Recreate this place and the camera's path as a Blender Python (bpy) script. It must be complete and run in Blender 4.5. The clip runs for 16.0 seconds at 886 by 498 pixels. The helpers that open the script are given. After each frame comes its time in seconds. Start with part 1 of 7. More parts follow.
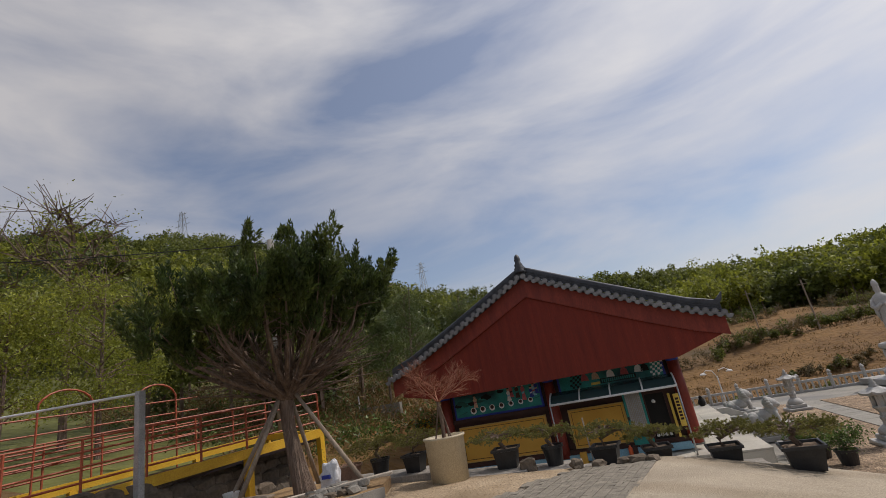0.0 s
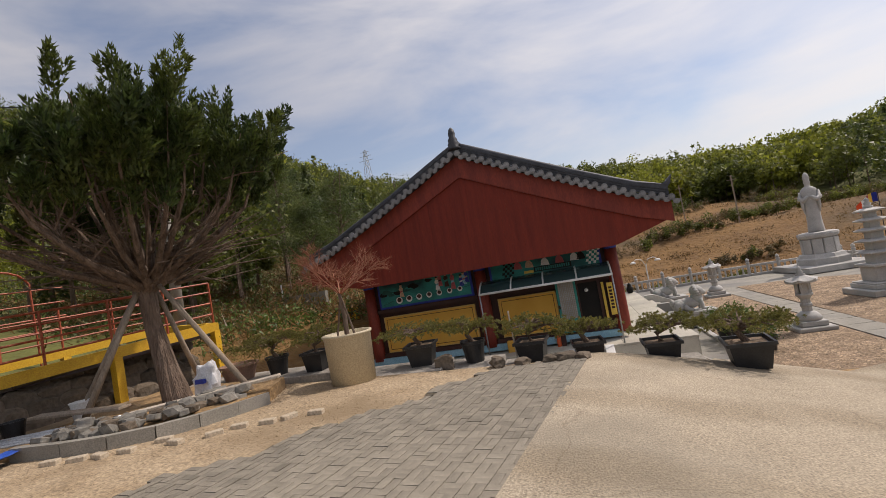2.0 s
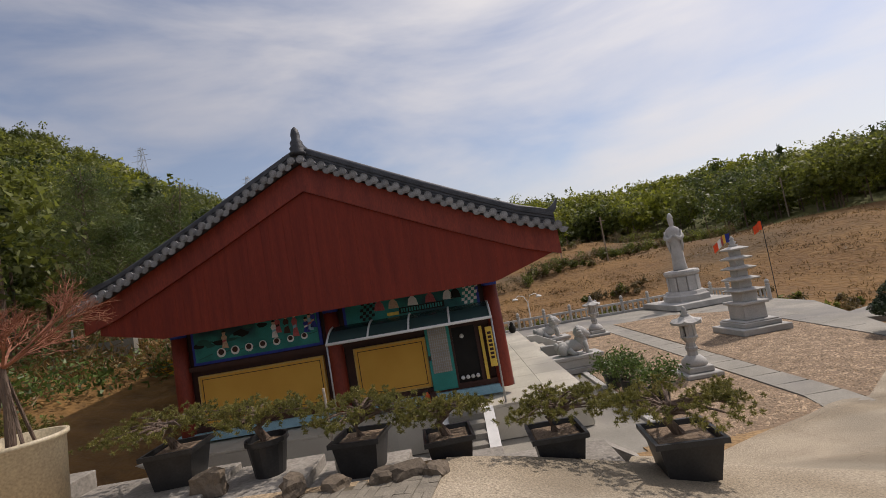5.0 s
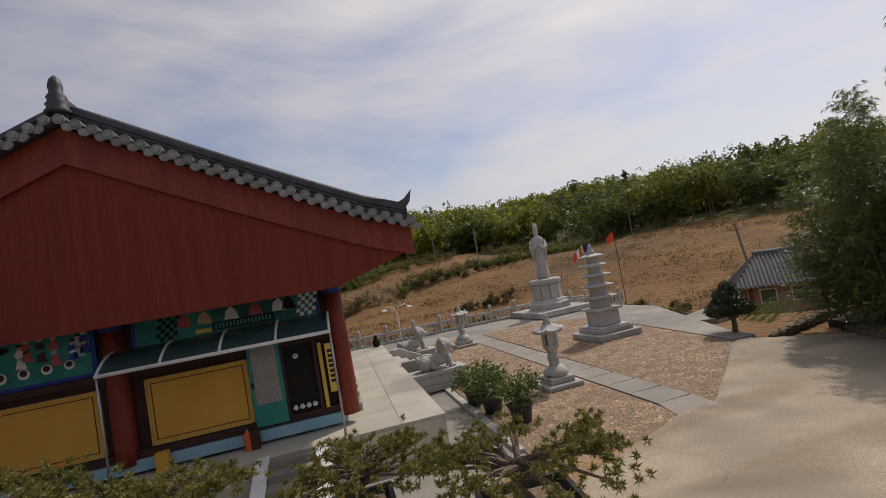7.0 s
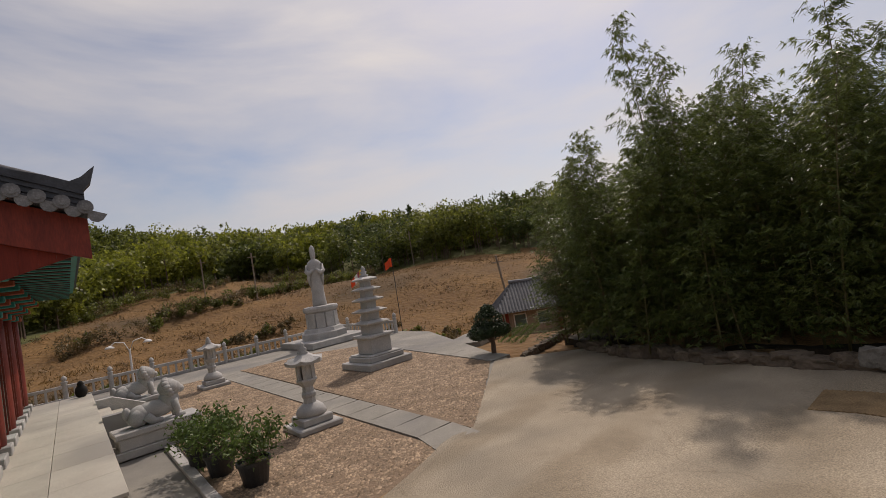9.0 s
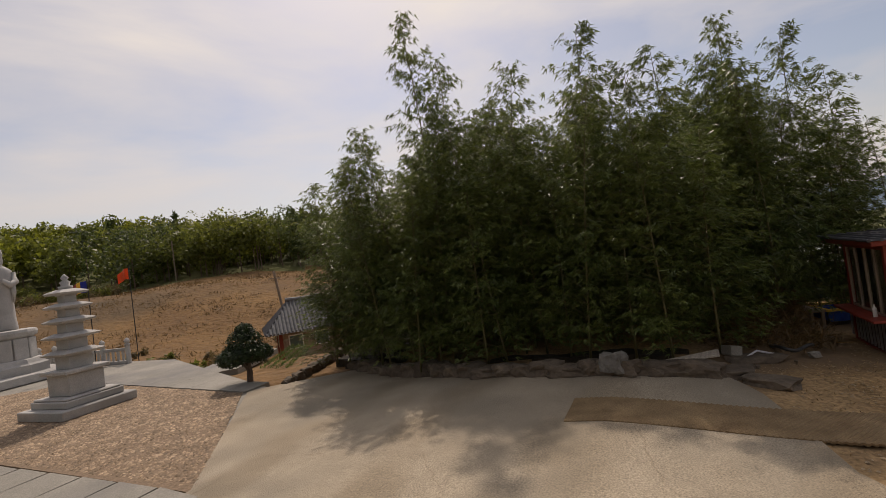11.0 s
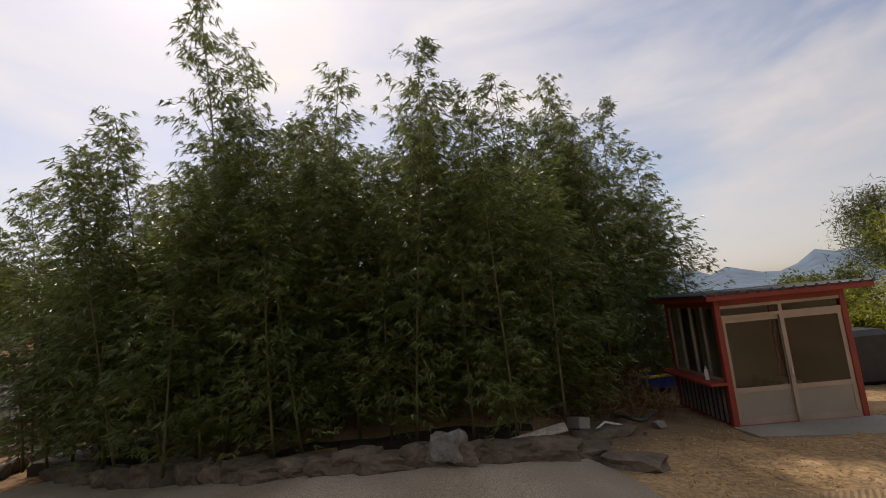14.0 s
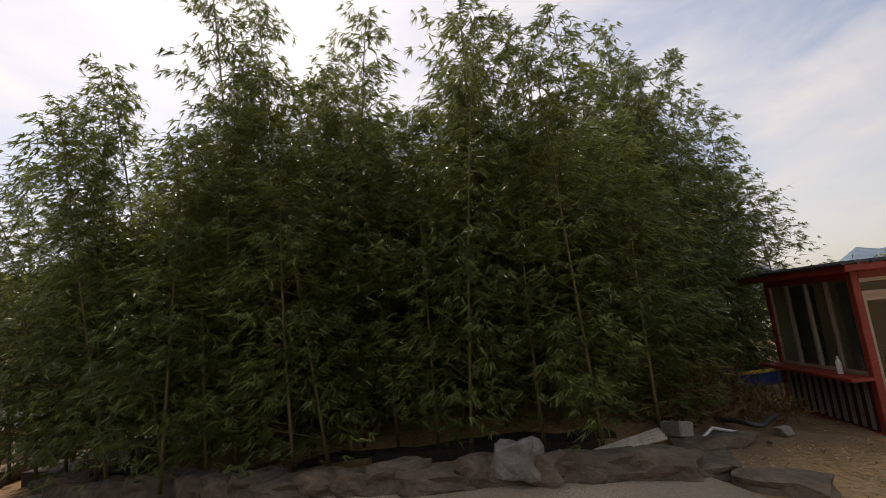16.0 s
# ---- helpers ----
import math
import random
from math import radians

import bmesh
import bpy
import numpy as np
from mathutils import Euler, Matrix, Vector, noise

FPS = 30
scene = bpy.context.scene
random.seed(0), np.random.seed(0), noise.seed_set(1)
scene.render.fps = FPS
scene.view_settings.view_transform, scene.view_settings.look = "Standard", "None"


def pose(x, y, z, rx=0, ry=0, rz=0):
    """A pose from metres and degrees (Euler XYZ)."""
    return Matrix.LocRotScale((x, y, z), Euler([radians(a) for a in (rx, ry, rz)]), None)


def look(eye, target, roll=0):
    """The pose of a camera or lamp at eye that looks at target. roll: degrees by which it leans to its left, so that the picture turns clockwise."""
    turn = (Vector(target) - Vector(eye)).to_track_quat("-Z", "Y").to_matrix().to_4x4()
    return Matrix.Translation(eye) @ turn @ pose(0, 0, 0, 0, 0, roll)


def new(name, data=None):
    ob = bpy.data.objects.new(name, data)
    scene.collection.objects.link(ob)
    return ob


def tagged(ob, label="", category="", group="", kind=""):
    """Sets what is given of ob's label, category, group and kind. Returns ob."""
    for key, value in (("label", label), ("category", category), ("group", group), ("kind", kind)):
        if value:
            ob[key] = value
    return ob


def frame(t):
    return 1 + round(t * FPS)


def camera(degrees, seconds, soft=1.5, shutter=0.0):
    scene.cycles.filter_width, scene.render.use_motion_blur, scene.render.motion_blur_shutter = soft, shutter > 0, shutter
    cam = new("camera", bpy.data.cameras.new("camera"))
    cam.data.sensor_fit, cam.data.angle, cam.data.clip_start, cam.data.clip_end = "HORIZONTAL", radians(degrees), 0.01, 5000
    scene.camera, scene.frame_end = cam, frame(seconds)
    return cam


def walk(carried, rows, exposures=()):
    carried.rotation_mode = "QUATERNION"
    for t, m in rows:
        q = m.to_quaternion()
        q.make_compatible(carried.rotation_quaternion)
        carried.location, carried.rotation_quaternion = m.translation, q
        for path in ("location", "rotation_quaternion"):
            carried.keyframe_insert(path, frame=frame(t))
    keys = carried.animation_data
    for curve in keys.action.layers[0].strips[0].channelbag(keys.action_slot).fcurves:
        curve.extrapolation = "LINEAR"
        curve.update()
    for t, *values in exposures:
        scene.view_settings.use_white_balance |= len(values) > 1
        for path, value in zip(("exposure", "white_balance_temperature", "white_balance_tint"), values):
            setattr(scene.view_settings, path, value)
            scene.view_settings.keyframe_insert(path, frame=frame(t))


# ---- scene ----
cam = camera(87.2, 16.0, soft=0.8)
METRES, EYE, TILT, LEAN, TURN = 16.5, 1.75, 0.0, 0.0, 19.1
ROWS = [
    (0.0, 0.0, 0.0, 0.0, 3.09, 17.18, 10.04),
    (0.5, 0.0121, 0.0366, -0.0012, 0.67, 13.69, 10.17),
    (1.0, 0.0195, 0.0719, -0.0034, -1.56, 9.34, 10.25),
    (1.5, 0.032, 0.1065, -0.0054, -3.04, 4.93, 10.08),
    (2.0, 0.0427, 0.14, -0.0045, -3.69, 2.59, 10.04),
    (2.5, 0.0518, 0.1741, -0.0035, -4.72, 3.44, 9.83),
    (3.0, 0.0648, 0.2075, -0.0036, -6.08, 4.05, 9.85),
    (5.5, 0.1572, 0.3575, -0.0102, -20.96, 4.38, 9.83),
    (6.0, 0.1789, 0.3816, -0.0158, -24.61, 4.24, 9.81),
    (6.5, 0.2041, 0.4025, -0.0208, -28.19, 3.62, 9.8),
    (7.0, 0.2297, 0.4235, -0.0247, -32.21, 3.3, 10.17),
    (7.5, 0.2546, 0.4414, -0.0307, -36.59, 3.18, 10.29),
    (8.0, 0.2829, 0.4523, -0.0375, -41.82, 2.82, 10.33),
    (8.5, 0.3095, 0.4666, -0.044, -49.62, 2.68, 10.05),
    (9.0, 0.3371, 0.4739, -0.0505, -58.15, 2.51, 9.34),
    (9.5, 0.3669, 0.4771, -0.0533, -67.22, 2.34, 8.84),
    (10.0, 0.394, 0.4815, -0.0601, -74.82, 2.04, 8.2),
    (12.5, 0.5274, 0.4717, -0.0917, -92.73, 1.75, 7.24),
    (13.0, 0.5543, 0.4689, -0.0994, -96.95, 3.43, 6.54),
    (13.5, 0.5803, 0.4693, -0.1048, -101.73, 5.44, 6.02),
    (14.0, 0.6073, 0.4677, -0.1108, -105.89, 8.05, 5.56),
    (14.5, 0.6343, 0.4654, -0.1151, -109.4, 8.74, 5.52),
    (15.0, 0.6608, 0.4678, -0.1205, -108.72, 8.6, 5.43),
    (15.5, 0.684, 0.4649, -0.1266, -106.42, 8.58, 5.37),
    (16.0, 0.7091, 0.4685, -0.1296, -102.82, 8.88, 5.99),
]
EXPOSURES = [(0.0, -0.02, 6450, 14), (1.0, 0.08, 6700, 16), (2.0, 0.32, 6750, 16), (3.0, 0.34, 6600, 16), (5.5, 0.08, 6700, 16), (9.0, -0.2, 6900, 18), (10.0, -0.25, 7100, 18), (12.5, 0.2, 7300, 18), (14.0, 0.2, 7000, 17), (15.0, 0.22, 7000, 16), (16.0, 0.4, 7050, 16)]
walk(cam, [(t, pose(0, 0, EYE, TILT, LEAN, TURN) @ pose(METRES * x, METRES * y, METRES * z, 90 + pitch, roll, yaw)) for t, x, y, z, yaw, pitch, roll in ROWS], EXPOSURES)

# ---- world, sun, exposure ----
SUN_AZ, SUN_EL = 60.0, 52.0
world = bpy.data.worlds.new("sky")
scene.world = world
world.use_nodes = True
wn, wl = world.node_tree.nodes, world.node_tree.links
wn.clear()
w_out = wn.new("ShaderNodeOutputWorld")
w_bg = wn.new("ShaderNodeBackground")
w_sky = wn.new("ShaderNodeTexSky")
w_sky.sky_type, w_sky.sun_disc = "NISHITA", False
w_sky.sun_elevation, w_sky.sun_rotation = radians(SUN_EL), radians(SUN_AZ)
w_sky.dust_density, w_sky.air_density = 1.5, 1.0
w_tc = wn.new("ShaderNodeTexCoord")
w_map = wn.new("ShaderNodeMapping")
w_map.inputs["Scale"].default_value = (1.1, 1.6, 4.2)
w_map.inputs["Rotation"].default_value = (0.12, -0.1, 0.5)
w_noise = wn.new("ShaderNodeTexNoise")
w_noise.inputs["Scale"].default_value, w_noise.inputs["Detail"].default_value = 1.5, 9.0
w_noise.inputs["Roughness"].default_value, w_noise.inputs["Distortion"].default_value = 0.52, 0.35
w_ramp = wn.new("ShaderNodeValToRGB")
w_ramp.color_ramp.elements[0].position, w_ramp.color_ramp.elements[1].position = 0.37, 0.7
w_ramp.color_ramp.elements[0].color, w_ramp.color_ramp.elements[1].color = (0.13, 0.13, 0.13, 1), (0.95, 0.95, 0.95, 1)
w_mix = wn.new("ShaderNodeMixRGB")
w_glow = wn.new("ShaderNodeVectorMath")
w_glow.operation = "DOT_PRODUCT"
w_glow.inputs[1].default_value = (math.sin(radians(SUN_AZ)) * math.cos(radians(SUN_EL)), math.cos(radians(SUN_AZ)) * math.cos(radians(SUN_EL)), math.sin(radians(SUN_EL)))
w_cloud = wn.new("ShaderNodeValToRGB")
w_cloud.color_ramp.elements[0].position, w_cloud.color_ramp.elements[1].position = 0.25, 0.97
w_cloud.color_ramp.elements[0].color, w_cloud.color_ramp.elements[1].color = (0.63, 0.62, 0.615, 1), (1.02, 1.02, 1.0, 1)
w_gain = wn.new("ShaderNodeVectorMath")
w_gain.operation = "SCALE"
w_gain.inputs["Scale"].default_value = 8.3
wl.new(w_tc.outputs["Generated"], w_map.inputs["Vector"])
wl.new(w_map.outputs[0], w_noise.inputs["Vector"])
wl.new(w_noise.outputs[0], w_ramp.inputs[0])
wl.new(w_ramp.outputs[0], w_mix.inputs[0])
wl.new(w_sky.outputs[0], w_mix.inputs[1])
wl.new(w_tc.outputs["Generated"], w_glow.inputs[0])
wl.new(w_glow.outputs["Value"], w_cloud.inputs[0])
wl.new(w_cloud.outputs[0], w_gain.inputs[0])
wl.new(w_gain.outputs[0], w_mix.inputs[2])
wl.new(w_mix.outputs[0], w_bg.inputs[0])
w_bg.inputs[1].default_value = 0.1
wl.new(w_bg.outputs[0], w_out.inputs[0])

sun_data = bpy.data.lights.new("sun", "SUN")
sun_data.energy, sun_data.angle, sun_data.color = 2.4, radians(1.2), (1.0, 0.94, 0.85)
sun = new("sun", sun_data)
sun_way = Vector((math.sin(radians(SUN_AZ)) * math.cos(radians(SUN_EL)), math.cos(radians(SUN_AZ)) * math.cos(radians(SUN_EL)), math.sin(radians(SUN_EL))))
sun.matrix_world = look(sun_way * 60, (0, 0, 0))


# ---- materials ----
def mat(name, c1, c2, scale=3.0, rough=0.8, bump=0.3, metal=0.0, fine=40.0, vary=0.0, stretch=(1, 1, 1), c3=None, contrast=0.2, dist=0.02, grain=0.55):
    """Noise-mixed colour at two scales, fine relief, and a shift of brightness from piece to piece."""
    m = bpy.data.materials.new(name)
    m.use_nodes = True
    n, l = m.node_tree.nodes, m.node_tree.links
    b = n["Principled BSDF"]
    tc, mp = n.new("ShaderNodeTexCoord"), n.new("ShaderNodeMapping")
    mp.inputs["Scale"].default_value = stretch
    l.new(tc.outputs["Object"], mp.inputs[0])
    big, small = n.new("ShaderNodeTexNoise"), n.new("ShaderNodeTexNoise")
    big.inputs["Scale"].default_value, big.inputs["Detail"].default_value = scale, 6
    small.inputs["Scale"].default_value, small.inputs["Detail"].default_value = fine, 4
    l.new(mp.outputs[0], big.inputs["Vector"])
    l.new(mp.outputs[0], small.inputs["Vector"])
    r = n.new("ShaderNodeValToRGB")
    r.color_ramp.elements[0].position, r.color_ramp.elements[1].position = 0.5 - contrast, 0.5 + contrast
    r.color_ramp.elements[0].color, r.color_ramp.elements[1].color = (*c1, 1), (*c2, 1)
    l.new(big.outputs[0], r.inputs[0])
    col = r.outputs[0]
    mix = n.new("ShaderNodeMixRGB")
    mix.blend_type = "OVERLAY"
    mix.inputs[0].default_value = grain
    l.new(col, mix.inputs[1])
    l.new(small.outputs[0], mix.inputs[2])
    col = mix.outputs[0]
    if c3:
        third = n.new("ShaderNodeTexNoise")
        third.inputs["Scale"].default_value, third.inputs["Detail"].default_value = scale * 0.28, 5
        l.new(mp.outputs[0], third.inputs["Vector"])
        r3 = n.new("ShaderNodeValToRGB")
        r3.color_ramp.elements[0].position, r3.color_ramp.elements[1].position = 0.5, 0.64
        l.new(third.outputs[0], r3.inputs[0])
        m3 = n.new("ShaderNodeMixRGB")
        l.new(r3.outputs[0], m3.inputs[0])
        l.new(col, m3.inputs[1])
        m3.inputs[2].default_value = (*c3, 1)
        col = m3.outputs[0]
    if vary:
        oi, hs, mr = n.new("ShaderNodeObjectInfo"), n.new("ShaderNodeHueSaturation"), n.new("ShaderNodeMapRange")
        mr.inputs["To Min"].default_value, mr.inputs["To Max"].default_value = 1 - vary, 1 + vary
        l.new(oi.outputs["Random"], mr.inputs[0])
        l.new(mr.outputs[0], hs.inputs["Value"])
        l.new(col, hs.inputs["Color"])
        col = hs.outputs[0]
    l.new(col, b.inputs["Base Color"])
    b.inputs["Roughness"].default_value, b.inputs["Metallic"].default_value = rough, metal
    if bump:
        bp = n.new("ShaderNodeBump")
        bp.inputs["Strength"].default_value, bp.inputs["Distance"].default_value = bump, dist
        l.new(small.outputs[0], bp.inputs["Height"])
        l.new(bp.outputs[0], b.inputs["Normal"])
    return m


def by_island(m, low, high):
    """A shift of brightness from one loose piece of a mesh to the next."""
    n, l = m.node_tree.nodes, m.node_tree.links
    b = n["Principled BSDF"]
    col = b.inputs["Base Color"].links[0].from_socket
    geo, mr, hs = n.new("ShaderNodeNewGeometry"), n.new("ShaderNodeMapRange"), n.new("ShaderNodeHueSaturation")
    mr.inputs["To Min"].default_value, mr.inputs["To Max"].default_value = low, high
    l.new(geo.outputs["Random Per Island"], mr.inputs[0])
    l.new(mr.outputs[0], hs.inputs["Value"])
    l.new(col, hs.inputs["Color"])
    l.new(hs.outputs[0], b.inputs["Base Color"])


def weather(m, stain, sharp):
    """Long curved stains, sandy drifts and a few wandering cracks over a paved surface."""
    n, l = m.node_tree.nodes, m.node_tree.links
    b = n["Principled BSDF"]
    col = b.inputs["Base Color"].links[0].from_socket
    tc = n.new("ShaderNodeTexCoord")
    wave = n.new("ShaderNodeTexWave")
    wave.wave_type = "RINGS"
    wave.inputs["Scale"].default_value, wave.inputs["Distortion"].default_value = 0.13, 8.0
    wave.inputs["Detail"].default_value, wave.inputs["Detail Scale"].default_value = 3.0, 0.7
    mask = n.new("ShaderNodeTexNoise")
    mask.inputs["Scale"].default_value, mask.inputs["Detail"].default_value = 0.55, 7
    warp = n.new("ShaderNodeTexNoise")
    warp.inputs["Scale"].default_value, warp.inputs["Detail"].default_value = 1.1, 6
    for q in (wave, mask, warp):
        l.new(tc.outputs["Object"], q.inputs["Vector"])
    both = n.new("ShaderNodeMath")
    both.operation = "MULTIPLY"
    l.new(wave.outputs["Fac"], both.inputs[0])
    l.new(mask.outputs[0], both.inputs[1])
    ramp = n.new("ShaderNodeValToRGB")
    ramp.color_ramp.elements[0].position, ramp.color_ramp.elements[1].position = 0.27, 0.5
    ramp.color_ramp.elements[0].color, ramp.color_ramp.elements[1].color = (1, 1, 1, 1), (stain, stain * 0.97, stain * 0.92, 1)
    l.new(both.outputs[0], ramp.inputs[0])
    mul = n.new("ShaderNodeMixRGB")
    mul.blend_type = "MULTIPLY"
    mul.inputs[0].default_value = 1.0
    l.new(col, mul.inputs[1])
    l.new(ramp.outputs[0], mul.inputs[2])
    off = n.new("ShaderNodeMixRGB")
    off.blend_type = "ADD"
    off.inputs[0].default_value = 0.9
    l.new(tc.outputs["Object"], off.inputs[1])
    l.new(warp.outputs["Color"], off.inputs[2])
    vor = n.new("ShaderNodeTexVoronoi")
    vor.feature = "DISTANCE_TO_EDGE"
    vor.inputs["Scale"].default_value = 0.27
    l.new(off.outputs[0], vor.inputs["Vector"])
    cr = n.new("ShaderNodeValToRGB")
    cr.color_ramp.elements[0].position, cr.color_ramp.elements[1].position = 0.0, sharp
    cr.color_ramp.elements[0].color, cr.color_ramp.elements[1].color = (0.55, 0.5, 0.44, 1), (1, 1, 1, 1)
    l.new(vor.outputs["Distance"], cr.inputs[0])
    mul2 = n.new("ShaderNodeMixRGB")
    mul2.blend_type = "MULTIPLY"
    l.new(mask.outputs[0], mul2.inputs[0])
    l.new(mul.outputs[0], mul2.inputs[1])
    l.new(cr.outputs[0], mul2.inputs[2])
    l.new(mul2.outputs[0], b.inputs["Base Color"])


def leaf_mat(name, c1, c2, scale=0.5, trans=0.35, c3=None, gloss=0.5):
    """Thin leaves: a diffuse face, light let through, colour that shifts from clump to clump and leaf to leaf."""
    m = bpy.data.materials.new(name)
    m.use_nodes = True
    n, l = m.node_tree.nodes, m.node_tree.links
    b, out = n["Principled BSDF"], n["Material Output"]
    tc, no, geo = n.new("ShaderNodeTexCoord"), n.new("ShaderNodeTexNoise"), n.new("ShaderNodeNewGeometry")
    no.inputs["Scale"].default_value, no.inputs["Detail"].default_value = scale, 3
    l.new(tc.outputs["Object"], no.inputs["Vector"])
    r = n.new("ShaderNodeValToRGB")
    r.color_ramp.elements[0].position, r.color_ramp.elements[1].position = 0.34, 0.66
    r.color_ramp.elements[0].color, r.color_ramp.elements[1].color = (*c1, 1), (*c2, 1)
    if c3:
        e = r.color_ramp.elements.new(0.76)
        e.color = (*c3, 1)
    l.new(no.outputs[0], r.inputs[0])
    hs, mr = n.new("ShaderNodeHueSaturation"), n.new("ShaderNodeMapRange")
    mr.inputs["To Min"].default_value, mr.inputs["To Max"].default_value = 0.55, 1.5
    l.new(geo.outputs["Random Per Island"], mr.inputs[0])
    l.new(mr.outputs[0], hs.inputs["Value"])
    l.new(r.outputs[0], hs.inputs["Color"])
    l.new(hs.outputs[0], b.inputs["Base Color"])
    b.inputs["Roughness"].default_value = gloss
    t, mx = n.new("ShaderNodeBsdfTranslucent"), n.new("ShaderNodeMixShader")
    l.new(hs.outputs[0], t.inputs[0])
    mx.inputs[0].default_value = trans
    l.new(b.outputs[0], mx.inputs[1])
    l.new(t.outputs[0], mx.inputs[2])
    l.new(mx.outputs[0], out.inputs[0])
    return m


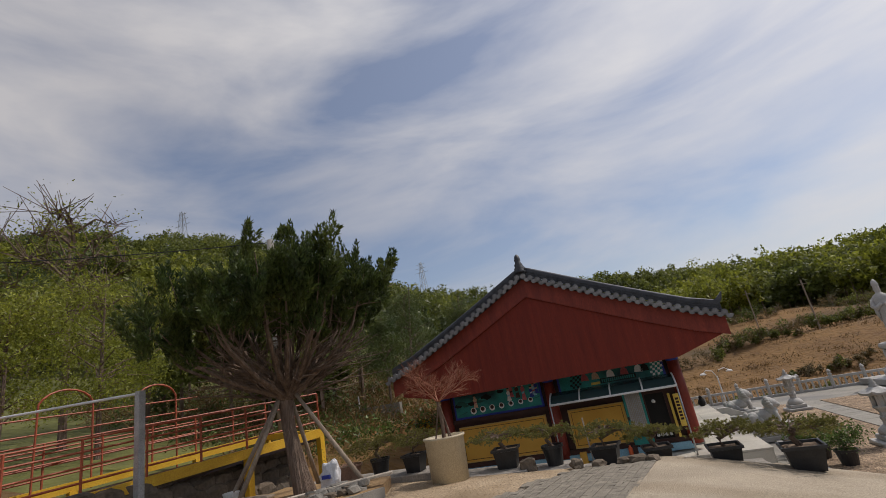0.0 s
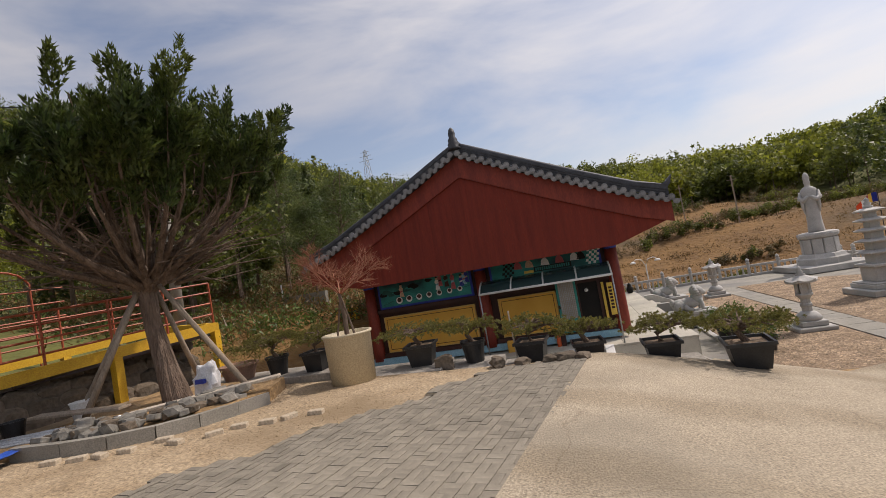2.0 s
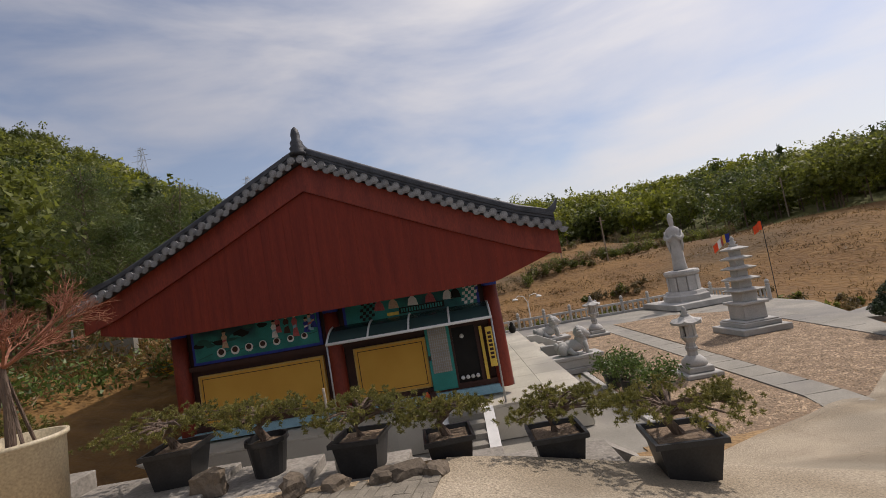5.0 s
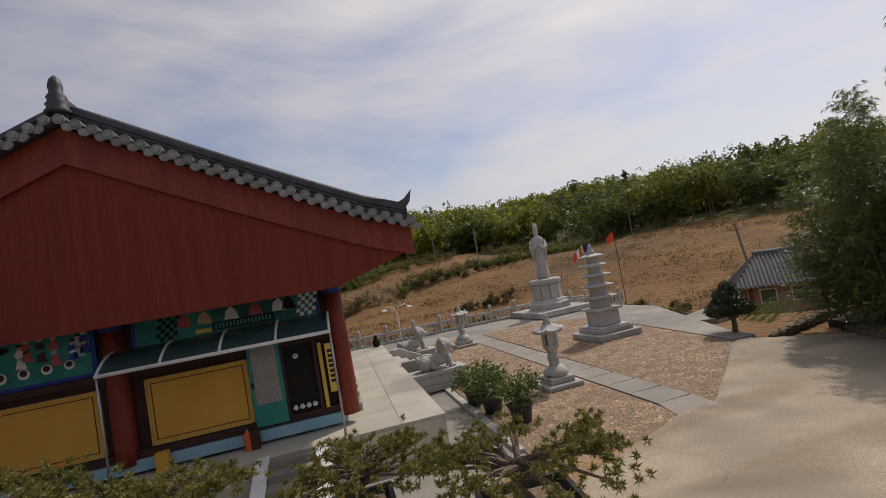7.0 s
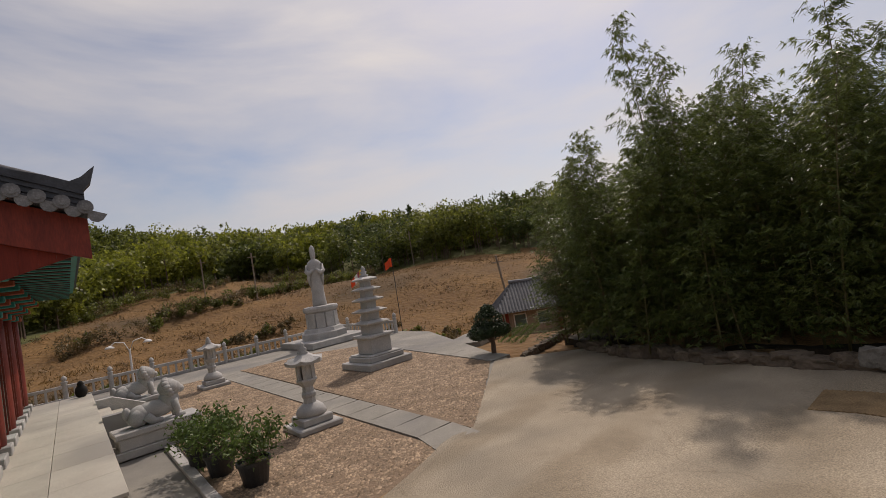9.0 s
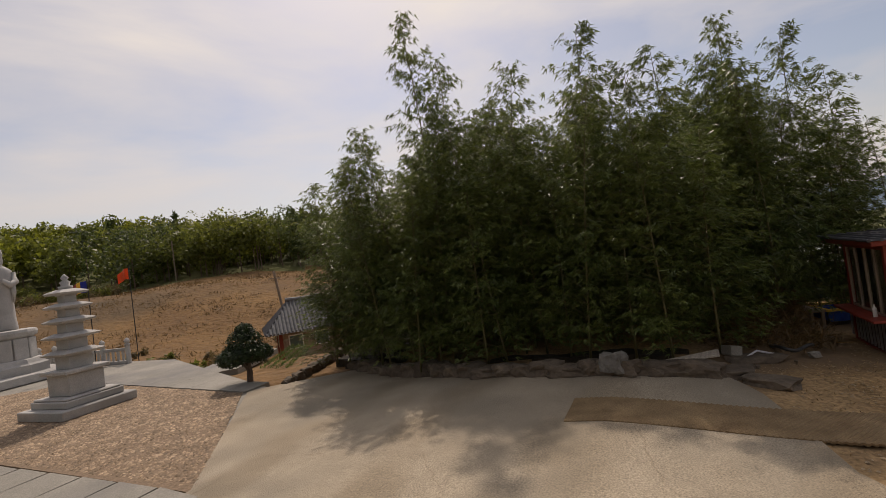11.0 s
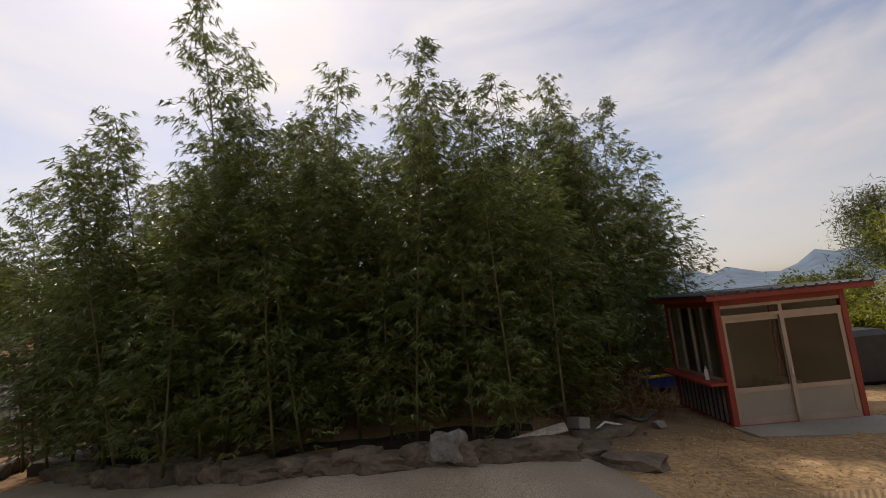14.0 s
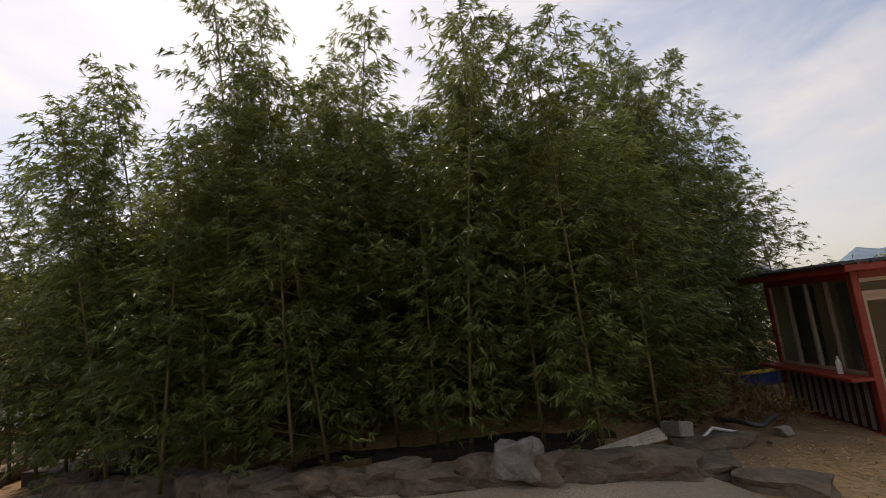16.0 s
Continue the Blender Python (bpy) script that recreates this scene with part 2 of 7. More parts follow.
M = dict(
    concrete=mat("road_concrete", (0.335, 0.275, 0.195), (0.435, 0.362, 0.263), 0.9, 0.85, 0.9, fine=48, c3=(0.27, 0.23, 0.17), grain=1.0),
    rough_concrete=mat("washed_concrete", (0.42, 0.34, 0.24), (0.54, 0.45, 0.34), 1.2, 0.9, 0.6, fine=30),
    grey_concrete=mat("grey_concrete", (0.23, 0.215, 0.18), (0.32, 0.295, 0.25), 1.0, 0.85, 0.3, fine=45, c3=(0.19, 0.18, 0.165)),
    wall_concrete=mat("wall_concrete", (0.22, 0.20, 0.17), (0.34, 0.31, 0.27), 1.4, 0.9, 0.5, fine=20),
    paver=mat("concrete_paver", (0.20, 0.175, 0.135), (0.285, 0.25, 0.195), 5.0, 0.9, 0.5, fine=70, vary=0.12),
    joint=mat("sandy_joint", (0.085, 0.068, 0.045), (0.17, 0.14, 0.095), 4.0, 0.95, 0.6, fine=60),
    sand=mat("decomposed_granite", (0.31, 0.225, 0.135), (0.43, 0.33, 0.215), 1.5, 0.95, 0.9, fine=22, c3=(0.25, 0.18, 0.105), grain=0.95),
    dirt=mat("dry_dirt", (0.25, 0.155, 0.068), (0.40, 0.26, 0.125), 1.1, 0.95, 1.0, fine=16, c3=(0.17, 0.112, 0.062), grain=0.9),
    gravel=mat("gravel_bed", (0.19, 0.13, 0.08), (0.26, 0.18, 0.115), 9.0, 0.9, 1.0, fine=26),
    pebble=mat("pebble", (0.235, 0.162, 0.098), (0.36, 0.258, 0.165), 2.2, 0.8, 0.2, fine=30, contrast=0.1),
    granite=mat("white_granite", (0.38, 0.37, 0.35), (0.52, 0.50, 0.47), 1.6, 0.75, 0.25, fine=60, c3=(0.30, 0.29, 0.27)),
    platform=mat("granite_platform", (0.44, 0.40, 0.33), (0.56, 0.52, 0.43), 0.9, 0.6, 0.12, fine=70, vary=0.08, c3=(0.36, 0.33, 0.28)),
    red=mat("red_board", (0.165, 0.017, 0.007), (0.225, 0.026, 0.010), 1.2, 0.75, 0.2, fine=12, stretch=(6, 6, 0.5), vary=0.05, grain=0.4),
    red_col=mat("red_column", (0.17, 0.021, 0.010), (0.25, 0.035, 0.016), 2.0, 0.6, 0.1, fine=20, stretch=(3, 3, 0.6)),
    dark_wood=mat("dark_brown_beam", (0.035, 0.012, 0.008), (0.06, 0.02, 0.012), 2.0, 0.7, 0.1),
    yellow=mat("ochre_plaster", (0.60, 0.315, 0.045), (0.69, 0.385, 0.065), 0.8, 0.85, 0.08, fine=60, grain=0.2),
    cream=mat("cream_line", (0.52, 0.33, 0.10), (0.6, 0.4, 0.13), 3, 0.8, 0.0),
    tile=mat("dark_roof_tile", (0.034, 0.036, 0.042), (0.075, 0.078, 0.088), 4.0, 0.55, 0.3, fine=30, vary=0.2),
    tile_end=mat("tile_end", (0.15, 0.15, 0.155), (0.30, 0.30, 0.30), 8.0, 0.65, 0.4, fine=40, vary=0.2),
    teal=mat("teal_paint", (0.015, 0.20, 0.17), (0.025, 0.28, 0.24), 2.0, 0.55, 0.05),
    teal_dark=mat("mural_green", (0.010, 0.15, 0.13), (0.03, 0.27, 0.235), 1.8, 0.7, 0.05, c3=(0.008, 0.05, 0.06), grain=0.7),
    mural_deep=mat("mural_deep_green", (0.008, 0.07, 0.06), (0.016, 0.11, 0.085), 4.0, 0.7, 0.03),
    blue=mat("blue_border", (0.02, 0.035, 0.25), (0.03, 0.055, 0.34), 3, 0.7, 0.0),
    sky_blue=mat("pale_blue_plinth", (0.22, 0.42, 0.52), (0.30, 0.5, 0.6), 2, 0.8, 0.1),
    white=mat("white_paint", (0.68, 0.67, 0.64), (0.8, 0.79, 0.76), 3, 0.6, 0.05),
    black=mat("black_plastic", (0.012, 0.012, 0.013), (0.025, 0.025, 0.026), 5, 0.45, 0.08),
    dark=mat("dark_interior", (0.008, 0.007, 0.006), (0.014, 0.012, 0.01), 3, 0.9, 0.0),
    soil=mat("potting_soil", (0.16, 0.11, 0.07), (0.3, 0.22, 0.15), 25, 0.95, 1.0, fine=60),
    bark=mat("bark", (0.10, 0.066, 0.046), (0.225, 0.16, 0.118), 3.0, 0.9, 1.0, fine=14, stretch=(3, 3, 0.5), dist=0.05),
    twig=mat("red_twig", (0.22, 0.085, 0.05), (0.34, 0.14, 0.08), 5, 0.85, 0.2),
    wood=mat("weathered_wood", (0.22, 0.17, 0.12), (0.36, 0.29, 0.22), 2.5, 0.85, 0.4, fine=18, stretch=(4, 4, 0.7)),
    plank=mat("pale_plank", (0.42, 0.35, 0.27), (0.56, 0.49, 0.4), 3, 0.85, 0.3, fine=25),
    # litter tone taken near black: the grove's deep shade is in the colour
    shaded_litter=mat("shaded_leaf_mould", (0.022, 0.017, 0.010), (0.055, 0.04, 0.022), 2.5, 0.95, 1.0, fine=20),
    rock=mat("brown_rock", (0.085, 0.065, 0.045), (0.20, 0.155, 0.11), 2.2, 0.9, 0.9, fine=12, vary=0.25, c3=(0.06, 0.052, 0.045), dist=0.04),
    grey_rock=mat("grey_boulder", (0.15, 0.14, 0.12), (0.27, 0.25, 0.215), 2.2, 0.9, 0.8, fine=14, vary=0.15, dist=0.03),
    safety=mat("yellow_steel", (0.60, 0.33, 0.012), (0.72, 0.43, 0.03), 2.0, 0.55, 0.08, vary=0.06),
    rail_red=mat("orange_red_steel", (0.28, 0.055, 0.022), (0.40, 0.09, 0.035), 3.0, 0.55, 0.08, vary=0.1),
    kiosk_red=mat("kiosk_red_frame", (0.22, 0.028, 0.018), (0.30, 0.045, 0.028), 3.0, 0.5, 0.06),
    alu=mat("aluminium_frame", (0.36, 0.29, 0.225), (0.44, 0.36, 0.285), 3.0, 0.45, 0.03, metal=0.3, grain=0.15),
    steel=mat("galvanised_steel", (0.33, 0.34, 0.35), (0.48, 0.49, 0.5), 4.0, 0.4, 0.05, metal=0.7),
    panel=mat("beige_panel", (0.29, 0.25, 0.195), (0.34, 0.295, 0.235), 2, 0.6, 0.02, grain=0.12),
    pvc=mat("pale_pvc", (0.55, 0.55, 0.56), (0.68, 0.68, 0.69), 3, 0.4, 0.02),
    cream_pot=mat("cream_resin_pot", (0.50, 0.42, 0.28), (0.58, 0.5, 0.35), 1.5, 0.5, 0.05),
    terracotta=mat("faded_terracotta", (0.24, 0.14, 0.10), (0.33, 0.21, 0.15), 4, 0.8, 0.2),
    tarp=mat("blue_tarp", (0.01, 0.05, 0.32), (0.03, 0.11, 0.5), 6, 0.45, 0.5),
    coir=mat("coir_mat", (0.20, 0.13, 0.065), (0.30, 0.21, 0.11), 3, 0.95, 0.6, fine=50),
    hose=mat("black_hose", (0.02, 0.02, 0.02), (0.04, 0.04, 0.04), 5, 0.4, 0.0),
    flag_o=mat("orange_red_flag", (0.62, 0.10, 0.03), (0.75, 0.16, 0.05), 3, 0.8, 0.1),
    flag_y=mat("yellow_flag", (0.75, 0.5, 0.08), (0.85, 0.6, 0.12), 3, 0.8, 0.1),
    skin=mat("painted_buff", (0.5, 0.34, 0.22), (0.58, 0.4, 0.27), 4, 0.7, 0.0),
    pink=mat("painted_rose", (0.4, 0.08, 0.09), (0.5, 0.13, 0.13), 4, 0.7, 0.0),
    hut_roof=mat("grey_hut_tile", (0.11, 0.11, 0.115), (0.19, 0.19, 0.19), 3, 0.7, 0.2, vary=0.15),
    hill=mat("dry_grass_hill", (0.135, 0.068, 0.02), (0.225, 0.122, 0.036), 0.11, 0.95, 0.8, fine=1.6, c3=(0.08, 0.052, 0.022), dist=0.4),
    forest_floor=mat("wooded_slope", (0.055, 0.065, 0.018), (0.13, 0.13, 0.03), 0.05, 0.95, 0.6, fine=0.8, dist=0.6),
    # distance haze is put into this blue base colour
    far_hill=mat("far_hill_haze_blue", (0.09, 0.135, 0.185), (0.11, 0.16, 0.21), 0.004, 1.0, 0.0, fine=0.02),
    l_pine=leaf_mat("pine_foliage", (0.055, 0.085, 0.022), (0.12, 0.14, 0.034), 0.9, 0.45, c3=(0.20, 0.18, 0.04)),
    l_juniper=leaf_mat("juniper_foliage", (0.036, 0.062, 0.015), (0.105, 0.132, 0.027), 0.8, 0.4, c3=(0.24, 0.21, 0.045)),
    l_bonsai=leaf_mat("pine_needles", (0.13, 0.13, 0.03), (0.25, 0.225, 0.06), 4.0, 0.35, c3=(0.33, 0.25, 0.09)),
    l_bamboo=leaf_mat("bamboo_leaf", (0.09, 0.128, 0.032), (0.182, 0.22, 0.055), 0.5, 0.45, c3=(0.31, 0.295, 0.075), gloss=0.32),
    l_forest=leaf_mat("forest_leaf", (0.085, 0.105, 0.022), (0.19, 0.205, 0.036), 0.055, 0.5, c3=(0.30, 0.285, 0.045)),
    l_fresh=leaf_mat("fresh_spring_leaf", (0.17, 0.19, 0.022), (0.29, 0.30, 0.04), 0.4, 0.5),
    l_bush=leaf_mat("bush_leaf", (0.06, 0.10, 0.025), (0.13, 0.19, 0.04), 2.0, 0.35, c3=(0.2, 0.26, 0.07)),
    l_dry=leaf_mat("dry_brush", (0.12, 0.072, 0.026), (0.21, 0.13, 0.043), 0.1, 0.3, c3=(0.28, 0.175, 0.055)),
    l_straw=leaf_mat("dry_straw", (0.24, 0.155, 0.065), (0.40, 0.28, 0.13), 1.5, 0.15, c3=(0.5, 0.37, 0.19)),
    l_dark=leaf_mat("topiary_leaf", (0.014, 0.030, 0.010), (0.035, 0.06, 0.018), 2.0, 0.2),
    l_scrub=leaf_mat("brown_scrub", (0.11, 0.085, 0.036), (0.19, 0.14, 0.058), 0.2, 0.4, c3=(0.2, 0.19, 0.05)),
    culm=mat("bamboo_culm", (0.09, 0.085, 0.03), (0.17, 0.145, 0.055), 2.0, 0.45, 0.05),
)
glass = bpy.data.materials.new("window_glass")
glass.use_nodes = True
gb = glass.node_tree.nodes["Principled BSDF"]
gb.inputs["Base Color"].default_value, gb.inputs["Roughness"].default_value = (0.75, 0.8, 0.78, 1), 0.03
gb.inputs["Transmission Weight"].default_value, gb.inputs["IOR"].default_value = 1.0, 1.4
M["glass"] = glass
smoked = bpy.data.materials.new("smoked_sheet")
smoked.use_nodes = True
gb = smoked.node_tree.nodes["Principled BSDF"]
gb.inputs["Base Color"].default_value, gb.inputs["Roughness"].default_value = (0.10, 0.17, 0.17, 1), 0.25
gb.inputs["Transmission Weight"].default_value = 0.35
M["smoked"] = smoked


# ---- mesh helpers ----
def thing(name, label, category, at=(0, 0, 0), rz=0.0, group="", kind=""):
    """An Empty at a thing's base, which parents its parts."""
    ob = new(name)
    ob.matrix_basis = pose(*at, 0, 0, rz)
    ob.empty_display_size = 0.2
    return tagged(ob, label, category, group, kind)


def finish(name, bm, material, smooth=False):
    me = bpy.data.meshes.new(name)
    bm.to_mesh(me)
    bm.free()
    for m in material if isinstance(material, (list, tuple)) else [material]:
        me.materials.append(m)
    if smooth:
        me.polygons.foreach_set("use_smooth", [True] * len(me.polygons))
    return me


def part(name, bm, material, parent=None, label="", smooth=False, kind=""):
    ob = new(name, finish(name, bm, material, smooth) if isinstance(bm, bmesh.types.BMesh) else bm)
    if parent:
        ob.parent = parent
    return tagged(ob, label, "", "", kind)


def share(name, me, parent, m):
    """One more piece on a mesh that others use too."""
    ob = new(name, me)
    ob.parent = parent
    ob.matrix_basis = m
    return ob


def box(x0, x1, y0, y1, z0, z1, bevel=0.0, bm=None, m=None):
    own = bm or bmesh.new()
    vs = bmesh.ops.create_cube(own, size=1.0)["verts"]
    mid = Matrix.Translation(((x0 + x1) / 2, (y0 + y1) / 2, (z0 + z1) / 2)) @ Matrix.Diagonal((x1 - x0, y1 - y0, z1 - z0, 1))
    bmesh.ops.transform(own, matrix=(m @ mid) if m else mid, verts=vs)
    if bevel:
        es = list({e for v in vs for e in v.link_edges})
        bmesh.ops.bevel(own, geom=es, offset=bevel, segments=1, affect="EDGES")
    return own


def lathe(profile, seg=20, at=(0, 0, 0), bm=None, wobble=0.0, square=False):
    """Turns (radius, height) pairs about the z axis; square: four-sided with flat sides."""
    own = bm or bmesh.new()
    rings = []
    n = 4 if square else seg
    for r, z in profile:
        k = r * (math.sqrt(2) if square else 1)
        rings.append([own.verts.new((at[0] + k * math.cos(2 * math.pi * (i + (0.5 if square else 0)) / n), at[1] + k * math.sin(2 * math.pi * (i + (0.5 if square else 0)) / n), at[2] + z)) for i in range(n)])
    for a, b in zip(rings, rings[1:]):
        for i in range(n):
            own.faces.new((a[i], a[(i + 1) % n], b[(i + 1) % n], b[i]))
    own.faces.new(list(reversed(rings[0])))
    own.faces.new(rings[-1])
    return own


def tube(points, radii, seg=8, bm=None):
    """A round bar along points; radii: one number or one for each point."""
    own = bm or bmesh.new()
    pts = [Vector(p) for p in points]
    rr = [float(v) for v in radii] if isinstance(radii, (list, tuple)) else [radii] * len(pts)
    rings = []
    for i, p in enumerate(pts):
        d = (pts[min(i + 1, len(pts) - 1)] - pts[max(i - 1, 0)]).normalized()
        u = d.cross(Vector((0, 0, 1)) if abs(d.z) < 0.9 else Vector((1, 0, 0))).normalized()
        v = d.cross(u)
        rings.append([own.verts.new(p + rr[i] * (math.cos(2 * math.pi * k / seg) * u + math.sin(2 * math.pi * k / seg) * v)) for k in range(seg)])
    for a, b in zip(rings, rings[1:]):
        for k in range(seg):
            own.faces.new((a[k], a[(k + 1) % seg], b[(k + 1) % seg], b[k]))
    own.faces.new(list(reversed(rings[0])))
    own.faces.new(rings[-1])
    return own


def bar(p, q, w, h, bm=None):
    """A square bar from p to q."""
    p, q = Vector(p), Vector(q)
    turn = (q - p).to_track_quat("Y", "Z").to_matrix().to_4x4()
    return box(-w / 2, w / 2, 0, (q - p).length, -h / 2, h / 2, bm=bm, m=Matrix.Translation(p) @ turn)


def prism(outline, y0, y1, bm=None):
    """An outline in x and z, from y0 to y1."""
    own = bm or bmesh.new()
    a = [own.verts.new((x, y0, z)) for x, z in outline]
    b = [own.verts.new((x, y1, z)) for x, z in outline]
    n = len(a)
    own.faces.new(a)
    own.faces.new(list(reversed(b)))
    for i in range(n):
        own.faces.new((a[i], b[i], b[(i + 1) % n], a[(i + 1) % n]))
    bmesh.ops.recalc_face_normals(own, faces=own.faces)
    return own


def slab(outline, z0, z1, bm=None):
    """An outline in x and y, from z0 to z1."""
    own = bm or bmesh.new()
    a = [own.verts.new((x, y, z0)) for x, y in outline]
    b = [own.verts.new((x, y, z1)) for x, y in outline]
    n = len(a)
    own.faces.new(list(reversed(a)))
    own.faces.new(b)
    for i in range(n):
        own.faces.new((a[i], a[(i + 1) % n], b[(i + 1) % n], b[i]))
    bmesh.ops.recalc_face_normals(own, faces=own.faces)
    return own


def boulder(rng, sx, sy, sz, sub=2, rough=0.22):
    bm = bmesh.new()
    bmesh.ops.create_icosphere(bm, subdivisions=sub, radius=1.0)
    off = Vector((rng.uniform(0, 50), rng.uniform(0, 50), rng.uniform(0, 50)))
    for v in bm.verts:
        c = Vector([max(-0.72, min(0.72, k)) for k in v.co])
        c *= 1 + rough * noise.noise(v.co * 1.4 + off) + 0.4 * rough * noise.noise(v.co * 4 + off)
        v.co = Vector((c.x * sx / 1.44, c.y * sy / 1.44, (c.z + 0.5) * sz / 1.22))
    return bm


def leaves(name, P, size, aspect=0.35, droop=0.0, spread=1.0, rng=None, A=None, N=None):
    """A mesh of pointed leaf blades at P; A: the way each one points; N: the way its face looks."""
    n = len(P)
    if A is None:
        A = rng.normal(size=(n, 3))
    A = A + rng.normal(size=(n, 3)) * 0.35 * spread
    A[:, 2] -= droop
    A /= np.linalg.norm(A, axis=1)[:, None] + 1e-9
    B = np.cross(A, rng.normal(size=(n, 3)) if N is None else N + rng.normal(size=(n, 3)) * 0.35)
    B /= np.linalg.norm(B, axis=1)[:, None] + 1e-9
    L = (size * rng.uniform(0.6, 1.3, n))[:, None]
    V = np.empty((n, 3, 3))
    V[:, 0] = P + B * L * aspect * 0.5
    V[:, 1] = P + A * L
    V[:, 2] = P - B * L * aspect * 0.5
    return raw(name, V.reshape(-1, 3), np.arange(3 * n).reshape(n, 3))


def raw(name, V, Q):
    """A mesh of faces with three or four corners each from arrays."""
    me = bpy.data.meshes.new(name)
    me.vertices.add(len(V))
    me.vertices.foreach_set("co", np.asarray(V, dtype=np.float32).ravel())
    me.loops.add(Q.size)
    me.loops.foreach_set("vertex_index", Q.astype(np.int32).ravel())
    me.polygons.add(len(Q))
    me.polygons.foreach_set("loop_start", np.arange(0, Q.size, Q.shape[1], dtype=np.int32))
    me.update(calc_edges=True)
    me.validate()
    return me


def sheet(name, xs, ys, height, material, parent=None, keep=None, skirt=0.0, smooth=True):
    """A height field on a grid; keep: which cells stay; skirt: how far its rims reach down."""
    X, Y = np.meshgrid(xs, ys)
    Z = np.vectorize(height)(X, Y)
    bm = bmesh.new()
    vs = [[bm.verts.new((X[j, i], Y[j, i], Z[j, i])) for i in range(len(xs))] for j in range(len(ys))]
    for j in range(len(ys) - 1):
        for i in range(len(xs) - 1):
            if keep is None or keep((xs[i] + xs[i + 1]) / 2, (ys[j] + ys[j + 1]) / 2):
                bm.faces.new((vs[j][i], vs[j][i + 1], vs[j + 1][i + 1], vs[j + 1][i]))
    bmesh.ops.delete(bm, geom=[v for v in bm.verts if not v.link_faces], context="VERTS")
    if skirt:
        rim = [e for e in bm.edges if e.is_boundary]
        got = bmesh.ops.extrude_edge_only(bm, edges=rim)["geom"]
        for v in got:
            if isinstance(v, bmesh.types.BMVert):
                v.co.z -= skirt
        bmesh.ops.split_edges(bm, edges=rim)
    return part(name, bm, material, parent, smooth=smooth)


# ---- levels ----
COURT, PLAT = -2.43, -1.57


def low_level(y):
    return float(np.interp(y, (2, 6, 9, 11, 13, 16.4), (-2.42, -2.40, -2.25, -2.15, -2.2, COURT)))


def road_level(x, y):
    """The yard: level beside the pavers, then a ramp that falls towards the court."""
    e = math.log1p(math.exp((x - 0.1) * 2.5)) / 2.5
    z = -0.02 * y - 0.21 * e - 0.06 * max(0.0, y - 10) * min(1.0, max(0.0, x) / 4)
    if y > 11.4:
        z -= 0.27 * (y - 11.4) * max(0.0, min(1.0, (8 - x) / 3.5))
    low = low_level(y)
    k = 0.12
    h = max(0.0, min(1.0, 0.5 + 0.5 * (z - low) / k))
    return low * (1 - h) + z * h + k * h * (1 - h)


def terrace_level(x, y):
    return -0.02 * y + 0.03 * max(0.0, -x - 1.0)


def yard_level(x, y):
    """The whole upper yard, pavers and road."""
    return terrace_level(x, y) if x < -0.9 else min(road_level(x, y), terrace_level(x, y) + 0.02)
weather(M["concrete"], 0.82, 0.004)
by_island(M["pebble"], 0.55, 1.5)
by_island(M["paver"], 0.86, 1.12)


# ---- ground to the horizon ----
CX, CY = 4.0, 12.0


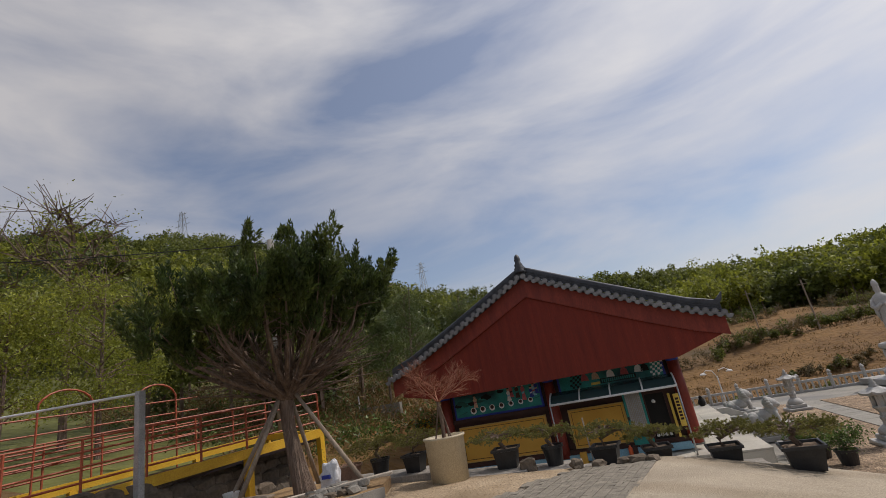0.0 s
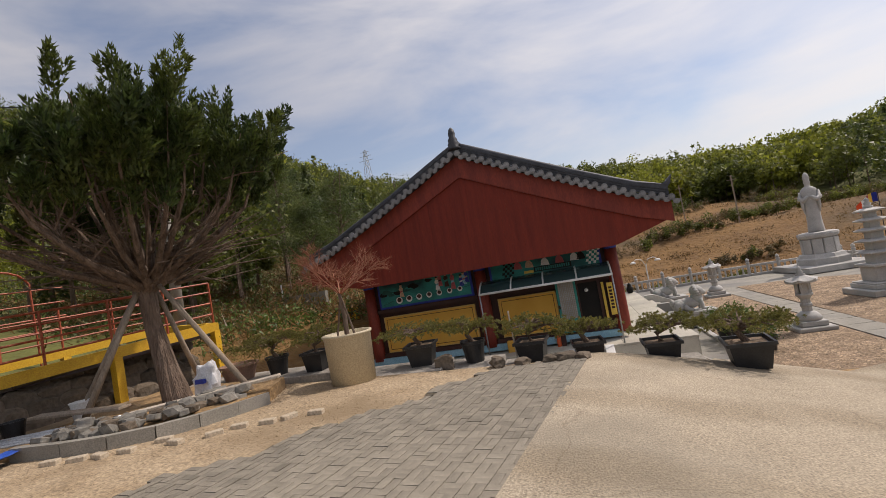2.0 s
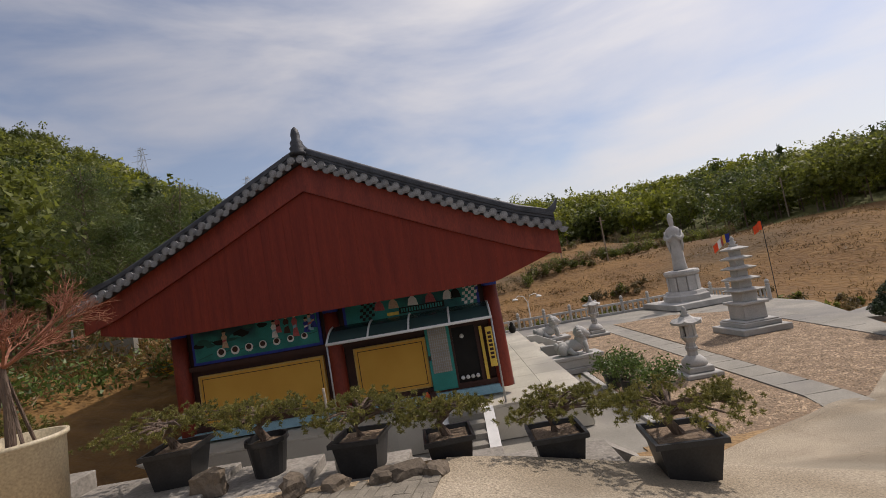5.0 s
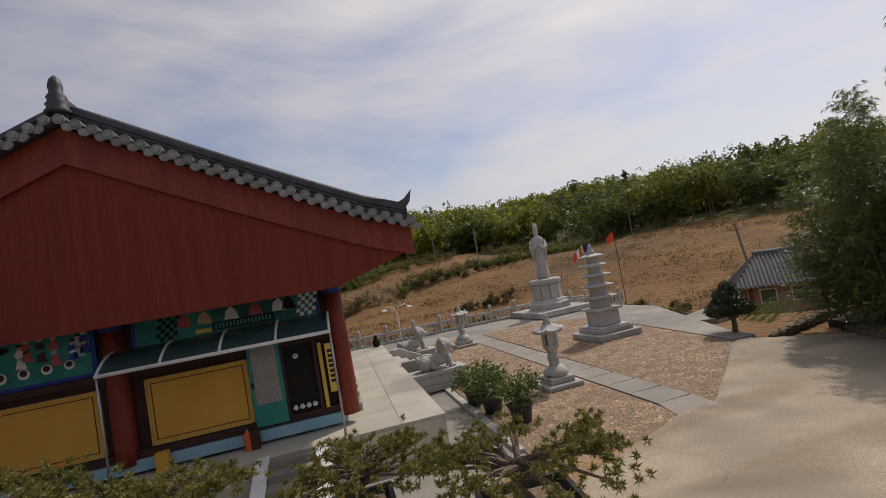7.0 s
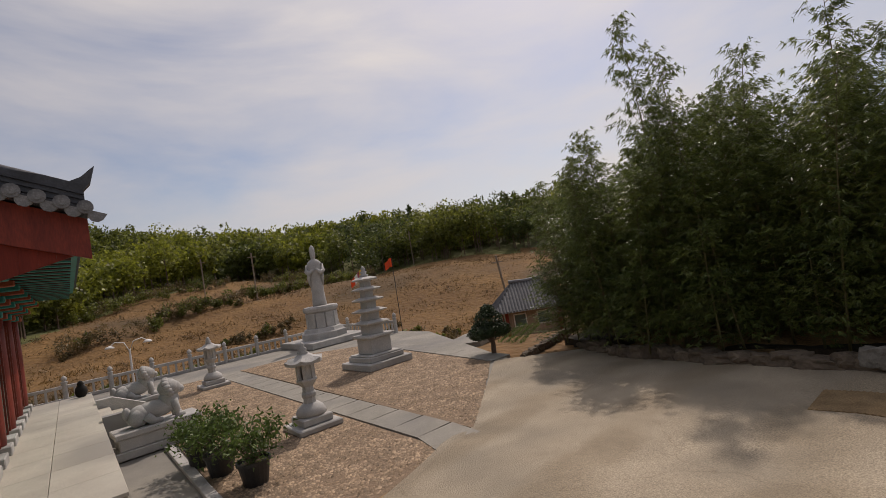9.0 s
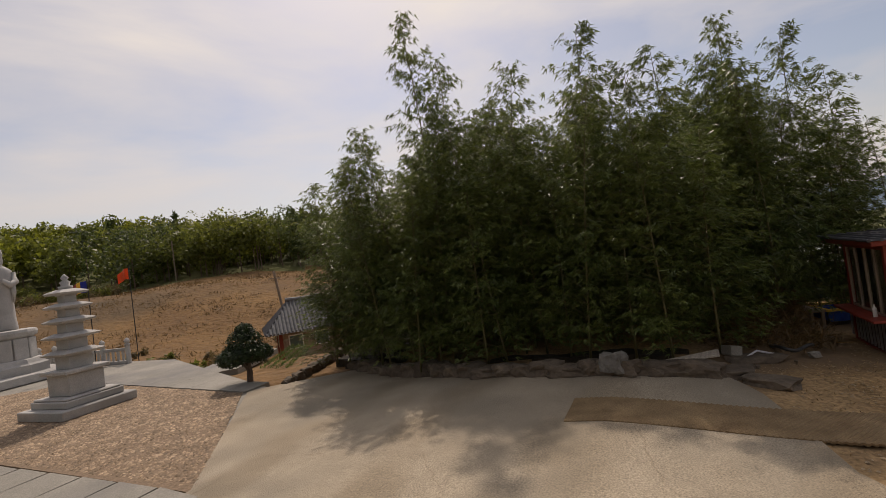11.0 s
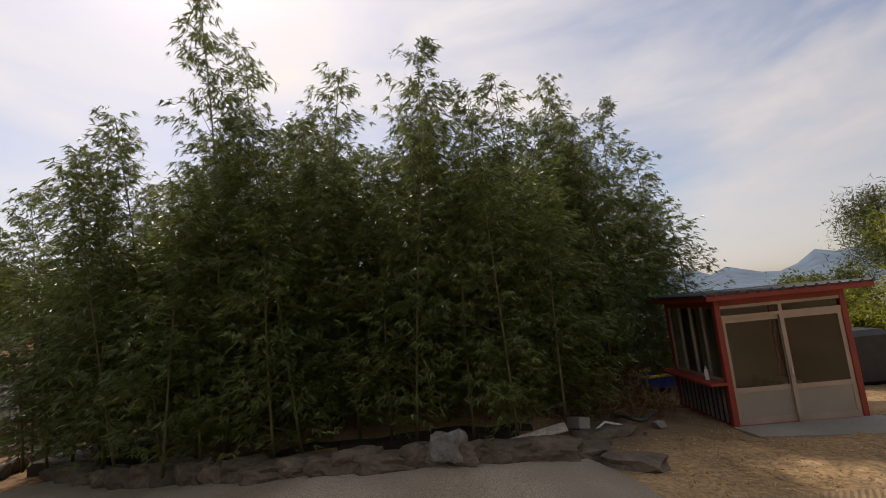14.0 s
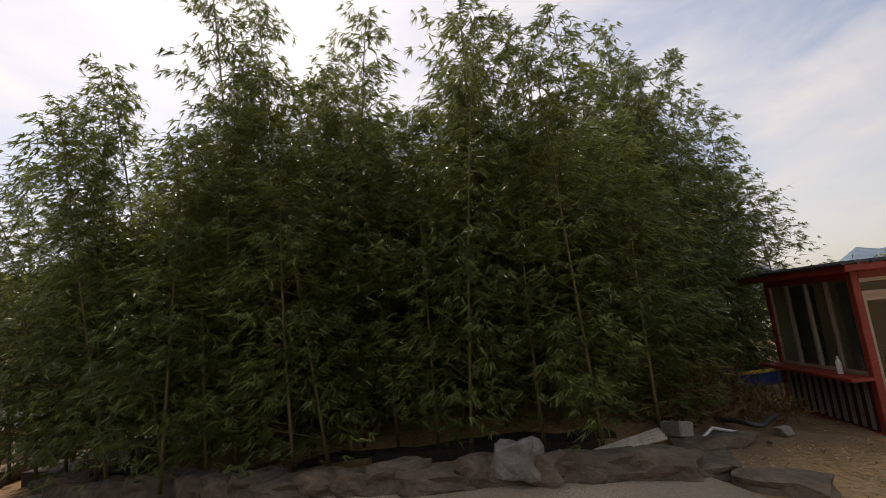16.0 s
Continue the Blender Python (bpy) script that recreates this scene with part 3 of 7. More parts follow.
def relief(x, y):
    dx, dy = x - CX, y - CY
    r, az = math.hypot(dx, dy), math.degrees(math.atan2(dx, dy))
    # north: a field that rises behind the court to a wooded crest
    crest = math.tan(radians(float(np.interp(az, (-40, 0, 8, 18, 25, 28.5, 33, 40, 48, 60, 90), (11, 10.1, 8.3, 7.3, 6.8, 7.4, 7.3, 6.4, 4.7, 2.8, 1.0)))))
    north = float(np.interp(r, (0, 28, 33, 42, 60, 80, 110, 150, 200, 260, 600, 1200, 2600), (-2.55, -2.55, -4.4, -5.2, -3.2, 0.2, 4.2, 9.0, 200 * crest - 6, 250 * crest - 9, 20, 0, -10)))
    # west: a steep mountain
    top = math.tan(radians(float(np.interp(az, (-120, -75, -62, -57, -48, -42, -33, -27, -22, -10), (12, 17.5, 21.0, 19.8, 19.8, 19.0, 16.2, 15.0, 13.4, 11.2)))))
    west = float(np.interp(r, (0, 13, 17, 40, 90, 320, 420, 900, 1500, 2600), (-2.55, -2.55, 0.2, 5.0, 18.0, 320 * top, 400 * top, 60, 20, 0)))
    # south and east: a valley that falls away, and far mountains coloured blue for haze
    peak = 2.0 + 0.7 * math.sin(az * 0.35) + 0.5 * math.sin(az * 0.9 + 1) + 0.25 * math.sin(az * 2.3)
    south = float(np.interp(r, (0, 30, 60, 150, 700, 1600, 2300, 2600), (-2.55, -2.55, -5, -12, -14, -14, 2300 * math.tan(radians(max(0.8, peak))), 40)))
    a = (az + 360) % 360
    wn_ = float(np.interp(a, (0, 60, 85, 225, 260, 320, 348, 360), (1, 1, 0, 0, 0, 0, 1, 1)))
    ww = float(np.interp(a, (0, 215, 250, 322, 352, 360), (0, 0, 1, 1, 0, 0)))
    tot = wn_ + ww
    ws = max(0.0, 1 - tot)
    z = (wn_ * north + ww * west + ws * south) / (tot + ws)
    amp = min(1.0, max(0.0, (r - 30) / 60))
    bump = noise.noise(Vector((x * 0.03, y * 0.03, 0))) * 3.2 * amp + noise.noise(Vector((x * 0.12, y * 0.12, 3))) * 0.8 * min(1.0, max(0.0, (r - 30) / 20))
    bump += noise.noise(Vector((x * 0.008, y * 0.008, 7))) * 7 * min(1.0, max(0.0, (r - 150) / 200))
    return z + bump - 2.6 * math.exp(-((x - 29.5) ** 2 + (y - 32) ** 2) / 70) - 1.8 * max(0.0, min(1.0, (r - 21) / 7)) * max(0.0, min(1.0, (az - 34) / 8)) * max(0.0, min(1.0, (80 - az) / 10)) * max(0.0, min(1.0, (60 - r) / 20))


def wooded(x, y):
    """How far the woods cover a place: 0 field, 1 wood."""
    dx, dy = x - CX, y - CY
    r, az = math.hypot(dx, dy), math.degrees(math.atan2(dx, dy))
    edge = float(np.interp(az, (-60, -20, 0, 10, 20, 26, 34, 40, 48, 60), (22, 42, 92, 122, 126, 110, 97, 92, 95, 110)))
    edge += 14 * noise.noise(Vector((x * 0.04, y * 0.04, 9)))
    return 1.0 if r > edge and -110 < az < 75 else 0.0


radii = [0, 6, 12, 16, 20, 24, 28, 31, 34, 37, 40, 44, 48, 53, 58, 64, 70, 77, 84, 92, 100, 110, 120, 132, 145, 160, 175, 190, 205, 225, 250, 280, 320, 370, 430, 520, 700, 1000, 1400, 1800, 2100, 2300, 2600]
rings_v, N_AZ = [], 240
gbm = bmesh.new()
for r in radii:
    rings_v.append([gbm.verts.new((CX + r * math.sin(2 * math.pi * i / N_AZ), CY + r * math.cos(2 * math.pi * i / N_AZ), relief(CX + max(r, 0.01) * math.sin(2 * math.pi * i / N_AZ), CY + max(r, 0.01) * math.cos(2 * math.pi * i / N_AZ)))) for i in range(N_AZ)])
for k in range(1, len(radii) - 1):
    for i in range(N_AZ):
        a, b = rings_v[k], rings_v[k + 1]
        f = gbm.faces.new((a[i], b[i], b[(i + 1) % N_AZ], a[(i + 1) % N_AZ]))
        c = f.calc_center_median()
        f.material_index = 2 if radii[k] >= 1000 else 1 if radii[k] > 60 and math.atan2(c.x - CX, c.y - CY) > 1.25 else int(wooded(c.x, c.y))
gbm.faces.new(list(reversed(rings_v[1])))
bmesh.ops.delete(gbm, geom=[v for v in gbm.verts if not v.link_faces], context="VERTS")
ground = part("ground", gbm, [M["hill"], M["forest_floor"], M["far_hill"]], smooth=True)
tagged(ground, "dry grass hillside rising to wooded hills around", "ground", kind="structure")

# ---- upper yard: pavers, ramp road, dirt ----


def on_concrete(x, y):
    if x < -0.95 + 0.165 * (y - 6.1) or y > 16.6:
        return False
    if x > 13.95 + max(0.0, y - 12) * 0.28:
        return False
    if y > 11.25 and x < 2.75 + 0.1 * (y - 11.25):
        return False
    if y > 16.3 and x < 3.2:
        return False
    return y > 8.5 - max(0.0, 10.6 - x) * 1.25 + 0.25 * math.sin(x * 2.1)


grid = lambda a, b, s: [a + s * i for i in range(int(round((b - a) / s)) + 1)]
dirt = sheet("dirt_yard", grid(-0.6, 30, 0.3), grid(-10, 20, 0.3), lambda x, y: road_level(x, y) - 0.03 + (0 if x < 9 else 1) * (0.05 * noise.noise(Vector((x * 1.3, y * 1.3, 2))) + 0.75 * max(0.0, min(1.0, (x - 15) / 3.2)) * max(0.0, min(1.0, (y - 6.8) / 1.5)) * max(0.0, min(1.0, (18.5 - y) / 3))), M["dirt"], skirt=0.7, keep=lambda x, y: not (y > 11.2 and x < 3.0 + 0.1 * (y - 11.25)) and not (y > 16.0 and x < 14.5) and not (y > 18.4 + 0.5 * noise.noise(Vector((x, y, 0)))))
tagged(dirt, "bare brown dirt with stones and dry litter", "ground", kind="structure")


def strip(name, ys, left, right, n, height, material, skirt):
    """A sheet between two side lines that run along y."""
    bm = bmesh.new()
    vs = []
    for y in ys:
        a, b = left(y), right(y)
        vs.append([bm.verts.new((a + (b - a) * i / n, y, height(a + (b - a) * i / n, y))) for i in range(n + 1)])
    for p, q in zip(vs, vs[1:]):
        for i in range(n):
            bm.faces.new((p[i], p[i + 1], q[i + 1], q[i]))
    rim = [e for e in bm.edges if e.is_boundary]
    for v in bmesh.ops.extrude_edge_only(bm, edges=rim)["geom"]:
        if isinstance(v, bmesh.types.BMVert):
            v.co.z -= skirt
    bmesh.ops.split_edges(bm, edges=rim)
    ob = part(name, bm, material)
    ob.data.polygons.foreach_set("use_smooth", [abs(p.normal.z) > 0.5 for p in ob.data.polygons])
    return ob


def road_right(y):
    w = 0.12 * noise.noise(Vector((y * 1.7, 0, 5))) + 0.05 * noise.noise(Vector((y * 6, 0, 8)))
    x = float(np.interp(y, (-10, 5, 8.1, 8.4, 8.65, 8.85, 9.2, 12, 14, 17), (0, 7.0, 9.6, 10.5, 12.2, 13.2, 13.9, 14.0, 14.45, 15.4)))
    return max(x, 1.6 if y < -2 else x) + w


seam = lambda y: -0.95 + 0.165 * (y - 6.1)
road = strip("road", grid(-10, 11.2, 0.2), seam, road_right, 70, lambda x, y: road_level(x, y) + 0.015, M["concrete"], 0.25)
tagged(road, "pale worn concrete ramp with stains and cracks", "road", kind="structure")
road_b = strip("road", grid(11.2, 16.8, 0.2), lambda y: float(np.interp(y, (11.2, 12.3, 13.6, 14.6, 15.7, 16.8), (1.85, 2.4, 3.0, 3.9, 5.9, 8.4))), road_right, 60, lambda x, y: road_level(x, y) + 0.015, M["concrete"], 0.5)
tagged(road_b, "pale worn concrete ramp with stains and cracks", "road", kind="structure")
road_c = strip("road", grid(16.6, 20.8, 0.2), lambda y: 8.75 + (y - 16.6) * 1.17, lambda y: float(np.interp(y, (16.6, 18.4, 20.9), (15.3, 15.9, 13.75))), 24, lambda x, y: COURT + 0.012, M["concrete"], 0.3)
tagged(road_c, "pale worn concrete ramp with stains and cracks", "road", kind="structure")
terrace = sheet("terrace_ground", grid(-13.0, -0.5, 0.5), grid(-10, 11.0, 0.5), lambda x, y: terrace_level(x, y) - 0.05, M["sand"], skirt=2.6)
tagged(terrace, "sandy decomposed granite yard beside the pavers", "ground", kind="structure")

# ---- lower court ----
court = part("court_floor", slab([(-12, 12.2), (2.4, 12.2), (8.2, 16.5), (9.5, 16.8), (14.2, 20.6), (18.6, 31), (18.6, 39.9), (-12, 39.9)], -2.9, COURT - 0.03), M["grey_concrete"])
tagged(court, "grey concrete floor of the temple court", "floor", kind="structure")
rim_wall = part("retaining_wall", prism([(-13, -2.9), (2.3, -2.9), (2.3, -1.0), (1.9, -0.76), (0, -0.72), (-1.0, -0.5), (-4, -0.3), (-13, -0.1)], 12.13, 12.35), M["wall_concrete"])
tagged(rim_wall, "rough concrete retaining wall below the pots", "wall", kind="structure")
bed_w = part("gravel_bed", slab([(4.5, 19.2), (4.45, 16.6), (5.0, 15.7), (6.4, 16.0), (7.95, 16.5), (8.0, 34.4), (4.75, 34.6)], -2.6, COURT), M["gravel"])
tagged(bed_w, "brown gravel bed in the court", "gravel", kind="structure")
bed_e = part("gravel_bed", slab([(8.95, 16.7), (13.6, 20.95), (14.9, 31.8), (12.6, 34.0), (9.15, 34.3)], -2.6, COURT), M["gravel"])
tagged(bed_e, "brown gravel bed in the court", "gravel", kind="structure")
path = thing("garden_path", "pale concrete strips between the gravel beds", "path", kind="structure")
for y0 in range(17):
    part("path_slab", slab([(8.0 if y0 else 7.75, 16.4 + y0 * 1.06), (8.93 if y0 else 8.85, 16.45 + y0 * 1.06), (8.95, 17.455 + y0 * 1.06), (8.0, 17.455 + y0 * 1.06)], -2.55, COURT + 0.02), M["grey_concrete"], path)
for i in range(8):
    a, b = i / 8, (i + 0.985) / 8
    part("path_slab", slab([(13.65 + 1.3 * a, 20.9 + 11 * a), (14.55 + 1.3 * a, 20.9 + 11 * a), (14.55 + 1.3 * b, 20.9 + 11 * b), (13.65 + 1.3 * b, 20.9 + 11 * b)], -2.55, COURT + 0.02), M["grey_concrete"], path)

rng = np.random.default_rng(4)


def chips(name, n, inside, bounds, size, material, parent, z):
    """Loose stones scattered on a bed."""
    P = rng.uniform((bounds[0], bounds[2]), (bounds[1], bounds[3]), (n, 2))
    P = P[[inside(x, y) for x, y in P]]
    m = len(P)
    base = np.array([(1, 0, 0), (0, 1, 0), (-1, 0, 0), (0, -1, 0), (0, 0, 0.75)], dtype=float)
    S = size * rng.uniform(0.5, 1.4, (m, 1, 1)) * np.concatenate([rng.uniform(0.6, 1.3, (m, 1, 2)), rng.uniform(0.5, 1.0, (m, 1, 1))], axis=2)
    T = rng.uniform(0, 2 * math.pi, m)
    V = base[None] * S
    V[:, 4, :2] += (size * rng.normal(size=(m, 2)) * 0.25)
    c, s = np.cos(T)[:, None], np.sin(T)[:, None]
    W = np.stack([V[..., 0] * c - V[..., 1] * s + P[:, :1], V[..., 0] * s + V[..., 1] * c + P[:, 1:], V[..., 2] + np.array([[z(x, y)] for x, y in P])], axis=2)
    k = 5 * np.arange(m)[:, None, None]
    Q = (np.array([(0, 1, 4), (1, 2, 4), (2, 3, 4), (3, 0, 4)])[None] + k).reshape(-1, 3)
    return part(name, raw(name, W.reshape(-1, 3), Q), None, parent, kind="stuff")


def chips_of(*a):
    ob = chips(*a)
    ob.data.materials.append(a[5])
    return ob


tagged(chips_of("gravel", 22000, lambda x, y: 4.6 < x < 7.93 and y > 15.75 + max(0.0, x - 5) * 0.27 and y > 15.75 + max(0.0, 5 - x) * 1.6, (4.55, 8, 15.7, 34.4), 0.035, M["pebble"], None, lambda x, y: COURT), "loose brown pebbles", "gravel")
tagged(chips_of("gravel", 30000, lambda x, y: 9.1 < x < 9.0 + (y - 16.7) * 1.09 and x < 13.6 + (y - 21) * 0.12 and x < 12.6 + (34 - y) * 1.0, (9, 15, 16.7, 34.2), 0.035, M["pebble"], None, lambda x, y: COURT), "loose brown pebbles", "gravel")
tagged(chips_of("dirt_litter", 3500, lambda x, y: not on_concrete(x, y), (9.5, 17, 2, 9.5), 0.02, M["sand"], None, lambda x, y: road_level(x, y) - 0.03), "small stones and chips on dirt", "gravel")

# ---- hall ----
WALL, GABLE = 19.0, 17.8
hall = thing("temple_hall", "red gabled temple hall with dark tiled roof and painted panels", "building", (0, 0, 0))
RX, EL, ER = -3.2, -9.35, 3.08      # ridge and eaves


def rake(x):
    """Height of the roof's verge: a sagging line from ridge to eave."""
    u = abs(x - RX) / (RX - EL if x < RX else ER - RX)
    return 5.52 + (2.55 - 5.52) * (0.82 * u + 0.18 * u * u) - 0.35 * math.sin(math.pi * u) * 0.5 + (0.12 * max(0.0, u - 0.85) / 0.15)


part("back_wall", box(-7.75, 1.15, WALL + 0.12, WALL + 0.2, -1.35, 1.9), M["dark_wood"], hall)
part("side_wall", box(1.0, 1.12, WALL + 0.2, 31.2, -1.35, 1.9), M["dark_wood"], hall)
part("side_wall", box(-7.75, -7.6, WALL + 0.2, 31.2, -1.35, 1.9), M["yellow"], hall)
part("far_wall", box(-7.75, 1.15, 31.2, 31.4, -1.35, 4.0), M["yellow"], hall)
part("plinth", box(-8.0, 1.1, WALL - 0.12, WALL + 0.12, -1.5, -1.27), M["sky_blue"], hall, "pale blue painted plinth")
# gable boards
edges_x = [EL + 0.35 + (ER - EL - 0.55) * i / 58 for i in range(59)]


def board_low(x):
    u = (x - EL) / (ER - EL)
    return 1.5 + (0.42 * max(0.0, (0.16 - u) / 0.16) if u < 0.16 else 0.55 * max(0.0, (u - 0.86) / 0.14))


for i, (a, b) in enumerate(zip(edges_x, edges_x[1:])):
    g = 0.0006
    dy = 0.004 * ((i * 7) % 3)
    part("gable_board", prism([(a + g, board_low(a)), (b - g, board_low(b)), (b - g, rake(b) - 0.3), (a + g, rake(a) - 0.3)], GABLE + 0.02 + dy, GABLE + 0.06 + dy), M["red"], hall)
part("gable_back", prism([(EL + 0.3, 1.95)] + [(x, board_low(x) + 0.03) for x in (-8.2, -7.2, 1.4)] + [(2.7, 2.05)] + [(x, rake(x) - 0.32) for x in (2.4, 1.0, -1, RX, -5.4, -7.4, -8.8)], GABLE + 0.1, GABLE + 0.16), M["red_col"], hall)
for s, e in ((RX, ER), (RX, EL)):
    pts = [s + (e - s) * k / 14 for k in range(15)]
    low = [(x, rake(x) - 0.86 + 0.1 * abs(x - RX) / 6) for x in pts]
    hi = [(x, rake(x) - 0.16) for x in pts]
    part("bargeboard", prism(low + hi[::-1], GABLE - 0.06, GABLE + 0.01), M["red_col"], hall, "dull red bargeboard along the verge")
# roof slopes, verge ridges, end tiles
for s, e in ((RX, ER), (RX, EL)):
    pts = [s + (e - s) * k / 14 for k in range(15)]
    part("roof_slope", prism([(x, rake(x) - 0.13) for x in pts] + [(x, rake(x) - 0.02) for x in pts[::-1]], GABLE - 0.22, 32.4), M["tile"], hall)
    part("verge_ridge", prism([(x, rake(x) + 0.06) for x in pts] + [(x, rake(x) + 0.32 + (0.06 if k < 2 else 0)) for k, x in enumerate(pts[::-1])], GABLE + 0.02, GABLE + 0.3), M["tile"], hall, "stacked dark ridge tiles along the verge")
    for lift in (0.14, 0.22):
        part("ridge_course", prism([(x, rake(x) + lift) for x in pts] + [(x, rake(x) + lift + 0.035) for x in pts[::-1]], GABLE - 0.01, GABLE + 0.33), M["tile"], hall)
    cap = [(x, GABLE + 0.16, rake(x) + 0.33) for x in pts]
    part("ridge_cap", tube(cap, 0.085, 8), M["tile"], hall, smooth=True)
tile_me = finish("end_tile", tube([(0, 0, 0), (0, 0.5, 0)], 0.088, 10), M["tile"], True)
disc = bmesh.new()
tube([(0, -0.035, 0), (0, 0, 0)], 0.1, 12, disc)
tube([(0, -0.05, 0), (0, -0.02, 0)], 0.06, 8, disc)
disc_me = finish("tile_disc", disc, M["tile_end"])
tongue = prism([(-0.12, 0.03), (-0.09, -0.07), (-0.04, -0.115), (0.04, -0.115), (0.09, -0.07), (0.12, 0.03)], -0.03, 0.0)
tongue_me = finish("tile_tongue", tongue, M["tile_end"])
for s, e, n in ((RX + 0.12, ER - 0.02, 25), (RX - 0.12, EL + 0.02, 25)):
    for k in range(n):
        x = s + (e - s) * k / (n - 1)
        sl = math.degrees(math.atan2(rake(x + 0.05) - rake(x - 0.05), 0.1))
        share("end_tile", tile_me, hall, pose(x, GABLE - 0.3, rake(x) - 0.04, 0, 0, 0))
        share("tile_disc", disc_me, hall, pose(x, GABLE - 0.3, rake(x) - 0.04, 0, -sl, 0))
        x2 = x + (e - s) / (n - 1) / 2
        share("tile_tongue", tongue_me, hall, pose(x2, GABLE - 0.28, rake(x2) - 0.1, 0, -sl, 0))
part("main_ridge", box(RX - 0.16, RX + 0.16, GABLE - 0.05, 32.4, 5.4, 5.95, 0.03), M["tile"], hall)
fin = lathe([(0.2, 0), (0.23, 0.06), (0.17, 0.12), (0.2, 0.2), (0.15, 0.27), (0.17, 0.34), (0.11, 0.44), (0.125, 0.56), (0.09, 0.7), (0.02, 0.78)], 12, (RX, GABLE - 0.02, 5.62))
part("ridge_ornament", fin, M["tile"], hall, "dark carved ornament at the end of the ridge", True)
tip = prism([(ER - 0.34, rake(ER) + 0.3), (ER - 0.02, rake(ER) + 0.28), (ER + 0.1, rake(ER) + 0.42), (ER + 0.17, rake(ER) + 0.68), (ER - 0.02, rake(ER) + 0.5), (ER - 0.2, rake(ER) + 0.42)], GABLE + 0.05, GABLE + 0.25)
part("eave_tip", tip, M["tile"], hall, "upturned tile tip at the eave")
part("eave_underside", prism([(1.3, 2.35), (ER - 0.1, 2.32), (ER - 0.1, 2.4), (1.3, 2.44)], GABLE + 0.1, 32.0), M["teal"], hall)
for k in range(40):
    y = GABLE + 0.25 + k * 0.35
    part("rafter", bar((1.2, y, 2.28), (ER - 0.22, y, 2.18), 0.12, 0.12), M["teal"] if k % 2 else M["dark_wood"], hall)
for k in range(11):
    y = 19.0 + k * 1.2
    bm = box(0.95, 1.75, y - 0.1, y + 0.1, 1.72, 1.86, 0.02)
    box(0.95, 1.5, y - 0.12, y + 0.12, 1.5, 1.66, 0.02, bm)
    box(1.0, 2.0, y - 0.07, y + 0.07, 1.94, 2.06, 0.02, bm)
    part("bracket", bm, M["teal"] if k % 2 else M["rail_red"], hall, "carved painted bracket under the eave")
# columns and beams of the gable wall
col_prof = [(0.215, 0), (0.22, 0.4), (0.215, 1.6), (0.195, 2.95)]
for x in (-7.72, -3.33, 1.2):
    part("column", lathe(col_prof, 20, (x, WALL, -1.35)), M["red_col"], hall, smooth=True)
    part("column_collar", lathe([(0.205, 0), (0.21, 0.02), (0.21, 0.12), (0.205, 0.14)], 20, (x, WALL, 1.42)), M["blue"], hall, smooth=True)
for k in range(1, 6):
    y = WALL + k * 2.4
    part("column", lathe(col_prof, 16, (1.2, y, -1.35)), M["red_col"], hall, smooth=True)
    part("column_base", box(0.95, 1.5, y - 0.28, y + 0.28, PLAT, -1.36, 0.02), M["granite"], hall)
    part("column_base", box(0.95, 1.5, y - 1.6, y - 0.9, PLAT, -1.36, 0.02), M["granite"], hall)
    for d in (-1.95, -1.35, -0.75):
        part("door_leaf", box(1.24, 1.3, y + d - 0.2, y + d + 0.36, -1.3, 1.1, 0.01), M["teal"], hall, "teal lattice door leaf")
        part("door_stile", box(1.2, 1.34, y + d + 0.38, y + d + 0.44, -1.35, 1.35), M["red_col"], hall)
for x0, x1 in ((-7.5, -3.55), (-3.11, 1.0)):
    part("lintel", box(x0, x1, WALL - 0.06, WALL + 0.12, 0.42, 0.56), M["dark_wood"], hall)
    part("mural_border", box(x0 + 0.12, x1 - 0.12, WALL + 0.02, WALL + 0.1, 0.57, 1.62), M["blue"], hall, "blue painted border of the mural")
    part("mural_ground", box(x0 + 0.2, x1 - 0.2, WALL + 0.0, WALL + 0.05, 0.65, 1.62), M["teal_dark"], hall, "green mural ground")
    part("top_beam", box(x0, x1, WALL - 0.05, WALL + 0.12, 1.62, 1.9), M["teal"], hall)


def wall_panel(x0, x1, z0, z1):
    p = part("ochre_panel", box(x0, x1, WALL - 0.0, WALL + 0.12, z0, z1), M["yellow"], hall, "ochre plaster panel with a fine dark line")
    for a in ((x0, x0 + 0.035, z0, z1), (x1 - 0.035, x1, z0, z1), (x0 + 0.035, x1 - 0.035, z1 - 0.035, z1), (x0 + 0.035, x1 - 0.035, z0, z0 + 0.035)):
        part("panel_edge", box(a[0], a[1], WALL - 0.018, WALL - 0.002, a[2], a[3]), M["cream"], p)
    i = 0.1
    for a in ((x0 + i, x0 + i + 0.018, z0 + i, z1 - i), (x1 - i - 0.018, x1 - i, z0 + i, z1 - i), (x0 + i, x1 - i, z1 - i - 0.018, z1 - i), (x0 + i, x1 - i, z0 + i, z0 + i + 0.018)):
        part("panel_line", box(a[0], a[1], WALL - 0.006, WALL - 0.001, a[2], a[3]), M["dark_wood"], p)


wall_panel(-7.3, -3.72, -1.08, 0.27)
wall_panel(-2.86, -0.82, -1.08, 0.3)
part("sill_beam", box(-7.5, -3.55, WALL - 0.05, WALL + 0.12, -1.26, -1.1), M["dark_wood"], hall)
part("sill_beam", box(-3.11, 1.0, WALL - 0.05, WALL + 0.12, -1.26, -1.1), M["dark_wood"], hall)
# painted figures of the murals, as plain shapes
mr_ = random.Random(3)
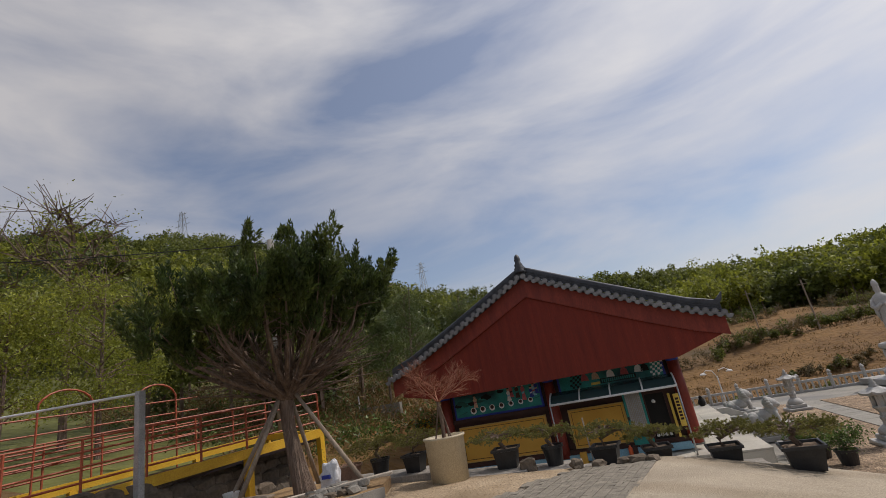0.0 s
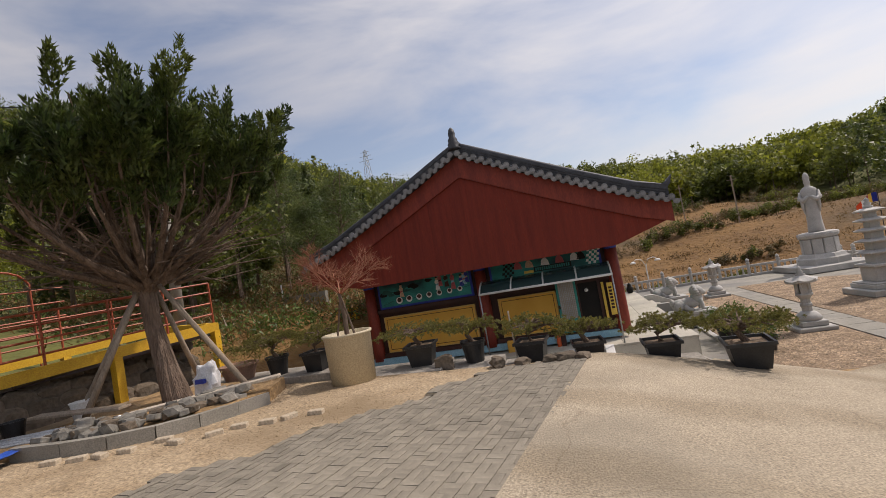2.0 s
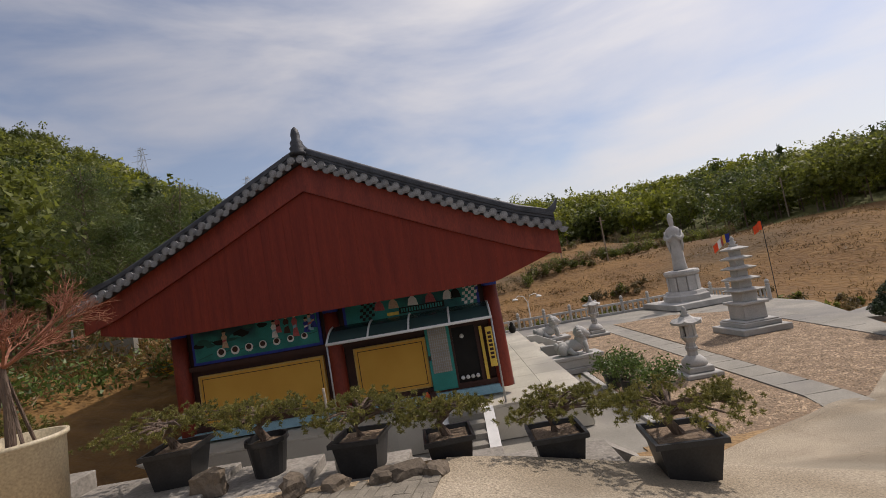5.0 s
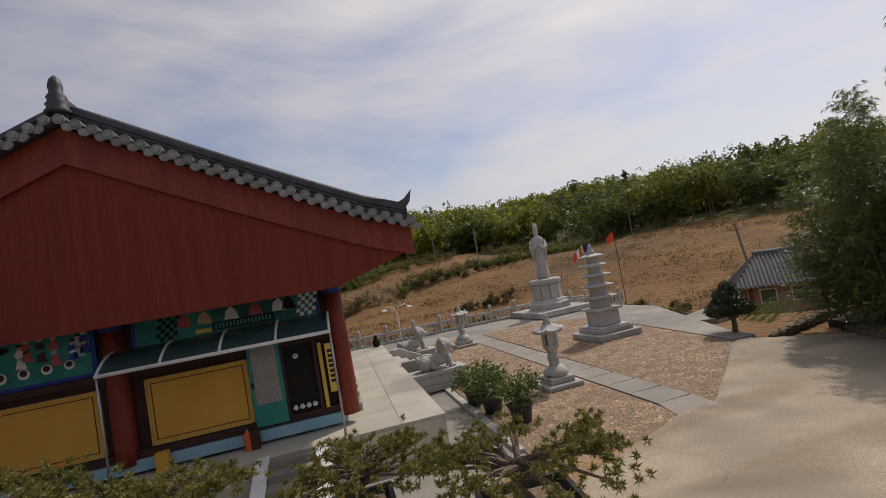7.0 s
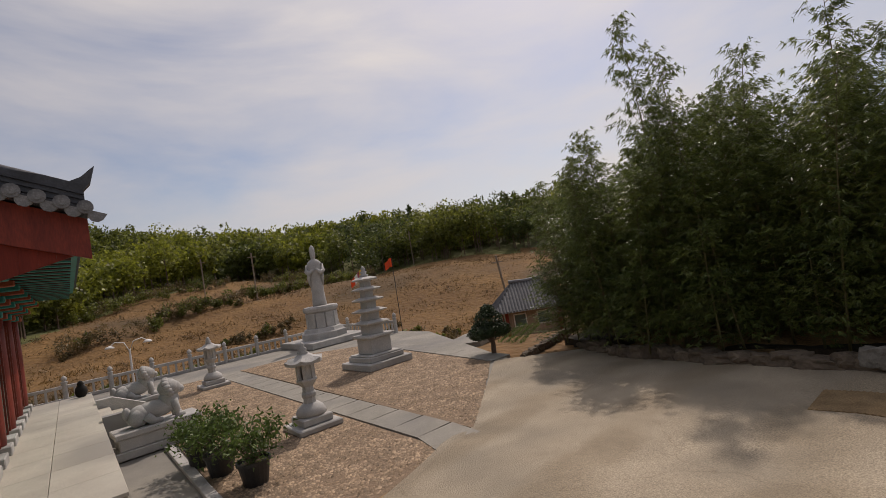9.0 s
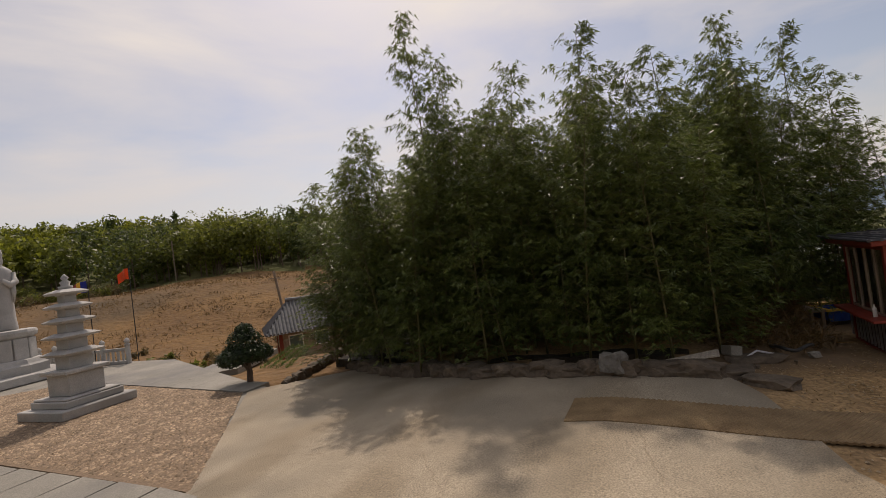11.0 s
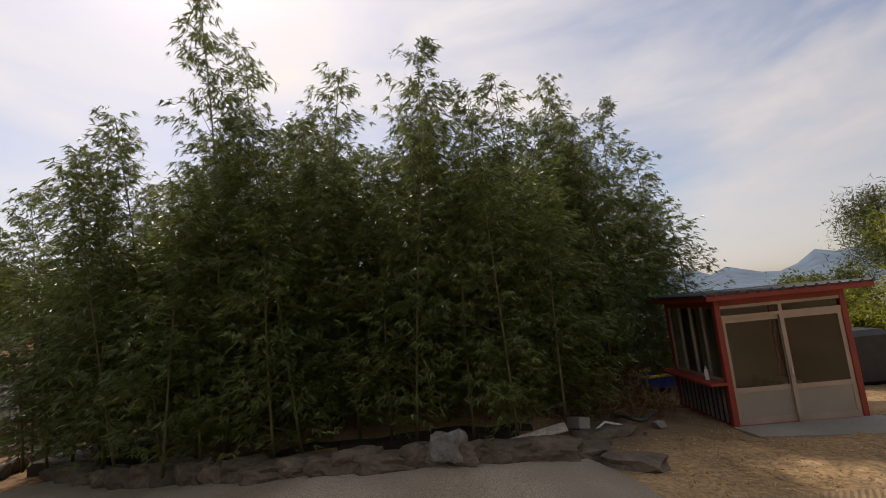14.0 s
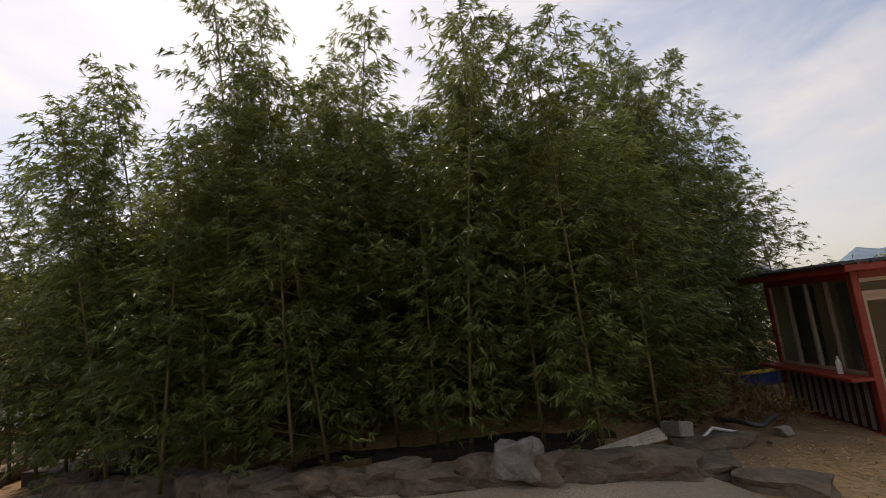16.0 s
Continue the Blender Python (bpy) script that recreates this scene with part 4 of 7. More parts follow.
for k in range(7):
    x = -6.55 + 0.4 * k
    part("painted_ring", tube([(x, WALL - 0.012, 0.83 + 0.012 * k), (x, WALL - 0.003, 0.83 + 0.012 * k)], 0.13 - 0.006 * k, 14), M["white"], hall)
    part("painted_disc", tube([(x, WALL - 0.018, 0.85 + 0.012 * k), (x, WALL - 0.004, 0.85 + 0.012 * k)], 0.085 - 0.004 * k, 12), M["dark_wood"], hall)
def painted(name, outline, c, lift):
    part(name, prism(outline, WALL - 0.004 - lift, WALL - 0.001), M[c], hall)


for x, z, h, c, sash in ((-6.42, 0.95, 0.5, "skin", "pink"), (-4.98, 1.0, 0.5, "white", "sky_blue"), (-4.86, 1.12, 0.5, "pink", "dark_wood"), (-4.62, 1.06, 0.55, "dark_wood", "teal"), (-4.38, 0.94, 0.7, "pink", "sky_blue"), (-4.06, 1.0, 0.42, "blue", "white"), (-3.95, 1.04, 0.48, "sky_blue", "pink"), (-3.85, 1.1, 0.5, "blue", "skin")):
    painted("painted_robe", [(x - 0.09, z), (x + 0.1, z - 0.015), (x + 0.055, z + h * 0.4), (x + 0.085, z + h * 0.6), (x + 0.03, z + h * 0.74), (x - 0.035, z + h * 0.74), (x - 0.09, z + h * 0.58), (x - 0.045, z + h * 0.38)], c, 0.006)
    painted("painted_sash", [(x - 0.06, z + h * 0.3), (x + 0.05, z + h * 0.36), (x + 0.045, z + h * 0.46), (x - 0.05, z + h * 0.42)], sash, 0.009)
    painted("painted_head", [(x + 0.05 * math.cos(a), z + h * 0.82 + 0.06 * math.sin(a)) for a in np.linspace(0, 2 * math.pi, 9)[:-1]], "skin", 0.008)
    painted("painted_hair", [(x + 0.052 * math.cos(a), z + h * 0.84 + 0.065 * math.sin(a)) for a in np.linspace(0.2, math.pi - 0.2, 6)], "dark", 0.01)
for k in range(13):
    x, z = -7.15 + 0.155 * k + mr_.uniform(-0.05, 0.05), 1.05 + 0.03 * k + mr_.uniform(-0.06, 0.14)
    w = mr_.uniform(0.12, 0.3)
    painted("painted_foliage", [(x + w * math.cos(a) * mr_.uniform(0.6, 1.1), z + 0.45 * w * math.sin(a) * mr_.uniform(0.5, 1.1)) for a in np.linspace(0, 2 * math.pi, 10)[:-1]], ("dark", "mural_deep", "mural_deep", "teal")[k % 4], 0.002 + 0.0005 * (k % 5))
for k in range(7):
    x = -7.2 + 0.5 * k
    painted("painted_stroke", [(x, 0.72 + 0.03 * k), (x + 0.42, 0.83 + 0.02 * k), (x + 0.4, 0.85 + 0.02 * k), (x, 0.735 + 0.03 * k)], "mural_deep", 0.001)
# the second mural: chequered cloths, a low wall and robes
for cx, cols in ((-2.55, 5), (0.35, 5)):
    for a in range(cols):
        for b in range(6):
            if (a + b) % 2:
                x, z = cx + 0.085 * a + 0.02 * b, 1.02 + 0.085 * b
                painted("painted_check", [(x, z), (x + 0.085, z), (x + 0.1, z + 0.083), (x + 0.015, z + 0.083)], "dark" if cx < 0 else "white", 0.004)
for k in range(16):
    painted("painted_bar", [(-1.35 + 0.075 * k, 1.08), (-1.305 + 0.075 * k, 1.08), (-1.305 + 0.075 * k, 1.19), (-1.35 + 0.075 * k, 1.19)], "teal", 0.007)
painted("painted_wall", [(-1.4, 1.05), (-0.12, 1.05), (-0.12, 1.22), (-1.4, 1.22)], "dark", 0.004)
painted("painted_step", [(-1.75, 1.04), (-1.42, 1.04), (-1.42, 1.13), (-1.75, 1.13)], "flag_y", 0.004)
for x, c in ((-1.95, "pink"), (-1.55, "skin"), (-1.0, "white"), (-0.5, "pink"), (0.0, "white"), (0.22, "dark")):
    painted("painted_robe", [(x - 0.14, 1.24), (x + 0.16, 1.22), (x + 0.12, 1.4), (x + 0.02, 1.52), (x - 0.1, 1.42)], c, 0.006)
# door leaf, near-black panel that paints the doorway's inner shade, sign boards
part("opening", box(-0.06, 0.58, WALL - 0.02, WALL + 0.02, -1.12, 0.56), M["dark"], hall, "near-black panel painted for the unlit interior behind the doorway")
leaf = part("door_leaf", box(-0.8, -0.12, WALL - 0.1, WALL - 0.03, -1.2, 0.6, 0.01), M["teal"], hall, "teal door leaf with a screened upper half")
part("screen", box(-0.72, -0.2, WALL - 0.115, WALL - 0.098, -0.72, 0.54), M["panel"], leaf, "pale mesh screen")
for k in range(9):
    part("lattice_bar", box(-0.72 + 0.0575 * (k + 0.5), -0.708 + 0.0575 * (k + 0.5), WALL - 0.122, WALL - 0.116, -0.72, 0.54), M["steel"], leaf)
for k in range(18):
    part("lattice_bar", box(-0.72, -0.2, WALL - 0.128, WALL - 0.1225, -0.69 + 0.07 * k, -0.682 + 0.07 * k), M["steel"], leaf)
part("door_handle", lathe([(0.03, 0), (0.03, 0.12)], 8, (-0.76, WALL - 0.13, -0.35)), M["black"], leaf)
for a in ((-0.12, -0.06, -1.16, 0.62), (0.58, 0.66, -1.16, 0.62), (-0.06, 0.58, 0.56, 0.62), (-0.06, 0.58, -1.16, -1.1)):
    part("door_frame", box(a[0], a[1], WALL - 0.08, WALL + 0.04, a[2], a[3]), M["dark_wood"], hall)
for k in range(4):
    part("paper_lantern", lathe([(0.02, 0), (0.055, 0.03), (0.06, 0.06), (0.03, 0.11)], 10, (0.05 + 0.14 * k, WALL - 0.06, -1.02)), M["white"], hall, smooth=True)
part("paper_lantern", lathe([(0.02, 0), (0.06, 0.03), (0.065, 0.07), (0.03, 0.12)], 10, (0.2, WALL - 0.05, 0.1)), M["white"], hall, smooth=True)
sign = part("sign_board", box(0.86, 1.04, WALL - 0.32, WALL - 0.28, -0.75, 0.32, 0.005), M["flag_y"], hall, "yellow vertical sign board with dark writing")
for k in range(7):
    part("writing_mark", box(0.9, 1.0, WALL - 0.327, WALL - 0.321, 0.12 - 0.11 * k, 0.19 - 0.11 * k), M["dark_wood"], sign)
part("sign_board", box(0.7, 0.78, WALL - 0.1, WALL - 0.06, -1.1, 0.35), M["flag_y"], hall, "narrow yellow sign board")
# awning over the door
awn = part("awning", box(-3.3, 1.02, WALL - 1.0, WALL - 0.98, 0.62, 0.66), M["white"], hall, "white framed awning with smoked curved panes")


def awning_z(u):
    return 1.0 - 0.38 * u * u


for k in range(4):
    x0, x1 = -3.28 + 1.08 * k, -3.28 + 1.08 * (k + 1)
    bm = bmesh.new()
    rows_ = [[bm.verts.new((x, WALL - 0.04 - 0.96 * j / 6, awning_z(j / 6))) for x in (x0 + 0.02, x1 - 0.02)] for j in range(7)]
    for a, b in zip(rows_, rows_[1:]):
        bm.faces.new((a[0], a[1], b[1], b[0]))
    bmesh.ops.solidify(bm, geom=bm.faces, thickness=0.006)
    part("pane", bm, M["smoked"], awn)
for k in range(5):
    x = -3.28 + 1.08 * k
    part("awning_rib", tube([(x, WALL - 0.04 - 0.96 * j / 6, awning_z(j / 6) + 0.01) for j in range(7)], 0.028, 8), M["white"], awn, smooth=True)
part("awning_rail", tube([(-3.3, WALL - 1.0, 0.62), (1.06, WALL - 1.0, 0.62)], 0.035, 8), M["white"], awn, smooth=True)
for x in (-3.28, 1.04):
    part("downpipe", tube([(x, WALL - 0.98, 0.6), (x, WALL - 0.98, PLAT + 0.005)], 0.025, 8), M["steel"], awn, smooth=True)

# platform with the front stair and the side stair
plat = thing("stone_platform", "pale granite platform around the hall", "platform", kind="structure")
part("platform_core", box(-8.6, 3.1, 17.95, 32.0, -2.6, PLAT - 0.04), M["wall_concrete"], plat)
for j in range(10):
    for i, (a, b) in enumerate(((-8.6, -6.2), (-6.2, -3.8), (-3.8, -1.4), (-1.4, 1.0), (1.0, 2.2), (2.2, 3.16))):
        if j and i < 4:
            continue
        y0 = 17.9 + 1.41 * j
        part("paving_slab", box(a + 0.004, b - 0.004, y0, y0 + 1.402, PLAT - 0.06, PLAT + 0.002 * ((i * 5 + j * 3) % 3), 0.006), M["platform"], plat)
for k in range(11):
    part("facing_slab", box(3.1, 3.14, 17.95 + 0.62 * k, 17.95 + 0.62 * k + 0.61, COURT, PLAT - 0.065), M["platform"], plat)
for k in range(12):
    part("facing_slab", box(2.1 - 0.98 * k + 0.01, 3.09 - 0.98 * k, 17.9, 17.95, COURT, PLAT - 0.065), M["platform"], plat)
for k in range(5):
    part("step", box(3.17 + 0.32 * k, 3.49 + 0.32 * k, 24.9, 28.3, COURT - 0.02, PLAT - 0.14 * (k + 1) - 0.01, 0.01), M["platform"], plat)
for y in (24.6, 28.32):
    part("stair_cheek", slab([(3.16, y), (4.85, y), (4.85, y + 0.28), (3.16, y + 0.28)], COURT - 0.02, -1.95), M["granite"], plat)
    bm = bmesh.new()
    prism([(3.16, -1.95), (4.5, -1.95), (4.5, -1.9), (3.6, -1.45), (3.16, -1.45)], y, y + 0.28, bm)
    part("stair_cheek", bm, M["granite"], plat, "sloping granite cheek beside the steps")
stair = thing("side_stair", "short concrete stair with white side strips up to the hall", "stairs", kind="structure")
for k in range(6):
    part("step", box(-0.45, 0.42, 15.9 + 0.33 * k, 17.89 if k == 5 else 16.25 + 0.33 * k, COURT - 0.03, -2.29 + 0.14 * k, 0.008), M["grey_concrete"], stair)
for x in (-0.72, 0.43):
    bm = bmesh.new()
    vs = [(x, 15.6, COURT), (x, 17.9, COURT), (x, 17.9, PLAT + 0.03), (x, 15.6, -2.33)]
    a = [bm.verts.new(v) for v in vs]
    b = [bm.verts.new((v[0] + 0.26, v[1], v[2])) for v in vs]
    bm.faces.new(a), bm.faces.new(b[::-1])
    for i in range(4):
        bm.faces.new((a[i], b[i], b[(i + 1) % 4], a[(i + 1) % 4]))
    bmesh.ops.recalc_face_normals(bm, faces=bm.faces)
    part("side_strip", bm, M["white"], stair, "white painted strip beside the steps")

# ---- court: statue, pagoda, lanterns, lions, railing ----


def square_tiers(tiers, parent, name, material, at=(0, 0)):
    for w, z0, z1 in tiers:
        part(name, box(at[0] - w / 2, at[0] + w / 2, at[1] - w / 2, at[1] + w / 2, z0, z1, 0.025), material, parent)


def hex_roof(r, z, rise, lift, parent, n=6):
    """A stone roof with upturned corners."""
    bm = bmesh.new()
    steps = 4
    rim_t, rim_b = [], []
    for k in range(n * steps):
        u = (k % steps) / steps
        a0, a1 = 2 * math.pi * (k // steps) / n, 2 * math.pi * (k // steps + 1) / n
        p = Vector((math.cos(a0), math.sin(a0), 0)).lerp(Vector((math.cos(a1), math.sin(a1), 0)), u) * r
        up = lift * (2 * abs(u - 0.5)) ** 2
        rim_t.append(bm.verts.new((p.x, p.y, z + 0.05 + up)))
        rim_b.append(bm.verts.new((p.x * 0.97, p.y * 0.97, z - 0.02 + up * 0.8)))
    t1 = [bm.verts.new((v.co.x * 0.55, v.co.y * 0.55, z + 0.05 + rise * 0.55)) for v in rim_t]
    t2 = [bm.verts.new((v.co.x * 0.25, v.co.y * 0.25, z + 0.05 + rise)) for v in rim_t]
    m = len(rim_t)
    for A, B in ((rim_b, rim_t), (rim_t, t1), (t1, t2)):
        for i in range(m):
            bm.faces.new((A[i], A[(i + 1) % m], B[(i + 1) % m], B[i]))
    bm.faces.new(t2), bm.faces.new(rim_b[::-1])
    return part("roof", bm, M["granite"], parent, "lantern roof with upturned corners")


def stone_lantern(at, label):
    ob = thing("stone_lantern", label, "stone lantern", at, group="stone lanterns of the court")
    square_tiers([(1.12, 0, 0.14), (0.78, 0.14, 0.32)], ob, "plinth", M["granite"])
    bm = lathe([(0.36, 0.32), (0.38, 0.4), (0.33, 0.5), (0.24, 0.58), (0.17, 0.62)], 12)
    part("lotus_base", bm, M["granite"], ob, smooth=True)
    part("shaft", lathe([(0.16, 0.6), (0.155, 0.75), (0.185, 0.8), (0.185, 0.86), (0.15, 0.9), (0.14, 1.02), (0.22, 1.12), (0.27, 1.18), (0.26, 1.22)], 8), M["granite"], ob)
    for k in range(6):
        a = math.pi / 3 * k
        part("fire_box_post", box(-0.045, 0.045, -0.045, 0.045, 1.22, 1.58, m=pose(0.185 * math.cos(a), 0.185 * math.sin(a), 0, 0, 0, math.degrees(a))), M["granite"], ob)
        a += math.pi / 6
        if k % 3:
            part("fire_box_panel", box(-0.015, 0.015, -0.075, 0.075, 1.22, 1.58, m=pose(0.165 * math.cos(a), 0.165 * math.sin(a), 0, 0, 0, math.degrees(a))), M["granite"], ob)
    hex_roof(0.5, 1.6, 0.2, 0.07, ob)
    part("finial", lathe([(0.13, 1.83), (0.15, 1.86), (0.09, 1.9), (0.12, 1.95), (0.06, 2.0), (0.075, 2.06), (0.01, 2.14)], 10), M["granite"], ob, smooth=True)
    return ob


stone_lantern((7.15, 20.75, COURT), "white granite lantern on a square plinth in gravel")
stone_lantern((7.25, 31.4, COURT), "white granite lantern near the court railing")

pagoda = thing("stone_pagoda", "white granite five-storey pagoda on a stepped plinth", "pagoda", (12.1, 25.9, COURT), 4)
square_tiers([(2.05, 0, 0.26), (1.6, 0.26, 0.46), (1.5, 0.46, 0.52)], pagoda, "plinth", M["granite"])
square_tiers([(0.98, 0.52, 1.14)], pagoda, "storey", M["granite"])
square_tiers([(1.22, 1.14, 1.26)], pagoda, "cornice", M["granite"])
zz = 1.26
for k, (w, body, h) in enumerate(((1.1, 0.64, 0.36), (1.02, 0.54, 0.28), (0.93, 0.46, 0.25), (0.85, 0.39, 0.22), (0.76, 0.33, 0.2))):
    part("storey", box(-body / 2, body / 2, -body / 2, body / 2, zz, zz + h, 0.012), M["granite"], pagoda)
    zz += h
    part("roof", lathe([(body * 0.52, zz), (body * 0.62, zz + 0.03), (w * 0.48, zz + 0.05), (w * 0.515, zz + 0.1), (w * 0.46, zz + 0.13), (body * 0.52, zz + 0.2)], 4, square=True), M["granite"], pagoda)
    zz += 0.2
part("finial", lathe([(0.16, zz), (0.18, zz + 0.08), (0.1, zz + 0.1), (0.14, zz + 0.2), (0.06, zz + 0.26), (0.1, zz + 0.33), (0.02, zz + 0.44)], 10), M["granite"], pagoda, smooth=True)

ped = thing("statue_pedestal", "white granite lotus pedestal on a wide stone base", "pedestal", (15.1, 37.3, COURT), 6)
square_tiers([(4.0, 0, 0.36)], ped, "base_slab", M["granite"])
part("lower_tier", lathe([(1.42, 0.36), (1.42, 0.72), (1.3, 0.8), (1.2, 0.98), (1.0, 1.02)], 8), M["granite"], ped)
for k in range(10):
    a = 2 * math.pi * k / 10
    part("drum_panel", box(-0.27, 0.27, -0.06, 0.06, 1.0, 1.95, 0.03, m=pose(0.9 * math.sin(a), 0.9 * math.cos(a), 0, 0, 0, -math.degrees(a))), M["granite"], ped)
part("drum_core", lathe([(0.86, 1.0), (0.86, 1.96)], 20), M["granite"], ped)
part("lotus_ring", lathe([(0.9, 1.95), (1.06, 2.05), (1.1, 2.2), (1.06, 2.32), (0.9, 2.36)], 14), M["granite"], ped)


def robed_statue():
    """A standing robed stone figure, one plain mesh."""
    bm = bmesh.new()
    rows_ = [(0, .52, .42), (.1, .54, .44), (.5, .48, .38), (1.0, .45, .35), (1.6, .46, .36), (2.1, .52, .38), (2.5, .56, .38), (2.75, .5, .33), (2.9, .3, .24), (2.98, .16, .16), (3.05, .17, .18), (3.2, .21, .23), (3.35, .2, .22), (3.45, .2, .2), (3.5, .23, .22), (3.62, .2, .19), (3.75, .15, .14), (3.85, .05, .05)]
    rings = [[bm.verts.new((a * math.cos(2 * math.pi * i / 20) * (1 + 0.05 * math.sin(i * 2.5 + z)), b * math.sin(2 * math.pi * i / 20) * (1 + 0.04 * math.sin(i * 3.1)), z)) for i in range(20)] for z, a, b in rows_]
    for A, B in zip(rings, rings[1:]):
        for i in range(20):
            bm.faces.new((A[i], A[(i + 1) % 20], B[(i + 1) % 20], B[i]))
    bm.faces.new(rings[0][::-1]), bm.faces.new(rings[-1])
    for s in (-1, 1):
        tube([(s * 0.5, 0, 2.6), (s * 0.6, -0.12, 2.2), (s * 0.42, -0.4, 2.05), (s * 0.1, -0.5, 2.3)], [0.17, 0.19, 0.16, 0.09], 8, bm)
        tube([(s * 0.5, -0.25, 2.1), (s * 0.52, -0.2, 1.7), (s * 0.48, -0.1, 1.25)], [0.14, 0.12, 0.04], 6, bm)
    return bm


st = part("standing_statue", robed_statue(), M["granite"], smooth=True)
st.matrix_basis = pose(15.1, 37.3, COURT + 2.36, 0, 0, -25) @ Matrix.Diagonal((0.82, 0.9, 1, 1))
tagged(st, "tall white granite robed figure on its pedestal", "statue")


def stone_lion(at, rz):
    bm = bmesh.new()
    for c, s in (((0, 0, 0.42), (0.62, 0.27, 0.3)), ((-0.42, 0, 0.36), (0.32, 0.3, 0.32)), ((0.4, 0, 0.6), (0.3, 0.27, 0.34)), ((0.52, 0, 0.95), (0.27, 0.26, 0.27)), ((0.72, 0, 0.88), (0.15, 0.17, 0.14)), ((-0.74, 0, 0.5), (0.12, 0.1, 0.2)), ((0.42, 0, 1.0), (0.3, 0.36, 0.3)), ((-0.5, 0.18, 0.3), (0.26, 0.14, 0.28)), ((-0.5, -0.18, 0.3), (0.26, 0.14, 0.28)), *[((0.4 + 0.1 * math.cos(1.3 * q), 0.33 * math.cos(q), 0.98 + 0.27 * math.sin(q)), (0.11, 0.1, 0.1)) for q in np.linspace(-0.6, math.pi + 0.6, 11)]):
        vs = bmesh.ops.create_icosphere(bm, subdivisions=2, radius=1.0)["verts"]
        for v in vs:
            k = 1 + 0.06 * noise.noise(v.co * 3.5 + Vector(c))
            v.co = Vector((c[0] + v.co.x * s[0] * k, c[1] + v.co.y * s[1] * k, c[2] + v.co.z * s[2] * k))
    for y in (-0.2, 0.2):
        tube([(0.48, y, 0.6), (0.55, y, 0.25), (0.55, y, 0.08), (0.75, y, 0.06)], [0.13, 0.1, 0.1, 0.09], 8, bm)
        tube([(-0.3, y * 1.2, 0.3), (-0.1, y * 1.4, 0.1), (0.12, y * 1.4, 0.07)], [0.15, 0.12, 0.09], 8, bm)
    base = thing("lion_plinth", "stepped white granite plinth under a carved lion", "plinth", at, rz, group="lion plinths")
    part("base_slab", box(-1.02, 1.02, -0.48, 0.48, 0, 0.2, 0.02), M["granite"], base)
    part("mid_slab", box(-0.9, 0.9, -0.4, 0.4, 0.2, 0.5, 0.02), M["granite"], base)
    part("top_slab", box(-0.98, 0.98, -0.45, 0.45, 0.5, 0.64, 0.02), M["granite"], base)
    ob = part("stone_lion", bm, M["granite"], smooth=True)
    ob.matrix_basis = pose(at[0], at[1], at[2] + 0.62, 0, 0, rz) @ Matrix.Diagonal((0.85, 0.85, 0.8, 1))
    tagged(ob, "crouching white granite lion beside the hall steps", "statue", "stone lions")


stone_lion((4.25, 23.95, COURT), 4)
stone_lion((4.3, 29.2, COURT), 4)

edging = thing("gravel_edging", "pale granite edging strip beside the gravel bed", "edging", kind="structure")
for k in range(12):
    y0 = 17.0 + 0.62 * k
    part("edging_stone", box(4.28, 4.48, y0, y0 + 0.612, COURT - 0.1, COURT + 0.05, 0.01), M["granite"], edging)
vase = part("stone_jar", lathe([(0.1, 0), (0.16, 0.06), (0.2, 0.2), (0.17, 0.34), (0.09, 0.42), (0.11, 0.47), (0.07, 0.56), (0.02, 0.6)], 14), M["dark"], smooth=True)
vase.matrix_basis = pose(2.85, 31.6, PLAT)
tagged(vase, "small dark jar at the platform's far corner", "jar")
lamp = thing("garden_lamp", "white garden lamp with two curved arms beyond the railing", "lamp", (5.2, 40.6, COURT - 0.4))
part("post", lathe([(0.09, 0), (0.06, 0.3), (0.05, 2.1), (0.06, 2.2)], 10), M["white"], lamp, smooth=True)
for sx in (-1, 1):
    arm = part("arm", tube([(0, 0, 2.1), (sx * 0.22, 0, 2.62), (sx * 0.62, 0, 2.72), (sx * 0.85, 0, 2.55)], 0.03, 7), M["white"], lamp, smooth=True)
    part("shade", lathe([(0.24, 0), (0.2, 0.08), (0.08, 0.14), (0.02, 0.16)], 14, (sx * 0.88, 0, 2.42)), M["white"], lamp, smooth=True)

rail = thing("stone_railing", "pale granite balustrade with lotus-bud posts along the court", "railing", (0, 0, COURT), kind="structure")
post_me = finish("post", lathe([(0.11, 0), (0.11, 0.88), (0.135, 0.9), (0.135, 0.95), (0.07, 0.97), (0.11, 1.03), (0.13, 1.1), (0.09, 1.18), (0.01, 1.25)], 10), M["granite"])
bal_me = finish("baluster", box(-0.05, 0.05, -0.05, 0.05, 0.12, 0.62, 0.012), M["granite"])
line = [(-8.8 + 1.85 * k, 39.35) for k in range(15)] + [(17.3 + 0.3 * k, 38.3 - 1.5 * k) for k in range(4)]
for k, (x, y) in enumerate(line):
    share("post", post_me, rail, pose(x, y, -0.03))
    if k + 1 < len(line):
        x2, y2 = line[k + 1]
        ang = math.degrees(math.atan2(y2 - y, x2 - x))
        ln = math.hypot(x2 - x, y2 - y)
        for z0, z1, w in ((0.0, 0.12, 0.2), (0.62, 0.74, 0.15)):
            part("rail_bar", box(0.1, ln - 0.1, -w / 2, w / 2, z0 - 0.03, z1, 0.012, m=pose(x, y, 0, 0, 0, ang)), M["granite"], rail)
        for j in range(1, 5):
            share("baluster", bal_me, rail, pose(x + (x2 - x) * j / 5, y + (y2 - y) * j / 5, 0, 0, 0, ang))


